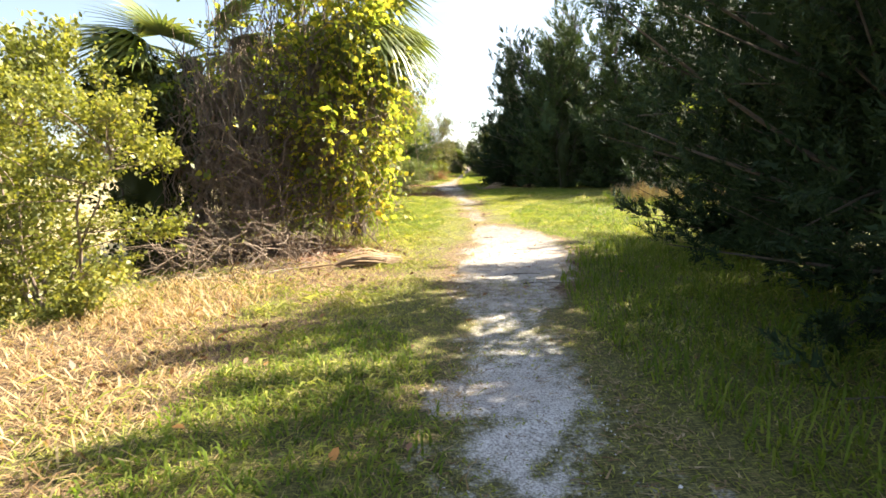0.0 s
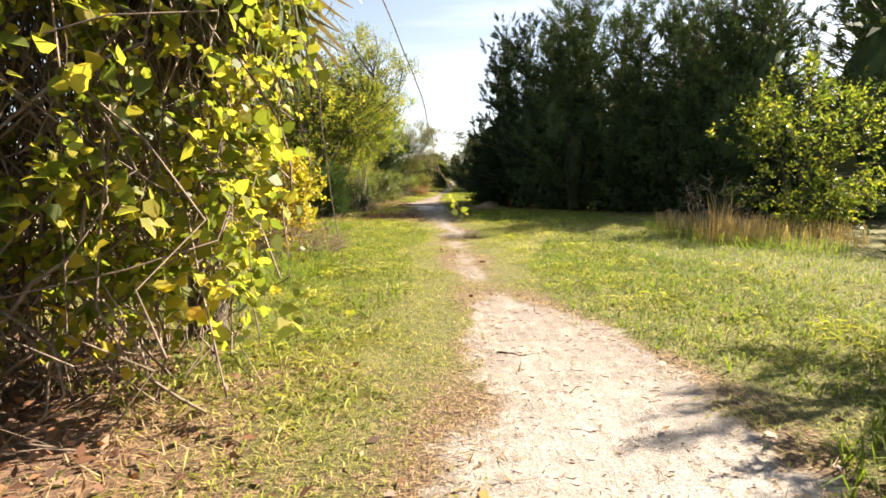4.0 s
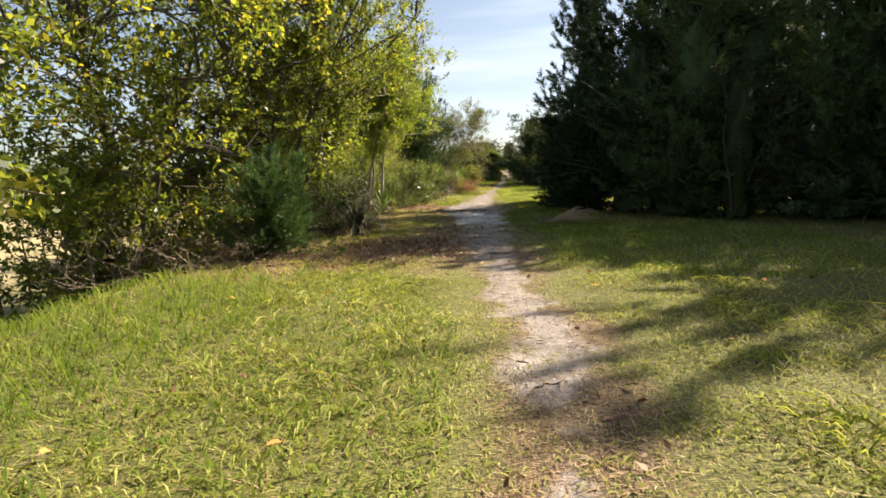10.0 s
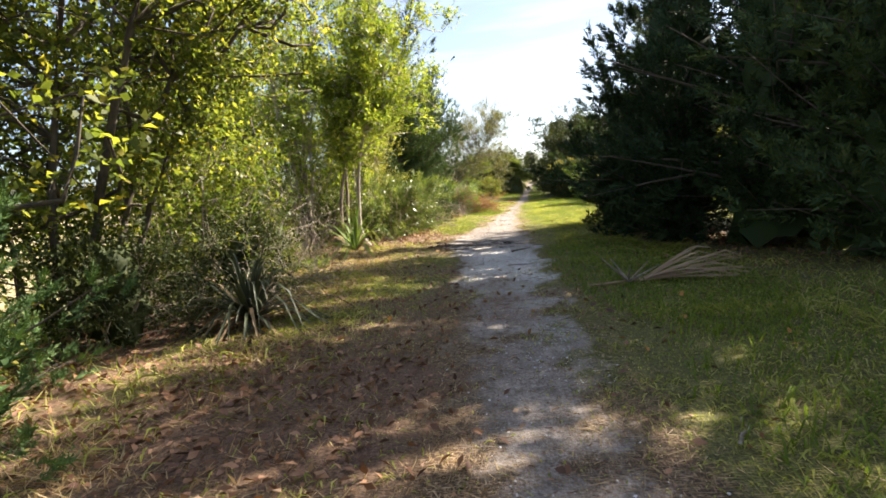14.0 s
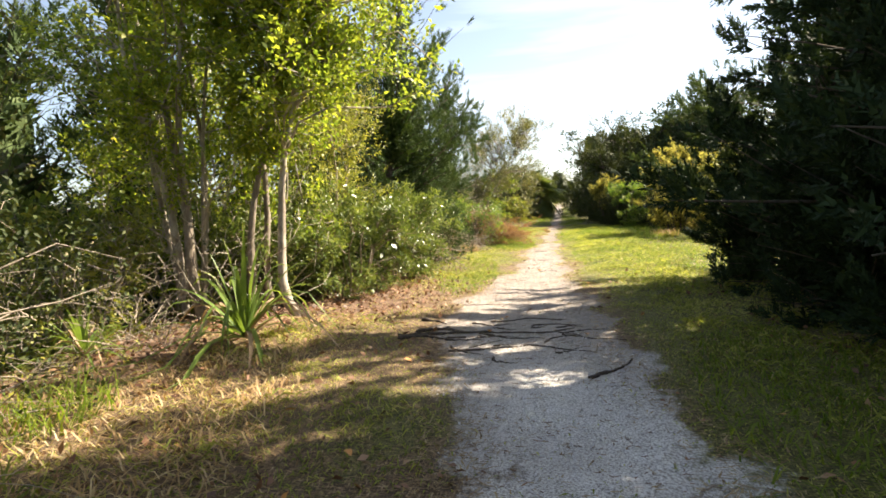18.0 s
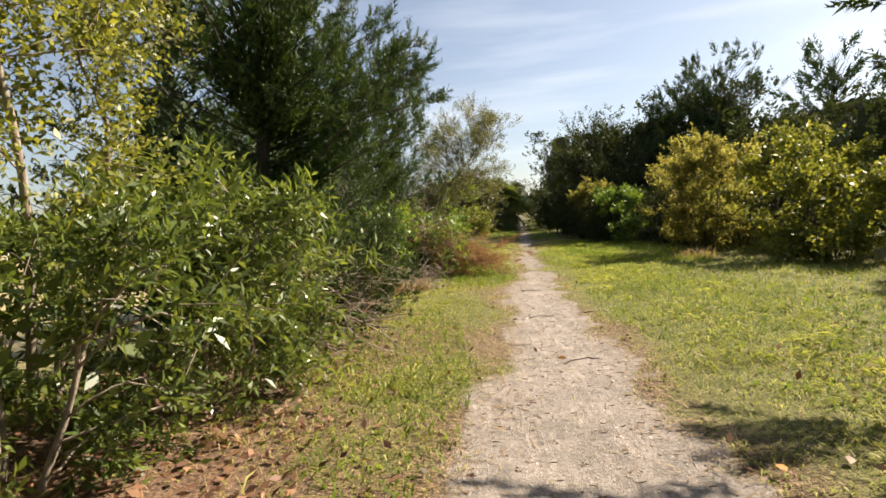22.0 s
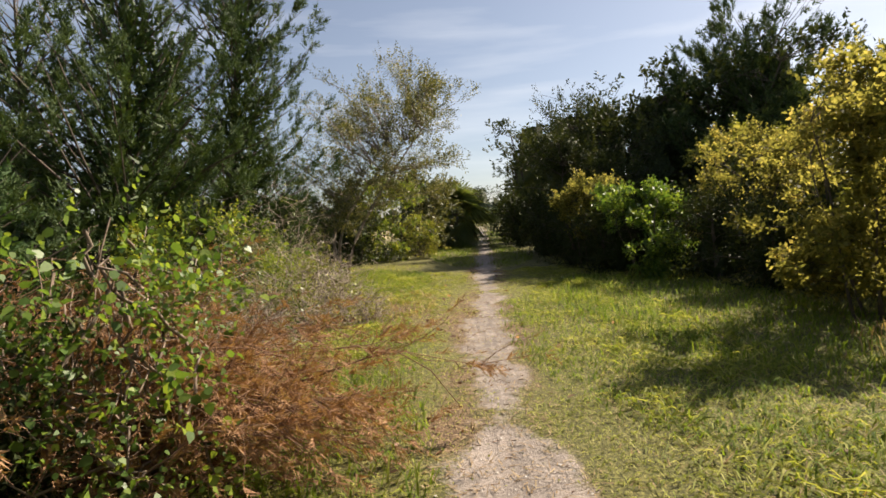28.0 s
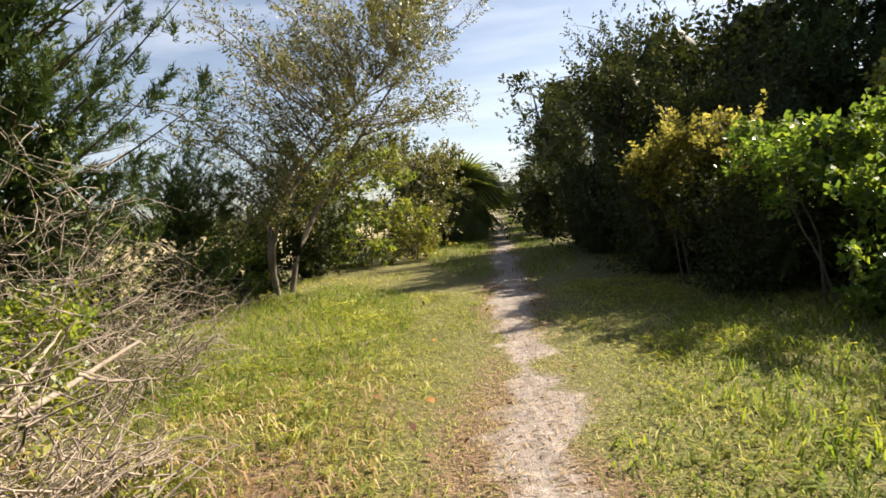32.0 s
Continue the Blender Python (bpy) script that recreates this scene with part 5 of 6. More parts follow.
twig_heap(-4.1, 38.6, 1.1, 0.7, 2.6, 156, 150, "bark_pale", "pale bare upright stems among slender trees", 0.009, 1.9, 1.6, name="undergrowth")
sword_plant(-2.45, 36.6, 1.5, 64, 62, "sword", "bright green yucca with drooping sword leaves and dry skirt", 0.7, 0.055)
sword_plant(-3.95, 36.0, 0.75, 46, 63, "sword", "clump of arching green sword leaves in dry grass", 0.5, 0.03)
leafy("undergrowth", -4.9, 37.0, 1.9, (1.3, 1.1), 90, "olive", "brown-green twiggy undergrowth at the marsh edge", "undergrowth", ALONG, stems=6, boughs=100, count=880, leaf=0.06, bark="twig")
leafy("undergrowth", -7.4, 38.6, 2.6, (1.9, 1.5), 91, "green", "dark leafy undergrowth at the marsh edge", "undergrowth", ALONG, stems=6, boughs=100, count=1800, leaf=0.07, bark="twig")
leafy("undergrowth", -6.9, 35.0, 2.4, (1.6, 1.5), 92, "olive", "brown-green undergrowth at the marsh edge", "undergrowth", ALONG, stems=6, boughs=100, count=1700, leaf=0.065, bark="twig")
leafy("undergrowth", -5.6, 37.8, 2.3, (1.7, 1.4), 50, "green", "dark leafy undergrowth at the marsh edge", "undergrowth", ALONG, stems=5, boughs=90, count=1300, leaf=0.08)
leafy("undergrowth", -5.2, 34.6, 2.2, (1.5, 1.4), 51, "olive", "brown-green twiggy undergrowth at the marsh edge", "undergrowth", ALONG, stems=5, boughs=90, count=660, leaf=0.07, bark="twig")
twig_heap(-4.4, 36.0, 1.2, 1.2, 1.3, 45, 260, "twig", "grey-brown bare undergrowth at the marsh edge", 0.005, 0.9, 0.8, 160, "olive", name="undergrowth")
leafy("undergrowth", -4.6, 39.6, 1.8, (1.4, 1.2), 47, "green", "dark undergrowth below the slender trees", "undergrowth", ALONG, stems=5, boughs=90, count=1400, leaf=0.08)
GLOSS = "glossy shrubs"
leafy("shrub", -2.35, 40.2, 1.9, (1.5, 1.15), 26, "glossy", "low glossy-leaved shrub over brown leaf litter", "shrub", GLOSS, stems=9, stem_r=0.018, boughs=75, count=1800, leaf=0.092, leaf_w=0.30, bark="twig", sag=0.05, clump=0.012, mounds=10, gnarl=1.2)
leafy("shrub", -3.6, 39.4, 1.5, (1.1, 0.9), 63, "glossy", "low glossy-leaved shrub over brown leaf litter", "shrub", GLOSS, stems=6, boughs=100, count=1500, leaf=0.072, leaf_w=0.46, bark="twig", oval=True, sag=0.05)
cedar(-1.9, 45.2, 1.7, 0.9, 157, 2600, 0.13, low=0.0, taper=0.4, mat="cedar_lit", fine=True, full=1.4, label="low cedar shoots at the foot of a taller cedar")
leafy("undergrowth", -2.0, 44.3, 1.2, (0.9, 0.6), 158, "oak", "dark low undergrowth behind dead branches", "undergrowth", ALONG, stems=6, boughs=80, count=1400, leaf=0.05, bark="twig")
arching_brush(-2.3, 43.8, 1.9, 1.0, 56, 34, "twig", "rust", 60, "pale grey dead branches fanned out at the foot of a cedar", -0.1, 0.5)
leafy("undergrowth", -1.35, 44.1, 0.9, (0.8, 0.55), 165, "oak", "dark low undergrowth under pale dead branches", "undergrowth", ALONG, stems=6, boughs=80, count=1300, leaf=0.05, bark="twig")
cedar(-1.15, 45.6, 1.15, 0.7, 166, 2200, 0.11, low=0.0, taper=0.4, mat="cedar_lit", fine=True, full=1.4, label="low cedar shoots at the foot of a taller cedar")
leafy("undergrowth", -2.5, 43.9, 1.7, (1.1, 0.8), 126, "oak", "dark low undergrowth behind dead branches", "undergrowth", ALONG, stems=6, boughs=90, count=1300, leaf=0.055, bark="twig")
twig_heap(-2.2, 43.4, 0.9, 0.7, 0.7, 96, 50, "twig", "pale dead twigs heaped at the foot of a cedar", 0.010, 1.1, 0.3)
leafy("shrub", -2.0, 41.9, 1.8, (1.5, 1.2), 27, "glossy", "glossy olive-green shrub with narrow leaves", "shrub", GLOSS, stems=9, stem_r=0.018, boughs=75, count=1900, leaf=0.10, leaf_w=0.25, bark="twig", sag=0.05, clump=0.012, mounds=10, gnarl=1.2)
leafy("shrub", -2.6, 44.2, 1.7, (0.9, 0.8), 28, "glossy", "sparse glossy shrub among dead branches", "shrub", GLOSS, stems=5, boughs=70, count=800, leaf=0.065, leaf_w=0.45, bark="twig", oval=True)
leafy("broadleaf_tree", -3.2, 41.6, 5.2, (1.7, 1.7), 29, "olive", "bushy tree with small olive leaves and bare inner twigs", "tree", LIMBED, stems=4, stem_r=0.04, boughs=160, count=3400, leaf=0.065, twig=0.26, low=0.8, bark="twig")
cedar(-2.9, 45.6, 9.0, 2.9, 64, 17000, 0.165, low=0.03, lean=1.3, taper=0.5, label="tall dark cedar leaning over the trail", skirt=0.22, bottom=2.8, core_size=0.9, mat="cedar_lit", fine=True, full=1.6, rise=16)
cedar(-4.9, 47.2, 7.5, 2.4, 65, 3600, 0.28, low=0.03, bottom=1.0, mat="cedar_lit")

# ---- dead brush, vines and the further cedars ----
vine_curtain(-2.0, 48.6, 0.9, 0.6, 1.6, 33, 50, 280, "green vine scrambling over low brush", "twig_brown", "vivid", 0.6, 0.06)
vine_curtain(-0.5, 50.1, 0.62, 0.5, 1.5, 34, 50, 420, "dark green vine leaves over dead brush", "twig_brown", "vivid", 0.5, 0.05)
vine_curtain(-2.9, 47.6, 0.6, 0.5, 1.7, 36, 60, 140, "yellow-green vine scrambling up a cedar", "twig_brown", "lime", 0.6, 0.085)
# Dark foliage here and two plants on stands in for a shaded hollow.
leafy("undergrowth", -1.2, 49.8, 1.3, (0.9, 0.6), 66, "oak", "dark tangled undergrowth standing in for the shaded hollow below vine leaves", "undergrowth", ALONG, stems=6, boughs=90, count=1500, leaf=0.055, bark="twig_brown")
cedar(-2.5, 50.9, 2.7, 1.4, 48, 3600, 0.13, taper=0.4, mat="cedar_lit", label="young cedar half buried in vines and dead brush", fine=True, rise=20, group="")
leafy("undergrowth", -1.9, 49.2, 1.25, (1.1, 0.6), 145, "oak", "dark tangled undergrowth standing in for the shaded hollow below vine leaves", "undergrowth", ALONG, stems=6, boughs=90, count=1700, leaf=0.055, bark="twig_brown")
cedar(-3.6, 52.0, 3.4, 1.5, 80, 2200, 0.24, mat="cedar_fresh", label="young cedar behind vines and dead brush")
arching_brush(-2.7, 50.6, 2.6, 1.2, 46, 150, "twig_red", "rust", 3200, "leaning dead brush with rust-coloured needles", 0.05, 0.2, (0.38, 0.66))
arching_brush(-0.9, 50.5, 1.75, 0.8, 51, 120, "twig_red", "rust", 4600, "low rust-brown dead brush trailing into the grass", 0.03, 0.22)
twig_heap(-1.2, 48.2, 0.9, 0.6, 0.7, 57, 260, "twig", "pale bare twigs below the vines", 0.005, 0.8, 0.4)
cedar(-3.5, 60.6, 8.8, 2.9, 67, 9000, 0.21, lean=0.9, taper=0.34, label="tall dark cedar with drooping sprays", skirt=0.45, bottom=0.6, mat="cedar_lit", fine=True, full=1.5, rise=18)
cedar(-4.2, 57.8, 8.6, 3.0, 97, 8000, 0.21, taper=0.34, mat="cedar_lit", fine=True, full=1.6, rise=24)
cedar(-5.6, 61.4, 8.2, 2.9, 86, 3600, 0.28, lean=0.3, taper=0.45, mat="cedar_lit")
cedar(-7.2, 58.8, 8.4, 3.0, 66, 3200, 0.32, lean=0.4, taper=0.45)
cedar(-5.8, 54.2, 8.6, 3.0, 87, 6500, 0.23, taper=0.5, mat="cedar_lit", fine=True, full=1.6, rise=26)
cedar(-7.6, 42.0, 10.4, 3.0, 88, 7000, 0.28, full=1.8, rise=20)
cedar(-8.4, 39.6, 9.2, 2.5, 161, 4200, 0.28, full=1.6, rise=20)
twig_heap(-0.6, 56.2, 1.2, 1.2, 1.15, 47, 1100, "twig", "grey heap of dry twigs and dead stalks", 0.006, 0.6, 0.55, 420, "olive")
leafy("undergrowth", -1.0, 54.7, 0.9, (0.8, 0.7), 130, "glossy", "green leafy weeds growing through dead brush", "undergrowth", ALONG, stems=6, boughs=50, count=220, leaf=0.055, bark="twig", clump=0.015)
leafy("undergrowth", -1.4, 57.2, 1.5, (0.8, 0.7), 131, "glossy", "yellow-green weeds growing through dead brush", "undergrowth", ALONG, stems=6, boughs=60, count=220, leaf=0.055, bark="twig", clump=0.015)
twig_heap(-1.9, 59.2, 1.3, 1.3, 2.4, 48, 950, "twig", "tall pale bare brush with a few green leaves growing through", 0.006, 0.9, 0.7, 260, "glossy", 0.06)
leafy("undergrowth", -1.5, 58.2, 1.1, (0.8, 0.8), 93, "lime", "green leafy weeds growing through dead brush", "undergrowth", ALONG, stems=6, boughs=70, count=900, leaf=0.06, bark="twig")
twig_heap(-1.5, 53.8, 1.1, 1.0, 1.1, 49, 600, "twig", "grey-brown bare twigs beside the grass", 0.005, 0.65, 0.5, 70, "glossy")
leafy("undergrowth", -2.6, 56.2, 2.0, (1.4, 1.6), 49, "green", "weedy undergrowth behind the twig heap", "undergrowth", ALONG, stems=5, boughs=90, count=1300, leaf=0.07, bark="twig")
cedar(-3.2, 64.8, 3.3, 1.7, 68, 3600, 0.17, taper=0.4, fine=True, full=1.4, label="young cedar among bare shrubs", mat="cedar_lit")
cedar(-5.0, 64.0, 3.6, 1.8, 69, 3000, 0.19, taper=0.4, fine=True, full=1.4, label="young cedar among bare shrubs", mat="cedar_lit")
twig_heap(-2.6, 63.2, 1.0, 0.9, 1.2, 95, 200, "twig", "bare twiggy weeds at the grass edge", 0.005, 0.9, 0.8, 120, "olive", name="undergrowth")
leafy("willow_tree", -1.45, 65.7, 8.2, (3.3, 3.0), 30, "willow", "airy leaning tree with a pale trunk and thin sparse leaves", "tree", "", stems=3, stem_r=0.08, spread=0.4, boughs=280, count=6000, leaf=0.10, leaf_w=0.36, twig=0.35, low=1.2, lean=(2.8, 2.2), bark="bark_slim", per=6, shell=0.35, solid=False, clump=0.025)
leafy("shrub", 1.3, 73.0, 4.3, (1.8, 1.6), 36, "willow", "rounded grey-green shrub below the airy tree", "shrub", ALONG, stems=4, boughs=110, count=2200, leaf=0.085)
leafy("shrub", -0.2, 70.2, 4.2, (1.8, 1.6), 37, "green", "dark rounded shrub below the airy tree", "shrub", ALONG, stems=4, boughs=100, count=2200, leaf=0.09)
leafy("shrub", -2.0, 70.8, 3.9, (1.6, 1.5), 67, "oak", "dark rounded shrub below the airy tree", "shrub", ALONG, stems=4, boughs=90, count=1500, leaf=0.10)
leafy("shrub", -3.2, 69.5, 2.8, (1.6, 1.5), 53, "oak", "dark rounded shrub behind a leaning trunk", "shrub", ALONG, stems=4, boughs=90, count=1000, leaf=0.10)
palm(2.9, 77.5, 1.9, 23, 28, 8, 1.7, "distant cabbage palm with pale sunlit fronds")
palm(1.9, 79.5, 2.2, 24, 22, 6, 1.6, "distant cabbage palm with pale sunlit fronds")

# ---- the bushes on the sunny side ----
GOLD = "yellow-green bushes"
leafy("bush", 9.2, 46.4, 2.44, (1.8, 1.7), 71, "lime", "sunlit yellow-green bush at the lawn's edge", "bush", GOLD, stems=5, boughs=75, count=1800, leaf=0.085, leaf_w=0.6, heavy=1.05, mounds=5, clump=0.022)
leafy("bush", 8.6, 49.9, 2.17, (1.7, 1.5), 72, "olive", "sunlit yellow-green bush at the lawn's edge", "bush", GOLD, stems=5, boughs=75, count=1950, leaf=0.085, leaf_w=0.6, heavy=1.05, mounds=5, clump=0.022)
leafy("bush", 7.3, 53.9, 3.45, (1.6, 1.7), 73, "gold", "olive and gold bush casting shade on the grass", "bush", GOLD, stems=5, boughs=75, count=2700, leaf=0.085, leaf_w=0.6, heavy=1.05, mounds=6, low=0.4, clump=0.022)
leafy("bush", 9.3, 59.9, 3.5, (1.6, 1.6), 74, "gold", "golden bush with yellow and orange leaves", "bush", GOLD, stems=5, boughs=75, count=1950, leaf=0.075, leaf_w=0.6, heavy=1.05, mounds=5, clump=0.022)
leafy("bush", 9.0, 57.2, 3.5, (1.5, 1.4), 144, "gold", "olive and gold bush in a row along the lawn", "bush", GOLD, stems=5, boughs=75, count=1800, leaf=0.075, leaf_w=0.6, heavy=1.05, mounds=5, clump=0.022)
leafy("bush", 6.7, 60.3, 2.52, (1.3, 1.3), 75, "vivid", "bright green leafy bush in front of dark trees", "bush", GOLD, stems=5, boughs=75, count=1425, leaf=0.09, leaf_w=0.6, low=0.4, heavy=1.15, mounds=5, clump=0.022)
leafy("bush", 6.3, 63.2, 2.87, (1.4, 1.4), 76, "gold", "yellow leafy bush rising from dark trees", "bush", GOLD, stems=4, boughs=75, count=1275, leaf=0.09, leaf_w=0.6, low=1.2, heavy=1.1, clump=0.022)
leafy("bush", 9.2, 55.6, 2.61, (1.5, 1.3), 132, "olive", "olive bush behind a golden bush", "bush", GOLD, stems=5, boughs=75, count=1425, leaf=0.085, leaf_w=0.6, mounds=5, clump=0.022)
leafy("bush", 8.9, 51.8, 3.5, (1.7, 1.4), 133, "olive", "tall olive-yellow bush in a row along the lawn", "bush", GOLD, stems=5, boughs=75, count=2400, leaf=0.085, leaf_w=0.6, mounds=5, clump=0.022)
leafy("bush", 10.5, 62.6, 4.1, (1.7, 1.7), 77, "olive", "olive bush below dark trees", "bush", GOLD, stems=4, boughs=75, count=2400, leaf=0.09, leaf_w=0.6, heavy=1.1, clump=0.022)
leafy("bush", 11.8, 43.6, 2.96, (1.9, 1.8), 78, "lime", "sunlit bush at the lawn's edge", "bush", GOLD, stems=4, boughs=75, count=1125, leaf=0.09, leaf_w=0.6, heavy=1.1, clump=0.022)
leafy("bush", 11.4, 49.0, 2.96, (1.9, 1.8), 79, "olive", "tall olive bush behind the lawn's edge", "bush", GOLD, stems=4, boughs=75, count=1125, leaf=0.10, leaf_w=0.6, heavy=1.1, clump=0.022)
leafy("bush", 10.8, 54.6, 3.13, (1.9, 1.8), 80, "olive", "tall olive bush behind the lawn's edge", "bush", GOLD, stems=4, boughs=75, count=1125, leaf=0.10, leaf_w=0.6, heavy=1.1, clump=0.022)


def oak(x, y, h, R, seed, count=1300, leaf=0.15):
    leafy("evergreen_oak", x, y, h, (R, R), seed, "oak", "dark rounded evergreen tree in a dense row", "tree", "dark evergreens", stems=2, stem_r=0.10, spread=0.35, boughs=130, count=count, leaf=leaf, leaf_w=0.5, twig=0.4, low=0.1, per=6)


cedar(13.7, 66.3, 7.6, 4.2, 81, 12000, 0.30, taper=0.30, label="broad dark cedar towering over the row", bottom=-0.4)
cedar(12.0, 67.4, 6.8, 3.2, 98, 5000, 0.34, taper=0.4)
cedar(16.4, 62.0, 7.6, 3.4, 82, 2000, 0.45)
cedar(13.8, 53.0, 5.8, 2.6, 83, 1500, 0.45)
cedar(15.2, 47.5, 5.6, 2.8, 84, 1300, 0.45)
cedar(18.5, 54.0, 6.6, 3.2, 79, 1000, 0.55)
oak(10.6, 68.5, 7.4, 3.2, 85, 1900)
oak(7.0, 68.6, 5.6, 2.3, 86, 3800, 0.10)
oak(8.3, 72.6, 7.4, 2.6, 87, 3800, 0.10)
oak(7.8, 79, 8.0, 3.0, 88, 1700)
oak(8.7, 84, 7.0, 3.5, 89, 1500)
oak(10.8, 91, 6.7, 3.9, 90)
oak(13.6, 66.5, 8.3, 3.9, 91)
oak(12.8, 73, 8.3, 3.9, 102)
oak(12.4, 100, 6.7, 4.1, 92, 900)
oak(14, 111, 6.7, 4.4, 93, 900)
oak(1.2, 76, 4.0, 2.2, 94, 1300)
oak(0.6, 84, 4.5, 2.7, 95, 900)
oak(2, 92, 4.8, 2.9, 96, 900)
oak(3.2, 101, 5.0, 3.2, 97, 800)
oak(4.6, 112, 5.4, 3.7, 98, 800)
oak(9.6, 133, 6.7, 4.6, 99, 800)
oak(15.4, 126, 7.2, 4.6, 100, 800)
oak(4, 128, 6.7, 4.6, 101, 800)
oak(-3, 78, 3.9, 2.7, 103, 800)
oak(-4.5, 88, 4.3, 3.2, 104, 700)
oak(12.8, 59.6, 5.4, 2.6, 105, 1100)
oak(14.4, 56.4, 5.6, 2.8, 106, 1000)
oak(9.6, 66.4, 5.0, 2.2, 107, 2600, 0.10)
oak(7.8, 65.4, 3.6, 1.9, 111, 2200, 0.09)
oak(12.6, 63.0, 4.8, 2.2, 112, 1600, 0.11)
oak(11.6, 57.2, 4.2, 1.8, 113, 900)
oak(16.0, 51.0, 5.7, 3.0, 108, 1000)
oak(17.5, 63.0, 6.9, 3.4, 109, 900)
oak(14.0, 44.5, 4.8, 2.6, 110, 1000)

# Next four: low dark oaks stand in for shade at the bushes' feet.
oak(7.5, 62.3, 2.3, 1.3, 114, 1500, 0.09)
oak(7.9, 59.0, 1.9, 1.1, 115, 1200, 0.08)
oak(6.8, 66.2, 2.8, 1.6, 116, 1800, 0.085)
oak(8.8, 61.6, 2.3, 1.4, 117, 1000, 0.09)
oak(6.5, 71.2, 2.9, 1.5, 118, 1600, 0.09)
oak(9.2, 70.6, 7.4, 2.8, 119, 1500)
leafy("undergrowth", -3.6, 68.0, 2.0, (1.5, 1.2), 120, "green", "dark undergrowth at the foot of the airy tree", "undergrowth", ALONG, stems=5, boughs=80, count=1300, leaf=0.08)
leafy("undergrowth", -1.6, 68.6, 2.2, (1.4, 1.2), 121, "oak", "dark undergrowth at the foot of the airy tree", "undergrowth", ALONG, stems=5, boughs=80, count=1300, leaf=0.08)
leafy("undergrowth", -5.6, 67.6, 2.2, (1.6, 1.3), 122, "olive", "brown-green undergrowth at the foot of the airy tree", "undergrowth", ALONG, stems=5, boughs=80, count=1200, leaf=0.08)
leafy("undergrowth", 1.0, 71.0, 1.8, (1.2, 1.1), 123, "olive", "grey-green undergrowth beside the far trail", "undergrowth", ALONG, stems=5, boughs=80, count=1200, leaf=0.08)
# More low dark oaks added where the bushes' feet lie in shade.
oak(6.6, 61.8, 1.7, 1.3, 150, 1300, 0.08)
oak(6.3, 64.6, 1.8, 1.3, 151, 1300, 0.08)
oak(6.2, 68.6, 2.2, 1.3, 152, 1300, 0.08)
oak(8.0, 57.0, 1.5, 1.3, 153, 1300, 0.08)
oak(7.6, 63.8, 2.4, 1.3, 154, 1300, 0.08)
# Added only to make the bush row's cast shade more solid.
oak(9.6, 53.6, 2.0, 1.2, 155, 1000, 0.08)
oak(6.4, 75.5, 2.8, 1.7, 124, 900)
leafy("undergrowth", -7.0, 66.4, 2.6, (2.0, 1.6), 159, "oak", "dark undergrowth at the marsh edge", "undergrowth", ALONG, stems=5, boughs=80, count=1300, leaf=0.09)
leafy("undergrowth", -4.6, 70.0, 2.6, (2.0, 1.5), 160, "oak", "dark undergrowth behind the airy tree", "undergrowth", ALONG, stems=5, boughs=80, count=1300, leaf=0.09)
oak(7.0, 82.0, 3.2, 2.0, 125, 800)

# ---- roots, twigs, litter ----


def stick(name, label, category, pts, r0, r1, mat, seed, group=""):
    """A crooked root or twig along points of the plan, lying on the ground."""
    r = np.random.RandomState(seed)
    pts = np.array(pts, float)
    s = np.linspace(0, len(pts) - 1, 6 * len(pts))
    x, y = np.interp(s, range(len(pts)), pts[:, 0]), np.interp(s, range(len(pts)), pts[:, 1])
    x, y = x + np.cumsum(r.normal(0, 0.012, len(s))), y + np.cumsum(r.normal(0, 0.012, len(s)))
    rad = np.linspace(r0, r1, len(s)) * r.uniform(0.6, 1.3, len(s))
    z = ground_z(x, y) + rad * 0.35
    ob = new(name, mesh_of(name, *tubes(np.stack([x, y, z], -1)[None], rad[None], 6), M[mat], True))
    return tagged(ob, label, category, group)


ROOT = "dark gnarled tree root crossing the sandy trail"
stick("root", ROOT, "root", [(-0.75, 36.85), (-0.2, 36.95), (0.3, 37.05), (0.9, 36.95), (1.3, 37.1)], 0.026, 0.008, "root", 1, "roots across the trail")
stick("root", ROOT, "root", [(-0.55, 37.05), (-0.15, 37.2), (0.05, 37.12)], 0.032, 0.010, "root", 2, "roots across the trail")
stick("root", ROOT, "root", [(-0.1, 36.2), (0.4, 36.32), (0.75, 36.5), (1.35, 36.25)], 0.016, 0.007, "root", 3, "roots across the trail")
stick("root", ROOT, "root", [(0.3, 37.6), (0.8, 37.75), (1.2, 37.62)], 0.014, 0.006, "root", 4, "roots across the trail")
stick("root", ROOT, "root", [(-0.6, 37.75), (-0.25, 37.5)], 0.028, 0.010, "root", 5, "roots across the trail")
stick("root", ROOT, "root", [(1.2, 35.3), (1.45, 35.45), (1.6, 35.75)], 0.023, 0.008, "root", 6, "roots across the trail")
stick("root", ROOT, "root", [(1.1, 36.85), (1.4, 36.6), (1.75, 36.55)], 0.012, 0.006, "root", 7, "roots across the trail")
stick("root", ROOT, "root", [(-0.7, 36.7), (-0.4, 36.78), (-0.2, 36.7), (0.1, 36.8)], 0.030, 0.012, "root", 31, "roots across the trail")
stick("root", ROOT, "root", [(0.2, 36.95), (0.45, 36.75), (0.8, 36.7)], 0.018, 0.006, "root", 32, "roots across the trail")
stick("root", ROOT, "root", [(0.8, 37.3), (1.1, 37.42), (1.45, 37.3)], 0.015, 0.005, "root", 33, "roots across the trail")
stick("root", ROOT, "root", [(0.9, 36.5), (1.05, 36.75), (1.35, 36.85)], 0.014, 0.005, "root", 34, "roots across the trail")
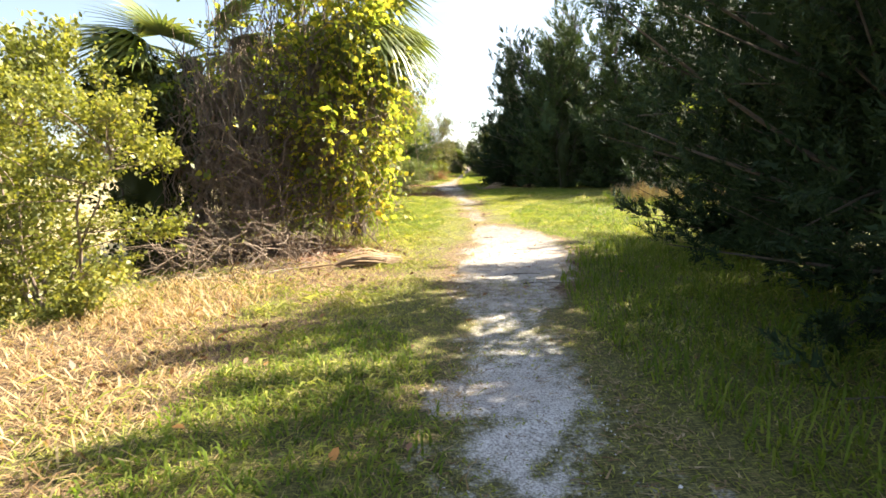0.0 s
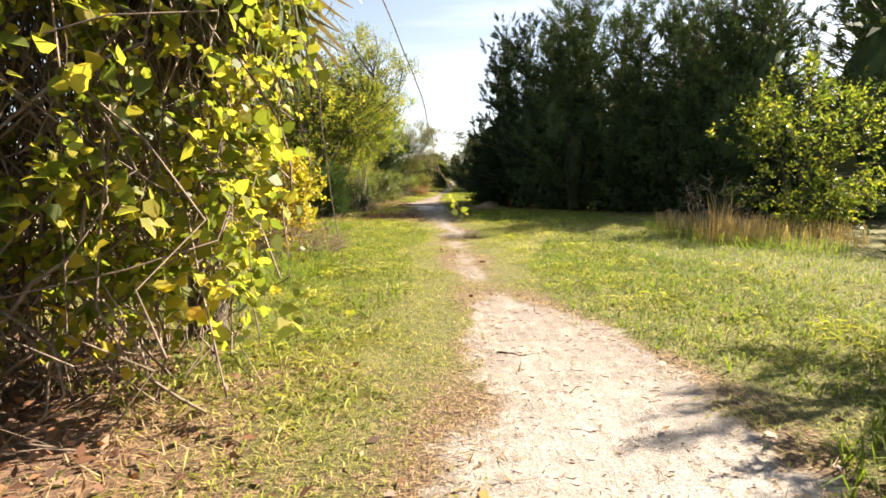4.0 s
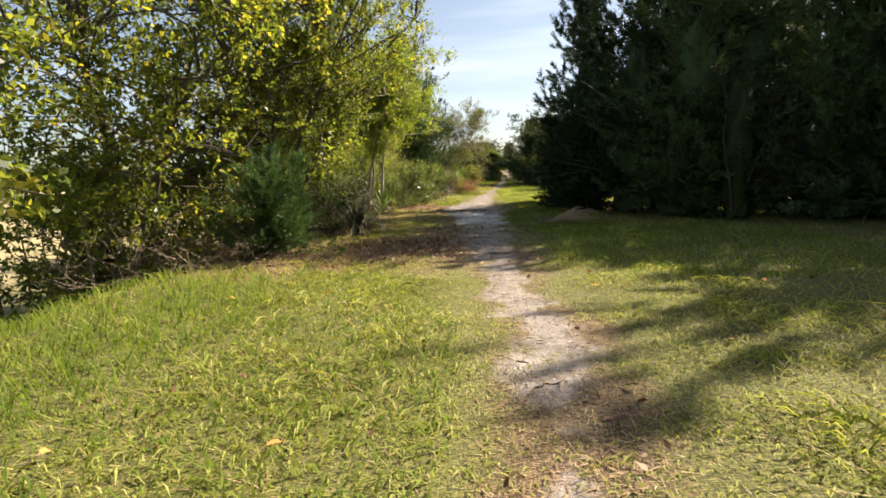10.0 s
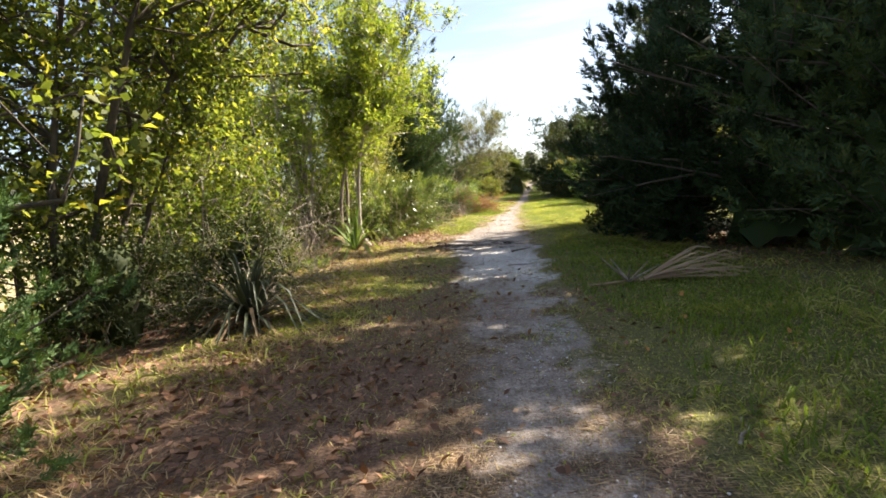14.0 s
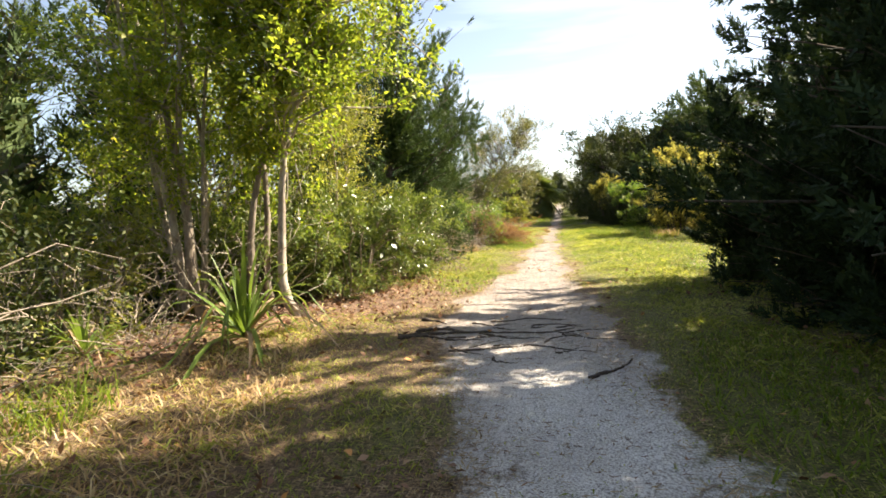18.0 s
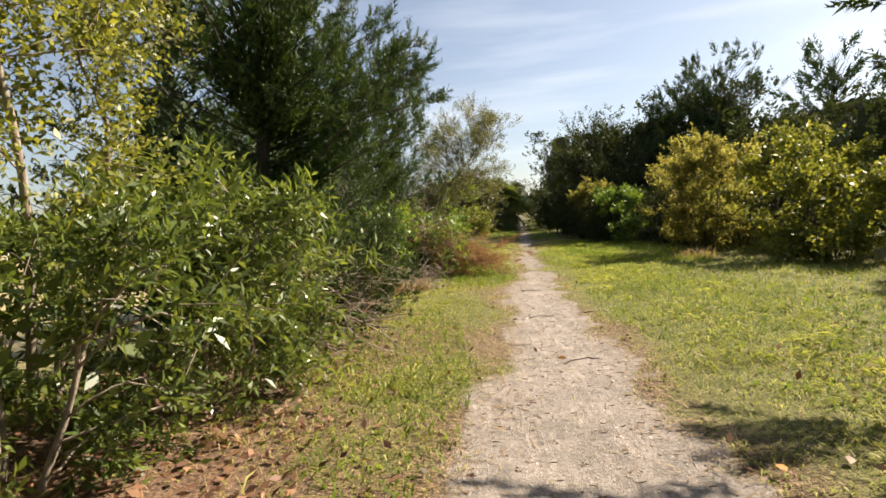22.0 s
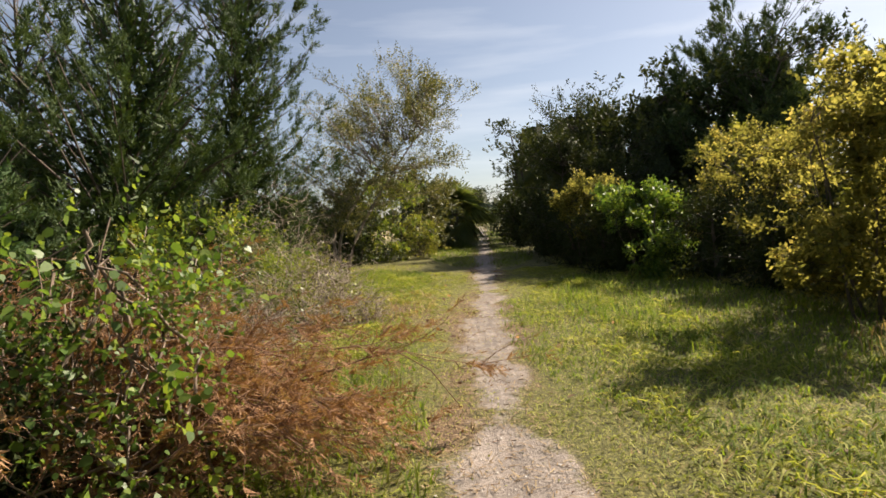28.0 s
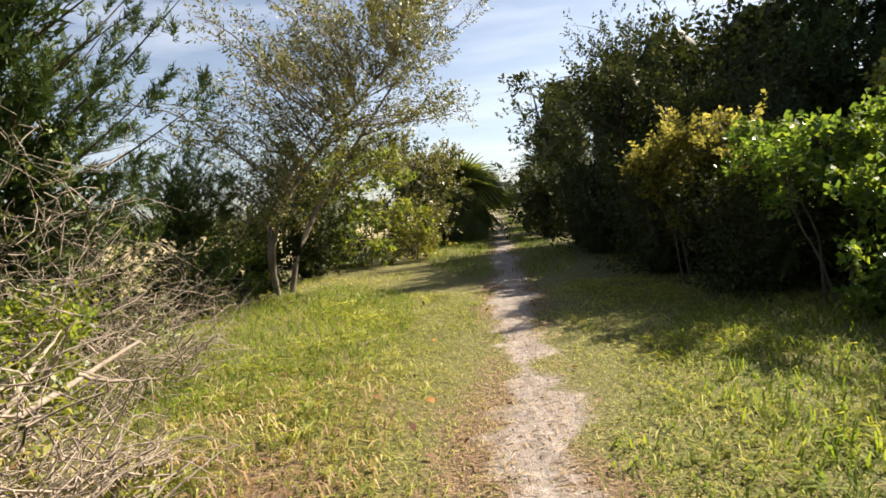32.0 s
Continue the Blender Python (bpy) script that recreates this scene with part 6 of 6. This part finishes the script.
for k in range(14):
    # short side roots and burnt-looking ends between the long ones
    rr = np.random.RandomState(300 + k)
    x0, y0, a0, l0 = rr.uniform(-0.5, 1.5), rr.uniform(35.5, 37.6), rr.normal(0, 0.6), rr.uniform(0.15, 0.5)
    stick("root", ROOT, "root", [(x0, y0), (x0 + l0 * 0.5 * math.cos(a0), y0 + l0 * 0.5 * math.sin(a0) + rr.normal(0, 0.04)), (x0 + l0 * math.cos(a0), y0 + l0 * math.sin(a0))], rr.uniform(0.008, 0.018), 0.004, "root", 300 + k, "roots across the trail")
TWIG = "thin dry twig lying on the trail"
stick("twig", TWIG, "twig", [(0.85, 7.2), (1.05, 7.26), (1.3, 7.2)], 0.010, 0.004, "root", 8, "twigs on the trail")
stick("twig", TWIG, "twig", [(1.0, 6.6), (1.25, 6.62), (1.45, 6.5)], 0.011, 0.005, "root", 9, "twigs on the trail")
stick("twig", TWIG, "twig", [(0.9, 10.95), (1.12, 10.9)], 0.012, 0.006, "root", 10, "twigs on the trail")
stick("twig", TWIG, "twig", [(1.1, 44.9), (1.3, 45.0), (1.5, 45.02)], 0.010, 0.005, "root", 11, "twigs on the trail")
stick("twig", TWIG, "twig", [(1.9, 45.1), (2.15, 45.15)], 0.010, 0.005, "root", 12, "twigs on the trail")
stick("twig", TWIG, "twig", [(-0.15, 38.72), (0.15, 38.8), (0.3, 38.78), (0.5, 38.95)], 0.007, 0.002, "root", 13, "twigs on the trail")
stick("twig", TWIG, "twig", [(1.05, 20.4), (1.3, 20.5)], 0.009, 0.005, "root", 14, "twigs on the trail")
stick("twig", TWIG, "twig", [(1.0, 20.9), (1.15, 20.85)], 0.009, 0.005, "root", 15, "twigs on the trail")
stick("stick", "pale dry stick lying in the grass", "stick", [(0.95, 60.35), (1.15, 60.55), (1.31, 60.85)], 0.018, 0.010, "twig", 16)
stick("fallen_branch", "pale forked dead branch fallen from the brush", "branch", [(-0.6, 56.5), (-0.2, 57.0), (0.1, 57.6)], 0.030, 0.014, "twig", 17)
stick("fallen_branch", "grey dead branch at the foot of the palms", "branch", [(-3.4, 7.2), (-2.6, 7.5), (-2.0, 7.9)], 0.030, 0.018, "twig", 18)
fallen_frond(-2.0, 7.6, 0.32, 1.5, 72, "dry tan palm frond lying on the grass", 46, 0.42, 0.08)
stick("twig", TWIG, "twig", [(1.2, 42.6), (1.45, 42.75), (1.6, 42.7)], 0.009, 0.004, "root", 35, "twigs on the trail")
stick("twig", TWIG, "twig", [(0.7, 43.4), (1.0, 43.45)], 0.008, 0.004, "twig", 36, "twigs on the trail")
stick("twig", TWIG, "twig", [(1.3, 47.6), (1.55, 47.55)], 0.009, 0.004, "root", 37, "twigs on the trail")
stick("twig", TWIG, "twig", [(1.5, 5.2), (1.75, 5.35)], 0.009, 0.005, "root", 38, "twigs on the trail")
stick("stick", "pale dry stick in the shaded grass", "stick", [(2.0, 26.6), (2.2, 26.9)], 0.012, 0.008, "twig", 19)


stick("stick", "pale forked dry stick lying on the lawn", "stick", [(3.95, 17.2), (4.15, 17.4), (4.4, 17.42), (4.5, 17.6)], 0.014, 0.006, "twig", 41)
stick("stick", "pale dry stick on shell grit in the shade", "stick", [(1.05, 33.4), (1.3, 33.46), (1.6, 33.62)], 0.013, 0.006, "twig", 42)
stick("stick", "pale dry stick at the edge of the undergrowth", "stick", [(-3.4, 28.5), (-3.1, 28.75), (-2.9, 28.7)], 0.013, 0.006, "twig", 43)


def dead_bough(x, y, turn, length, height, seed):
    """A pale forked bough fallen out of a tree: its butt rests up in the brush, its tips reach the grass."""
    r = np.random.RandomState(seed)
    ob = thing("dead_bough", x, y, gz(x, y), "pale grey forked dead bough slanting down to the grass", "branch", "dead boughs", turn)
    t = np.linspace(0, 1, 9)[:, None]
    main = np.array([0, 0, height]) * (1 - t) ** 0.9 + np.array([length, 0, 0.015]) * t
    main[:, 1:] += np.cumsum(r.normal(0, 0.022, (9, 2)), 0) * np.array([1, 0.4])
    main[:, 2] = np.maximum(main[:, 2], 0.02)
    main[-1, 2] = 0.012
    part("limb", tubes(main[None], np.linspace(0.019, 0.005, 9)[None], 7), M["twig"], ob, smooth=True)
    for k in range(7):
        q = 1 + k % 6
        way = unit(np.array([0.8, (-1) ** k * r.uniform(0.35, 0.9), r.uniform(-0.25, 0.35)]))
        p = main[q] + way * r.uniform(0.3, 0.75) * t
        p[:, 1:] += np.cumsum(r.normal(0, 0.014, (9, 2)), 0) * t
        p[:, 2] = np.maximum(p[:, 2], 0.012)
        part("fork", tubes(p[None], np.linspace(0.010, 0.003, 9)[None], 5), M["twig"], ob, smooth=True)
    return ob


dead_bough(-2.15, 43.45, -0.12, 1.75, 0.95, 401)
dead_bough(-1.95, 43.8, 0.10, 1.5, 0.65, 402)
dead_bough(-2.0, 43.1, -0.30, 1.35, 0.55, 403)
dead_bough(-1.8, 43.6, -0.02, 1.2, 1.1, 404)


def leaning_branch():
    """A pale forked dead branch that leans on the brush heap."""
    ob = thing("fallen_branch", -0.8, 56.4, gz(-0.8, 56.4), "pale thick forked branch leaning on a heap of dry twigs", "branch")
    r = np.random.RandomState(44)
    for name, pts, r0, r1 in (("limb", [(0, 0, 0.02), (0.24, 0.63, 0.47), (0.37, 1.14, 0.60), (0.51, 1.65, 0.73)], 0.034, 0.012), ("branch", [(0.24, 0.63, 0.47), (0.12, 1.0, 0.66), (0.03, 1.46, 0.84)], 0.022, 0.007), ("branch", [(0.37, 1.14, 0.60), (0.5, 1.3, 0.5), (0.7, 1.5, 0.46)], 0.016, 0.005)):
        q = np.array(pts, float)
        t = np.linspace(0, len(q) - 1, 14)
        p = np.stack([np.interp(t, range(len(q)), q[:, k]) for k in range(3)], -1) + np.cumsum(r.normal(0, 0.006, (14, 3)), 0)
        part(name, tubes(p[None], np.linspace(r0, r1, 14)[None], 7), M["twig"], ob, smooth=True)


leaning_branch()


def scatter(r, n, x0, x1, y0, y1):
    return r.uniform(x0, x1, n), r.uniform(y0, y1, n)


def litter():
    r = np.random.RandomState(5)
    x, y = scatter(r, 170000, -5, 6, -1, 64)
    keep = r.uniform(0, 1, len(x)) < (np.clip(dryness(x, y) - 0.45, 0, 1) * 0.2 + np.clip(mould(x, y), 0, 1) * 0.95 + 0.006) * (1 - trail(x, y)) ** 2
    x, y = x[keep], y[keep]
    n = len(x)
    way = np.stack([r.normal(size=n), r.normal(size=n), r.normal(0.15, 0.35, n)], -1)
    flat = np.stack([r.normal(0, 0.7, n), r.normal(0, 0.7, n), np.ones(n)], -1)
    L = r.uniform(0.03, 0.10, n)
    at = np.stack([x, y, ground_z(x, y) + r.uniform(0.008, 0.03, n)], -1)
    ob = new("leaf_litter", mesh_of("leaf_litter", *blades(at, way, flat, L, L * 0.5), M["litter"]))
    tagged(ob, "brown fallen leaves scattered below the bushes", "leaf litter", kind="stuff")


def bright_leaves():
    """Single orange and yellow leaves fallen on grass and sand."""
    r = np.random.RandomState(15)
    spots = [(r.uniform(-2.5, 4.5), r.uniform(1, 62)) for _ in range(70)]
    kinds = [mesh_of("fallen_leaf", *ovals(np.zeros((1, 3)), np.array([[1.0, 0, 0.12]]), np.array([[0, b, 1.0]]), np.array([0.085]), np.array([0.05]), 0.15), M["orange_leaf"]) for b in (0.0, 0.3, -0.4)]
    for k, (x, y) in enumerate(spots):
        ob = new("fallen_leaf", kinds[k % 3])
        ob.location, ob.rotation_euler = (x, y, gz(x, y) + 0.02 + 0.03 * (trail(np.array([x]), np.array([y]))[0] < 0.3)), (r.normal(0, 0.3), r.normal(0, 0.3), r.uniform(0, 6.3))
        tagged(ob, "single orange-brown leaf fallen beside the trail", "leaf", "fallen leaves")


def debris():
    r = np.random.RandomState(6)
    x, y = scatter(r, 30000, -1, 3.5, 0, 62)
    keep = r.uniform(0, 1, len(x)) < trail(x, y) * (0.15 + 0.7 * patchy(x, y, 0.4, 17))
    x, y = x[keep], y[keep]
    n = len(x)
    a = r.uniform(0, 6.28, n)
    L = r.uniform(0.015, 0.07, n)
    d = np.stack([np.cos(a), np.sin(a) * 0.6, np.zeros(n)], -1) * L[:, None]
    at = np.stack([x, y, ground_z(x, y) + 0.006], -1)
    mid = at + d * 0.5 + r.normal(size=(n, 3)) * [0.01, 0.01, 0.002]
    ob = new("trail_debris", mesh_of("trail_debris", *tubes(np.stack([at, mid, at + d], 1), np.tile([0.0025, 0.003, 0.0012], (n, 1)), 3), M["twig_red"]))
    tagged(ob, "bits of twig and dead grass strewn over the sand", "debris", kind="stuff")
    x, y = scatter(r, 170000, -1, 3.5, 0, 62)
    keep = r.uniform(0, 1, len(x)) < trail(x, y) ** 2 * (0.25 + 0.75 * (patchy(x, y, 1.2, 8) > 0.5)) * np.where((y < 7) | ((y > 26) & (y < 37)), 1, 0.12)
    x, y = x[keep], y[keep]
    n = len(x)
    way = np.stack([r.normal(size=n), r.normal(size=n), r.normal(0.1, 0.3, n)], -1)
    flat = np.stack([r.normal(0, 0.5, n), r.normal(0, 0.5, n), np.ones(n)], -1)
    L = r.uniform(0.008, 0.026, n)
    at = np.stack([x, y, ground_z(x, y) + 0.006], -1)
    ob = new("shell_grit", mesh_of("shell_grit", *blades(at, way, flat, L, L * 0.9), M["shell"]))
    tagged(ob, "white broken shell grit in the trail's sand", "gravel", kind="stuff")


def thatch():
    """Dead grass and leaf bits lying flat, thickest along both edges of the sand."""
    r = np.random.RandomState(16)
    x, y = scatter(r, 420000, -1.5, 4.2, -0.5, 62)
    lo, hi = np.interp(y, TRAIL_Y, TRAIL_L), np.interp(y, TRAIL_Y, TRAIL_R)
    rim = np.minimum(np.abs(x - lo), np.abs(x - hi))
    keep = r.uniform(0, 1, len(x)) < (0.45 * np.exp(-(rim / 0.22) ** 2) + 0.05 * trail(x, y)) * (0.25 + 0.9 * patchy(x, y, 0.35, 13))
    x, y = x[keep], y[keep]
    n = len(x)
    way = np.stack([r.normal(size=n), r.normal(size=n), r.normal(0.05, 0.12, n)], -1)
    L = r.uniform(0.03, 0.12, n)
    at = np.stack([x, y, ground_z(x, y) + r.uniform(0.006, 0.016, n)], -1)
    ob = new("thatch", mesh_of("thatch", *spikes(at, way, np.tile([0, 0, 1.0], (n, 1)), L, r.uniform(0.006, 0.014, n)), M["thatch"]))
    tagged(ob, "dead brown grass bits along the edges of the sand", "dead grass", kind="stuff")


def grass_mesh(name, label, mat, r, x, y, h, w, bend, short=False, plain=False):
    """Single blades of grass, each bent over at its own angle."""
    n = len(x)
    a = r.uniform(0, 2 * np.pi, n)
    lean = np.stack([np.cos(a), np.sin(a)], -1) * (bend * h)[:, None]
    z = ground_z(x, y) - 0.005
    s = np.stack([-np.sin(a), np.cos(a)], -1) * (w / 2)[:, None]
    p = np.stack([x, y], -1)
    c = lambda q, zz: np.concatenate([q, zz[:, None]], 1)
    if short:
        # an arc: foot, the wide middle, a tip that droops back towards the ground
        mid = p + lean * r.uniform(0.35, 0.6, n)[:, None] + s * r.normal(0, 0.8, n)[:, None]
        tip = z + h * r.uniform(0.15, 0.95, n)
        if plain:
            v = np.stack([c(p + s, z), c(p - s, z), c(p + lean, z + h * r.uniform(0.5, 1.1, n))], 1).reshape(-1, 3)
            tagged(new(name, mesh_of(name, v, np.arange(3 * n).reshape(-1, 3), M[mat])), label, "grass", kind="stuff")
            return
        v = np.stack([c(p, z), c(mid + s, z + h * 0.9), c(p + lean, tip), c(mid - s, z + h * 0.8)], 1).reshape(-1, 3)
        tagged(new(name, mesh_of(name, v, np.arange(4 * n).reshape(-1, 4), M[mat])), label, "grass", kind="stuff")
        return
    v = np.stack([c(p + s, z), c(p - s, z), c(p + lean * 0.35 + s * 0.8, z + h * 0.6), c(p + lean * 0.35 - s * 0.8, z + h * 0.6), c(p + lean, z + h * np.clip(1.0 - 0.35 * bend, 0.3, 1))], 1).reshape(-1, 3)
    f = (np.arange(n)[:, None, None] * 5 + np.array([[0, 1, 3], [0, 3, 2], [2, 3, 4]])).reshape(-1, 3)
    tagged(new(name, mesh_of(name, v, f, M[mat])), label, "grass", kind="stuff")


def grass():
    r = np.random.RandomState(9)

    def field(n, x0, x1, y0, y1, thin=1.0):
        x, y = scatter(r, n, x0, x1, y0, y1)
        ok = r.uniform(0, 1, n) < (1 - trail(x, y)) ** 1.5 * (1 - 0.9 * np.clip(mould(x, y) * 1.2 - 0.2, 0, 1)) * thin
        return x[ok], y[ok]

    def height(x, y):
        lo, hi = np.interp(y, TRAIL_Y, TRAIL_L), np.interp(y, TRAIL_Y, TRAIL_R)
        off = np.maximum(np.maximum(lo - x, x - hi), 0)
        h = 0.022 + 0.026 * step(0.1, 1.2, off) + 0.045 * step(1.0, 3.0, off) * patchy(x, y, 1.5, 9)
        return h * (0.55 + 1.3 * patchy(x, y, 0.45, 10) ** 2)

    def band(x, y):
        lo, hi = np.interp(y, TRAIL_Y, TRAIL_L), np.interp(y, TRAIL_Y, TRAIL_R)
        return np.maximum(np.maximum(lo - x, x - hi), 0)

    x, y = field(580000, -4.2, 5.6, -0.6, 64)
    near = r.uniform(0, 1, len(x)) < step(3.0, 1.7, band(x, y)) * 0.95 + 0.05
    x2, y2 = field(230000, -5.5, 9.5, -1, 68)
    far = band(x2, y2) > 2.0
    x, y = np.concatenate([x[near], x2[far]]), np.concatenate([y[near], y2[far]])
    wide = np.concatenate([np.ones(near.sum()), np.full(far.sum(), 1.4)])
    d = dryness(x, y)
    dry = r.uniform(0, 1, len(x)) < np.clip((d - 0.40) * 1.0, 0.14, 0.8)
    h = height(x, y) * r.uniform(0.6, 1.5, len(x)) * (0.8 + 0.2 * wide)
    w = r.uniform(0.007, 0.014, len(x)) * wide
    bend = r.uniform(0.7, 3.2, len(x))
    g = ~dry
    close = g & (wide < 1.2) & (r.uniform(0, 1, len(x)) < 0.55)
    g = g & ~close
    grass_mesh("lawn_grass", "short yellow-green lawn grass along both edges of the trail", "grass", r, x[close], y[close], h[close], w[close], bend[close], True)
    grass_mesh("lawn_grass", "short yellow-green lawn grass on both sides of the trail", "grass", r, x[g], y[g], h[g], w[g], bend[g], True, True)
    grass_mesh("dry_grass", "short straw-coloured dry grass", "straw", r, x[dry], y[dry], h[dry], w[dry] * 0.9, bend[dry], True, True)

    def tall(cx, cy, rx, ry, n, h0, h1, kinds, bends=(0.5, 1.7)):
        n = int(n * 0.5)
        a, q = r.uniform(0, 2 * np.pi, n), r.uniform(0, 1, n) ** 0.5
        x, y = cx + np.cos(a) * rx * q, cy + np.sin(a) * ry * q
        kinds.append((x, y, r.uniform(h0, h1, n), r.uniform(0.008, 0.016, n), r.uniform(*bends, n)))

    green, straw = [], []
    tall(3.0, 4.6, 1.7, 4.8, 15000, 0.08, 0.26, green, (0.4, 1.4))
    tall(5.4, 15.5, 2.8, 5.5, 14000, 0.06, 0.16, green, (0.7, 2.0))
    tall(-1.7, 14.6, 1.9, 4.6, 11000, 0.05, 0.15, green, (0.6, 2.0))
    tall(3.6, 13.6, 1.7, 4.2, 9000, 0.05, 0.14, green, (0.6, 2.0))
    tall(-1.5, 20.6, 2.1, 4.2, 12000, 0.05, 0.13, green, (0.6, 2.0))
    tall(3.9, 44.8, 1.7, 6.0, 9000, 0.04, 0.11, green, (0.6, 2.0))
    tall(0.3, 53.6, 1.0, 3.6, 5000, 0.05, 0.13, green, (0.6, 2.0))
    tall(3.6, 54.0, 1.2, 4.0, 5000, 0.05, 0.13, green, (0.6, 2.0))
    tall(-0.3, 42.6, 0.6, 3.2, 3000, 0.04, 0.11, green, (0.6, 2.0))
    tall(-0.9, 2.4, 0.9, 2.6, 6000, 0.05, 0.13, green, (0.6, 2.0))
    tall(8.6, 20.0, 2.0, 3.0, 2500, 0.3, 0.7, straw, (0.1, 0.6))
    tall(7.8, 19.5, 1.5, 3.5, 2500, 0.2, 0.5, green)
    tall(6.9, 18.2, 0.3, 0.3, 120, 0.6, 1.3, straw, (0.05, 0.25))
    tall(7.6, 18.6, 0.9, 0.6, 500, 0.3, 0.8, straw, (0.05, 0.4))
    tall(-2.6, 15.2, 1.6, 2.4, 4500, 0.12, 0.40, green)
    tall(-3.4, 22.0, 1.8, 3.0, 4500, 0.12, 0.30, green)
    tall(-3.2, 2.2, 1.5, 3.6, 7500, 0.05, 0.14, straw, (0.9, 2.8))
    tall(-2.9, 6.2, 0.9, 1.4, 2600, 0.07, 0.2, straw, (0.7, 2.4))
    tall(-2.6, 13.9, 0.7, 0.8, 500, 0.1, 0.35, straw, (0.4, 1.4))
    tall(4.6, 27.0, 2.6, 3.5, 7000, 0.08, 0.2, green)
    tall(3.0, 32.6, 1.3, 4.2, 8000, 0.06, 0.17, green, (0.6, 2.0))
    tall(5.5, 46.5, 2.6, 6.0, 11000, 0.05, 0.14, green, (0.6, 2.0))
    tall(5.6, 56.0, 1.9, 5.0, 10000, 0.08, 0.24, green, (0.4, 1.5))
    tall(-0.3, 62.0, 1.8, 4.0, 9000, 0.07, 0.19, green)
    tall(0.7, 57.6, 0.9, 2.0, 1800, 0.05, 0.16, straw, (0.4, 1.4))
    tall(-1.5, 47.9, 1.1, 0.6, 2400, 0.12, 0.42, straw, (0.6, 1.6))
    tall(-2.4, 33.6, 1.4, 3.0, 5000, 0.05, 0.15, straw, (0.8, 2.6))
    tall(-3.0, 34.4, 0.5, 0.6, 500, 0.2, 0.45, green)
    tall(-2.2, 25.6, 2.2, 1.0, 1800, 0.03, 0.08, straw, (0.9, 2.2))
    tall(6.3, 52.2, 0.5, 0.9, 400, 0.15, 0.4, straw, (0.2, 0.8))
    tall(1.9, 46.8, 0.2, 0.2, 10, 0.05, 0.1, green)
    tall(0.55, 50.5, 0.9, 2.2, 2200, 0.08, 0.24, green)
    tall(3.6, 72.0, 2.2, 7.0, 9000, 0.1, 0.25, green)
    tall(5.4, 88.0, 3.0, 10.0, 7000, 0.15, 0.3, green)
    for name, label, mat, kinds in (("tall_grass", "tall bright green grass at the lawn's edges", "tall_grass", green), ("tall_dry_grass", "tall dry straw and weeds at the bushes' feet", "straw", straw)):
        x, y, h, w, b = (np.concatenate(k) for k in zip(*kinds))
        ok = r.uniform(0, 1, len(x)) < (1 - trail(x, y)) ** 2 * (1 - 0.75 * np.clip(mould(x, y), 0, 1))
        grass_mesh(name, label, mat, r, x[ok], y[ok], h[ok], w[ok], b[ok])


def far_woods():
    """The low line of trees beyond the marsh, and what closes the view behind the walker."""
    r = np.random.RandomState(12)
    n = 9000
    a = r.uniform(0.0, 2 * np.pi, n)
    dist = r.uniform(230, 320, n)
    x, y = np.cos(a) * dist, 40 + np.sin(a) * dist
    h = 5 + 5 * patchy(a * 40, dist * 0.02, 1.0, 5)
    at = np.stack([x, y, -1.5 + r.uniform(0, 1, n) * h], -1)
    way = rand_dirs(r, n) + [0, 0, 0.7]
    ob = new("far_woods", mesh_of("far_woods", *blades(at, way, rand_dirs(r, n), r.uniform(4, 8, n), r.uniform(2.5, 4.5, n)), M["oak"]))
    tagged(ob, "low dark line of distant woods beyond the marsh", "woods", kind="stuff")


litter()
bright_leaves()
thatch()
debris()
grass()
far_woods()
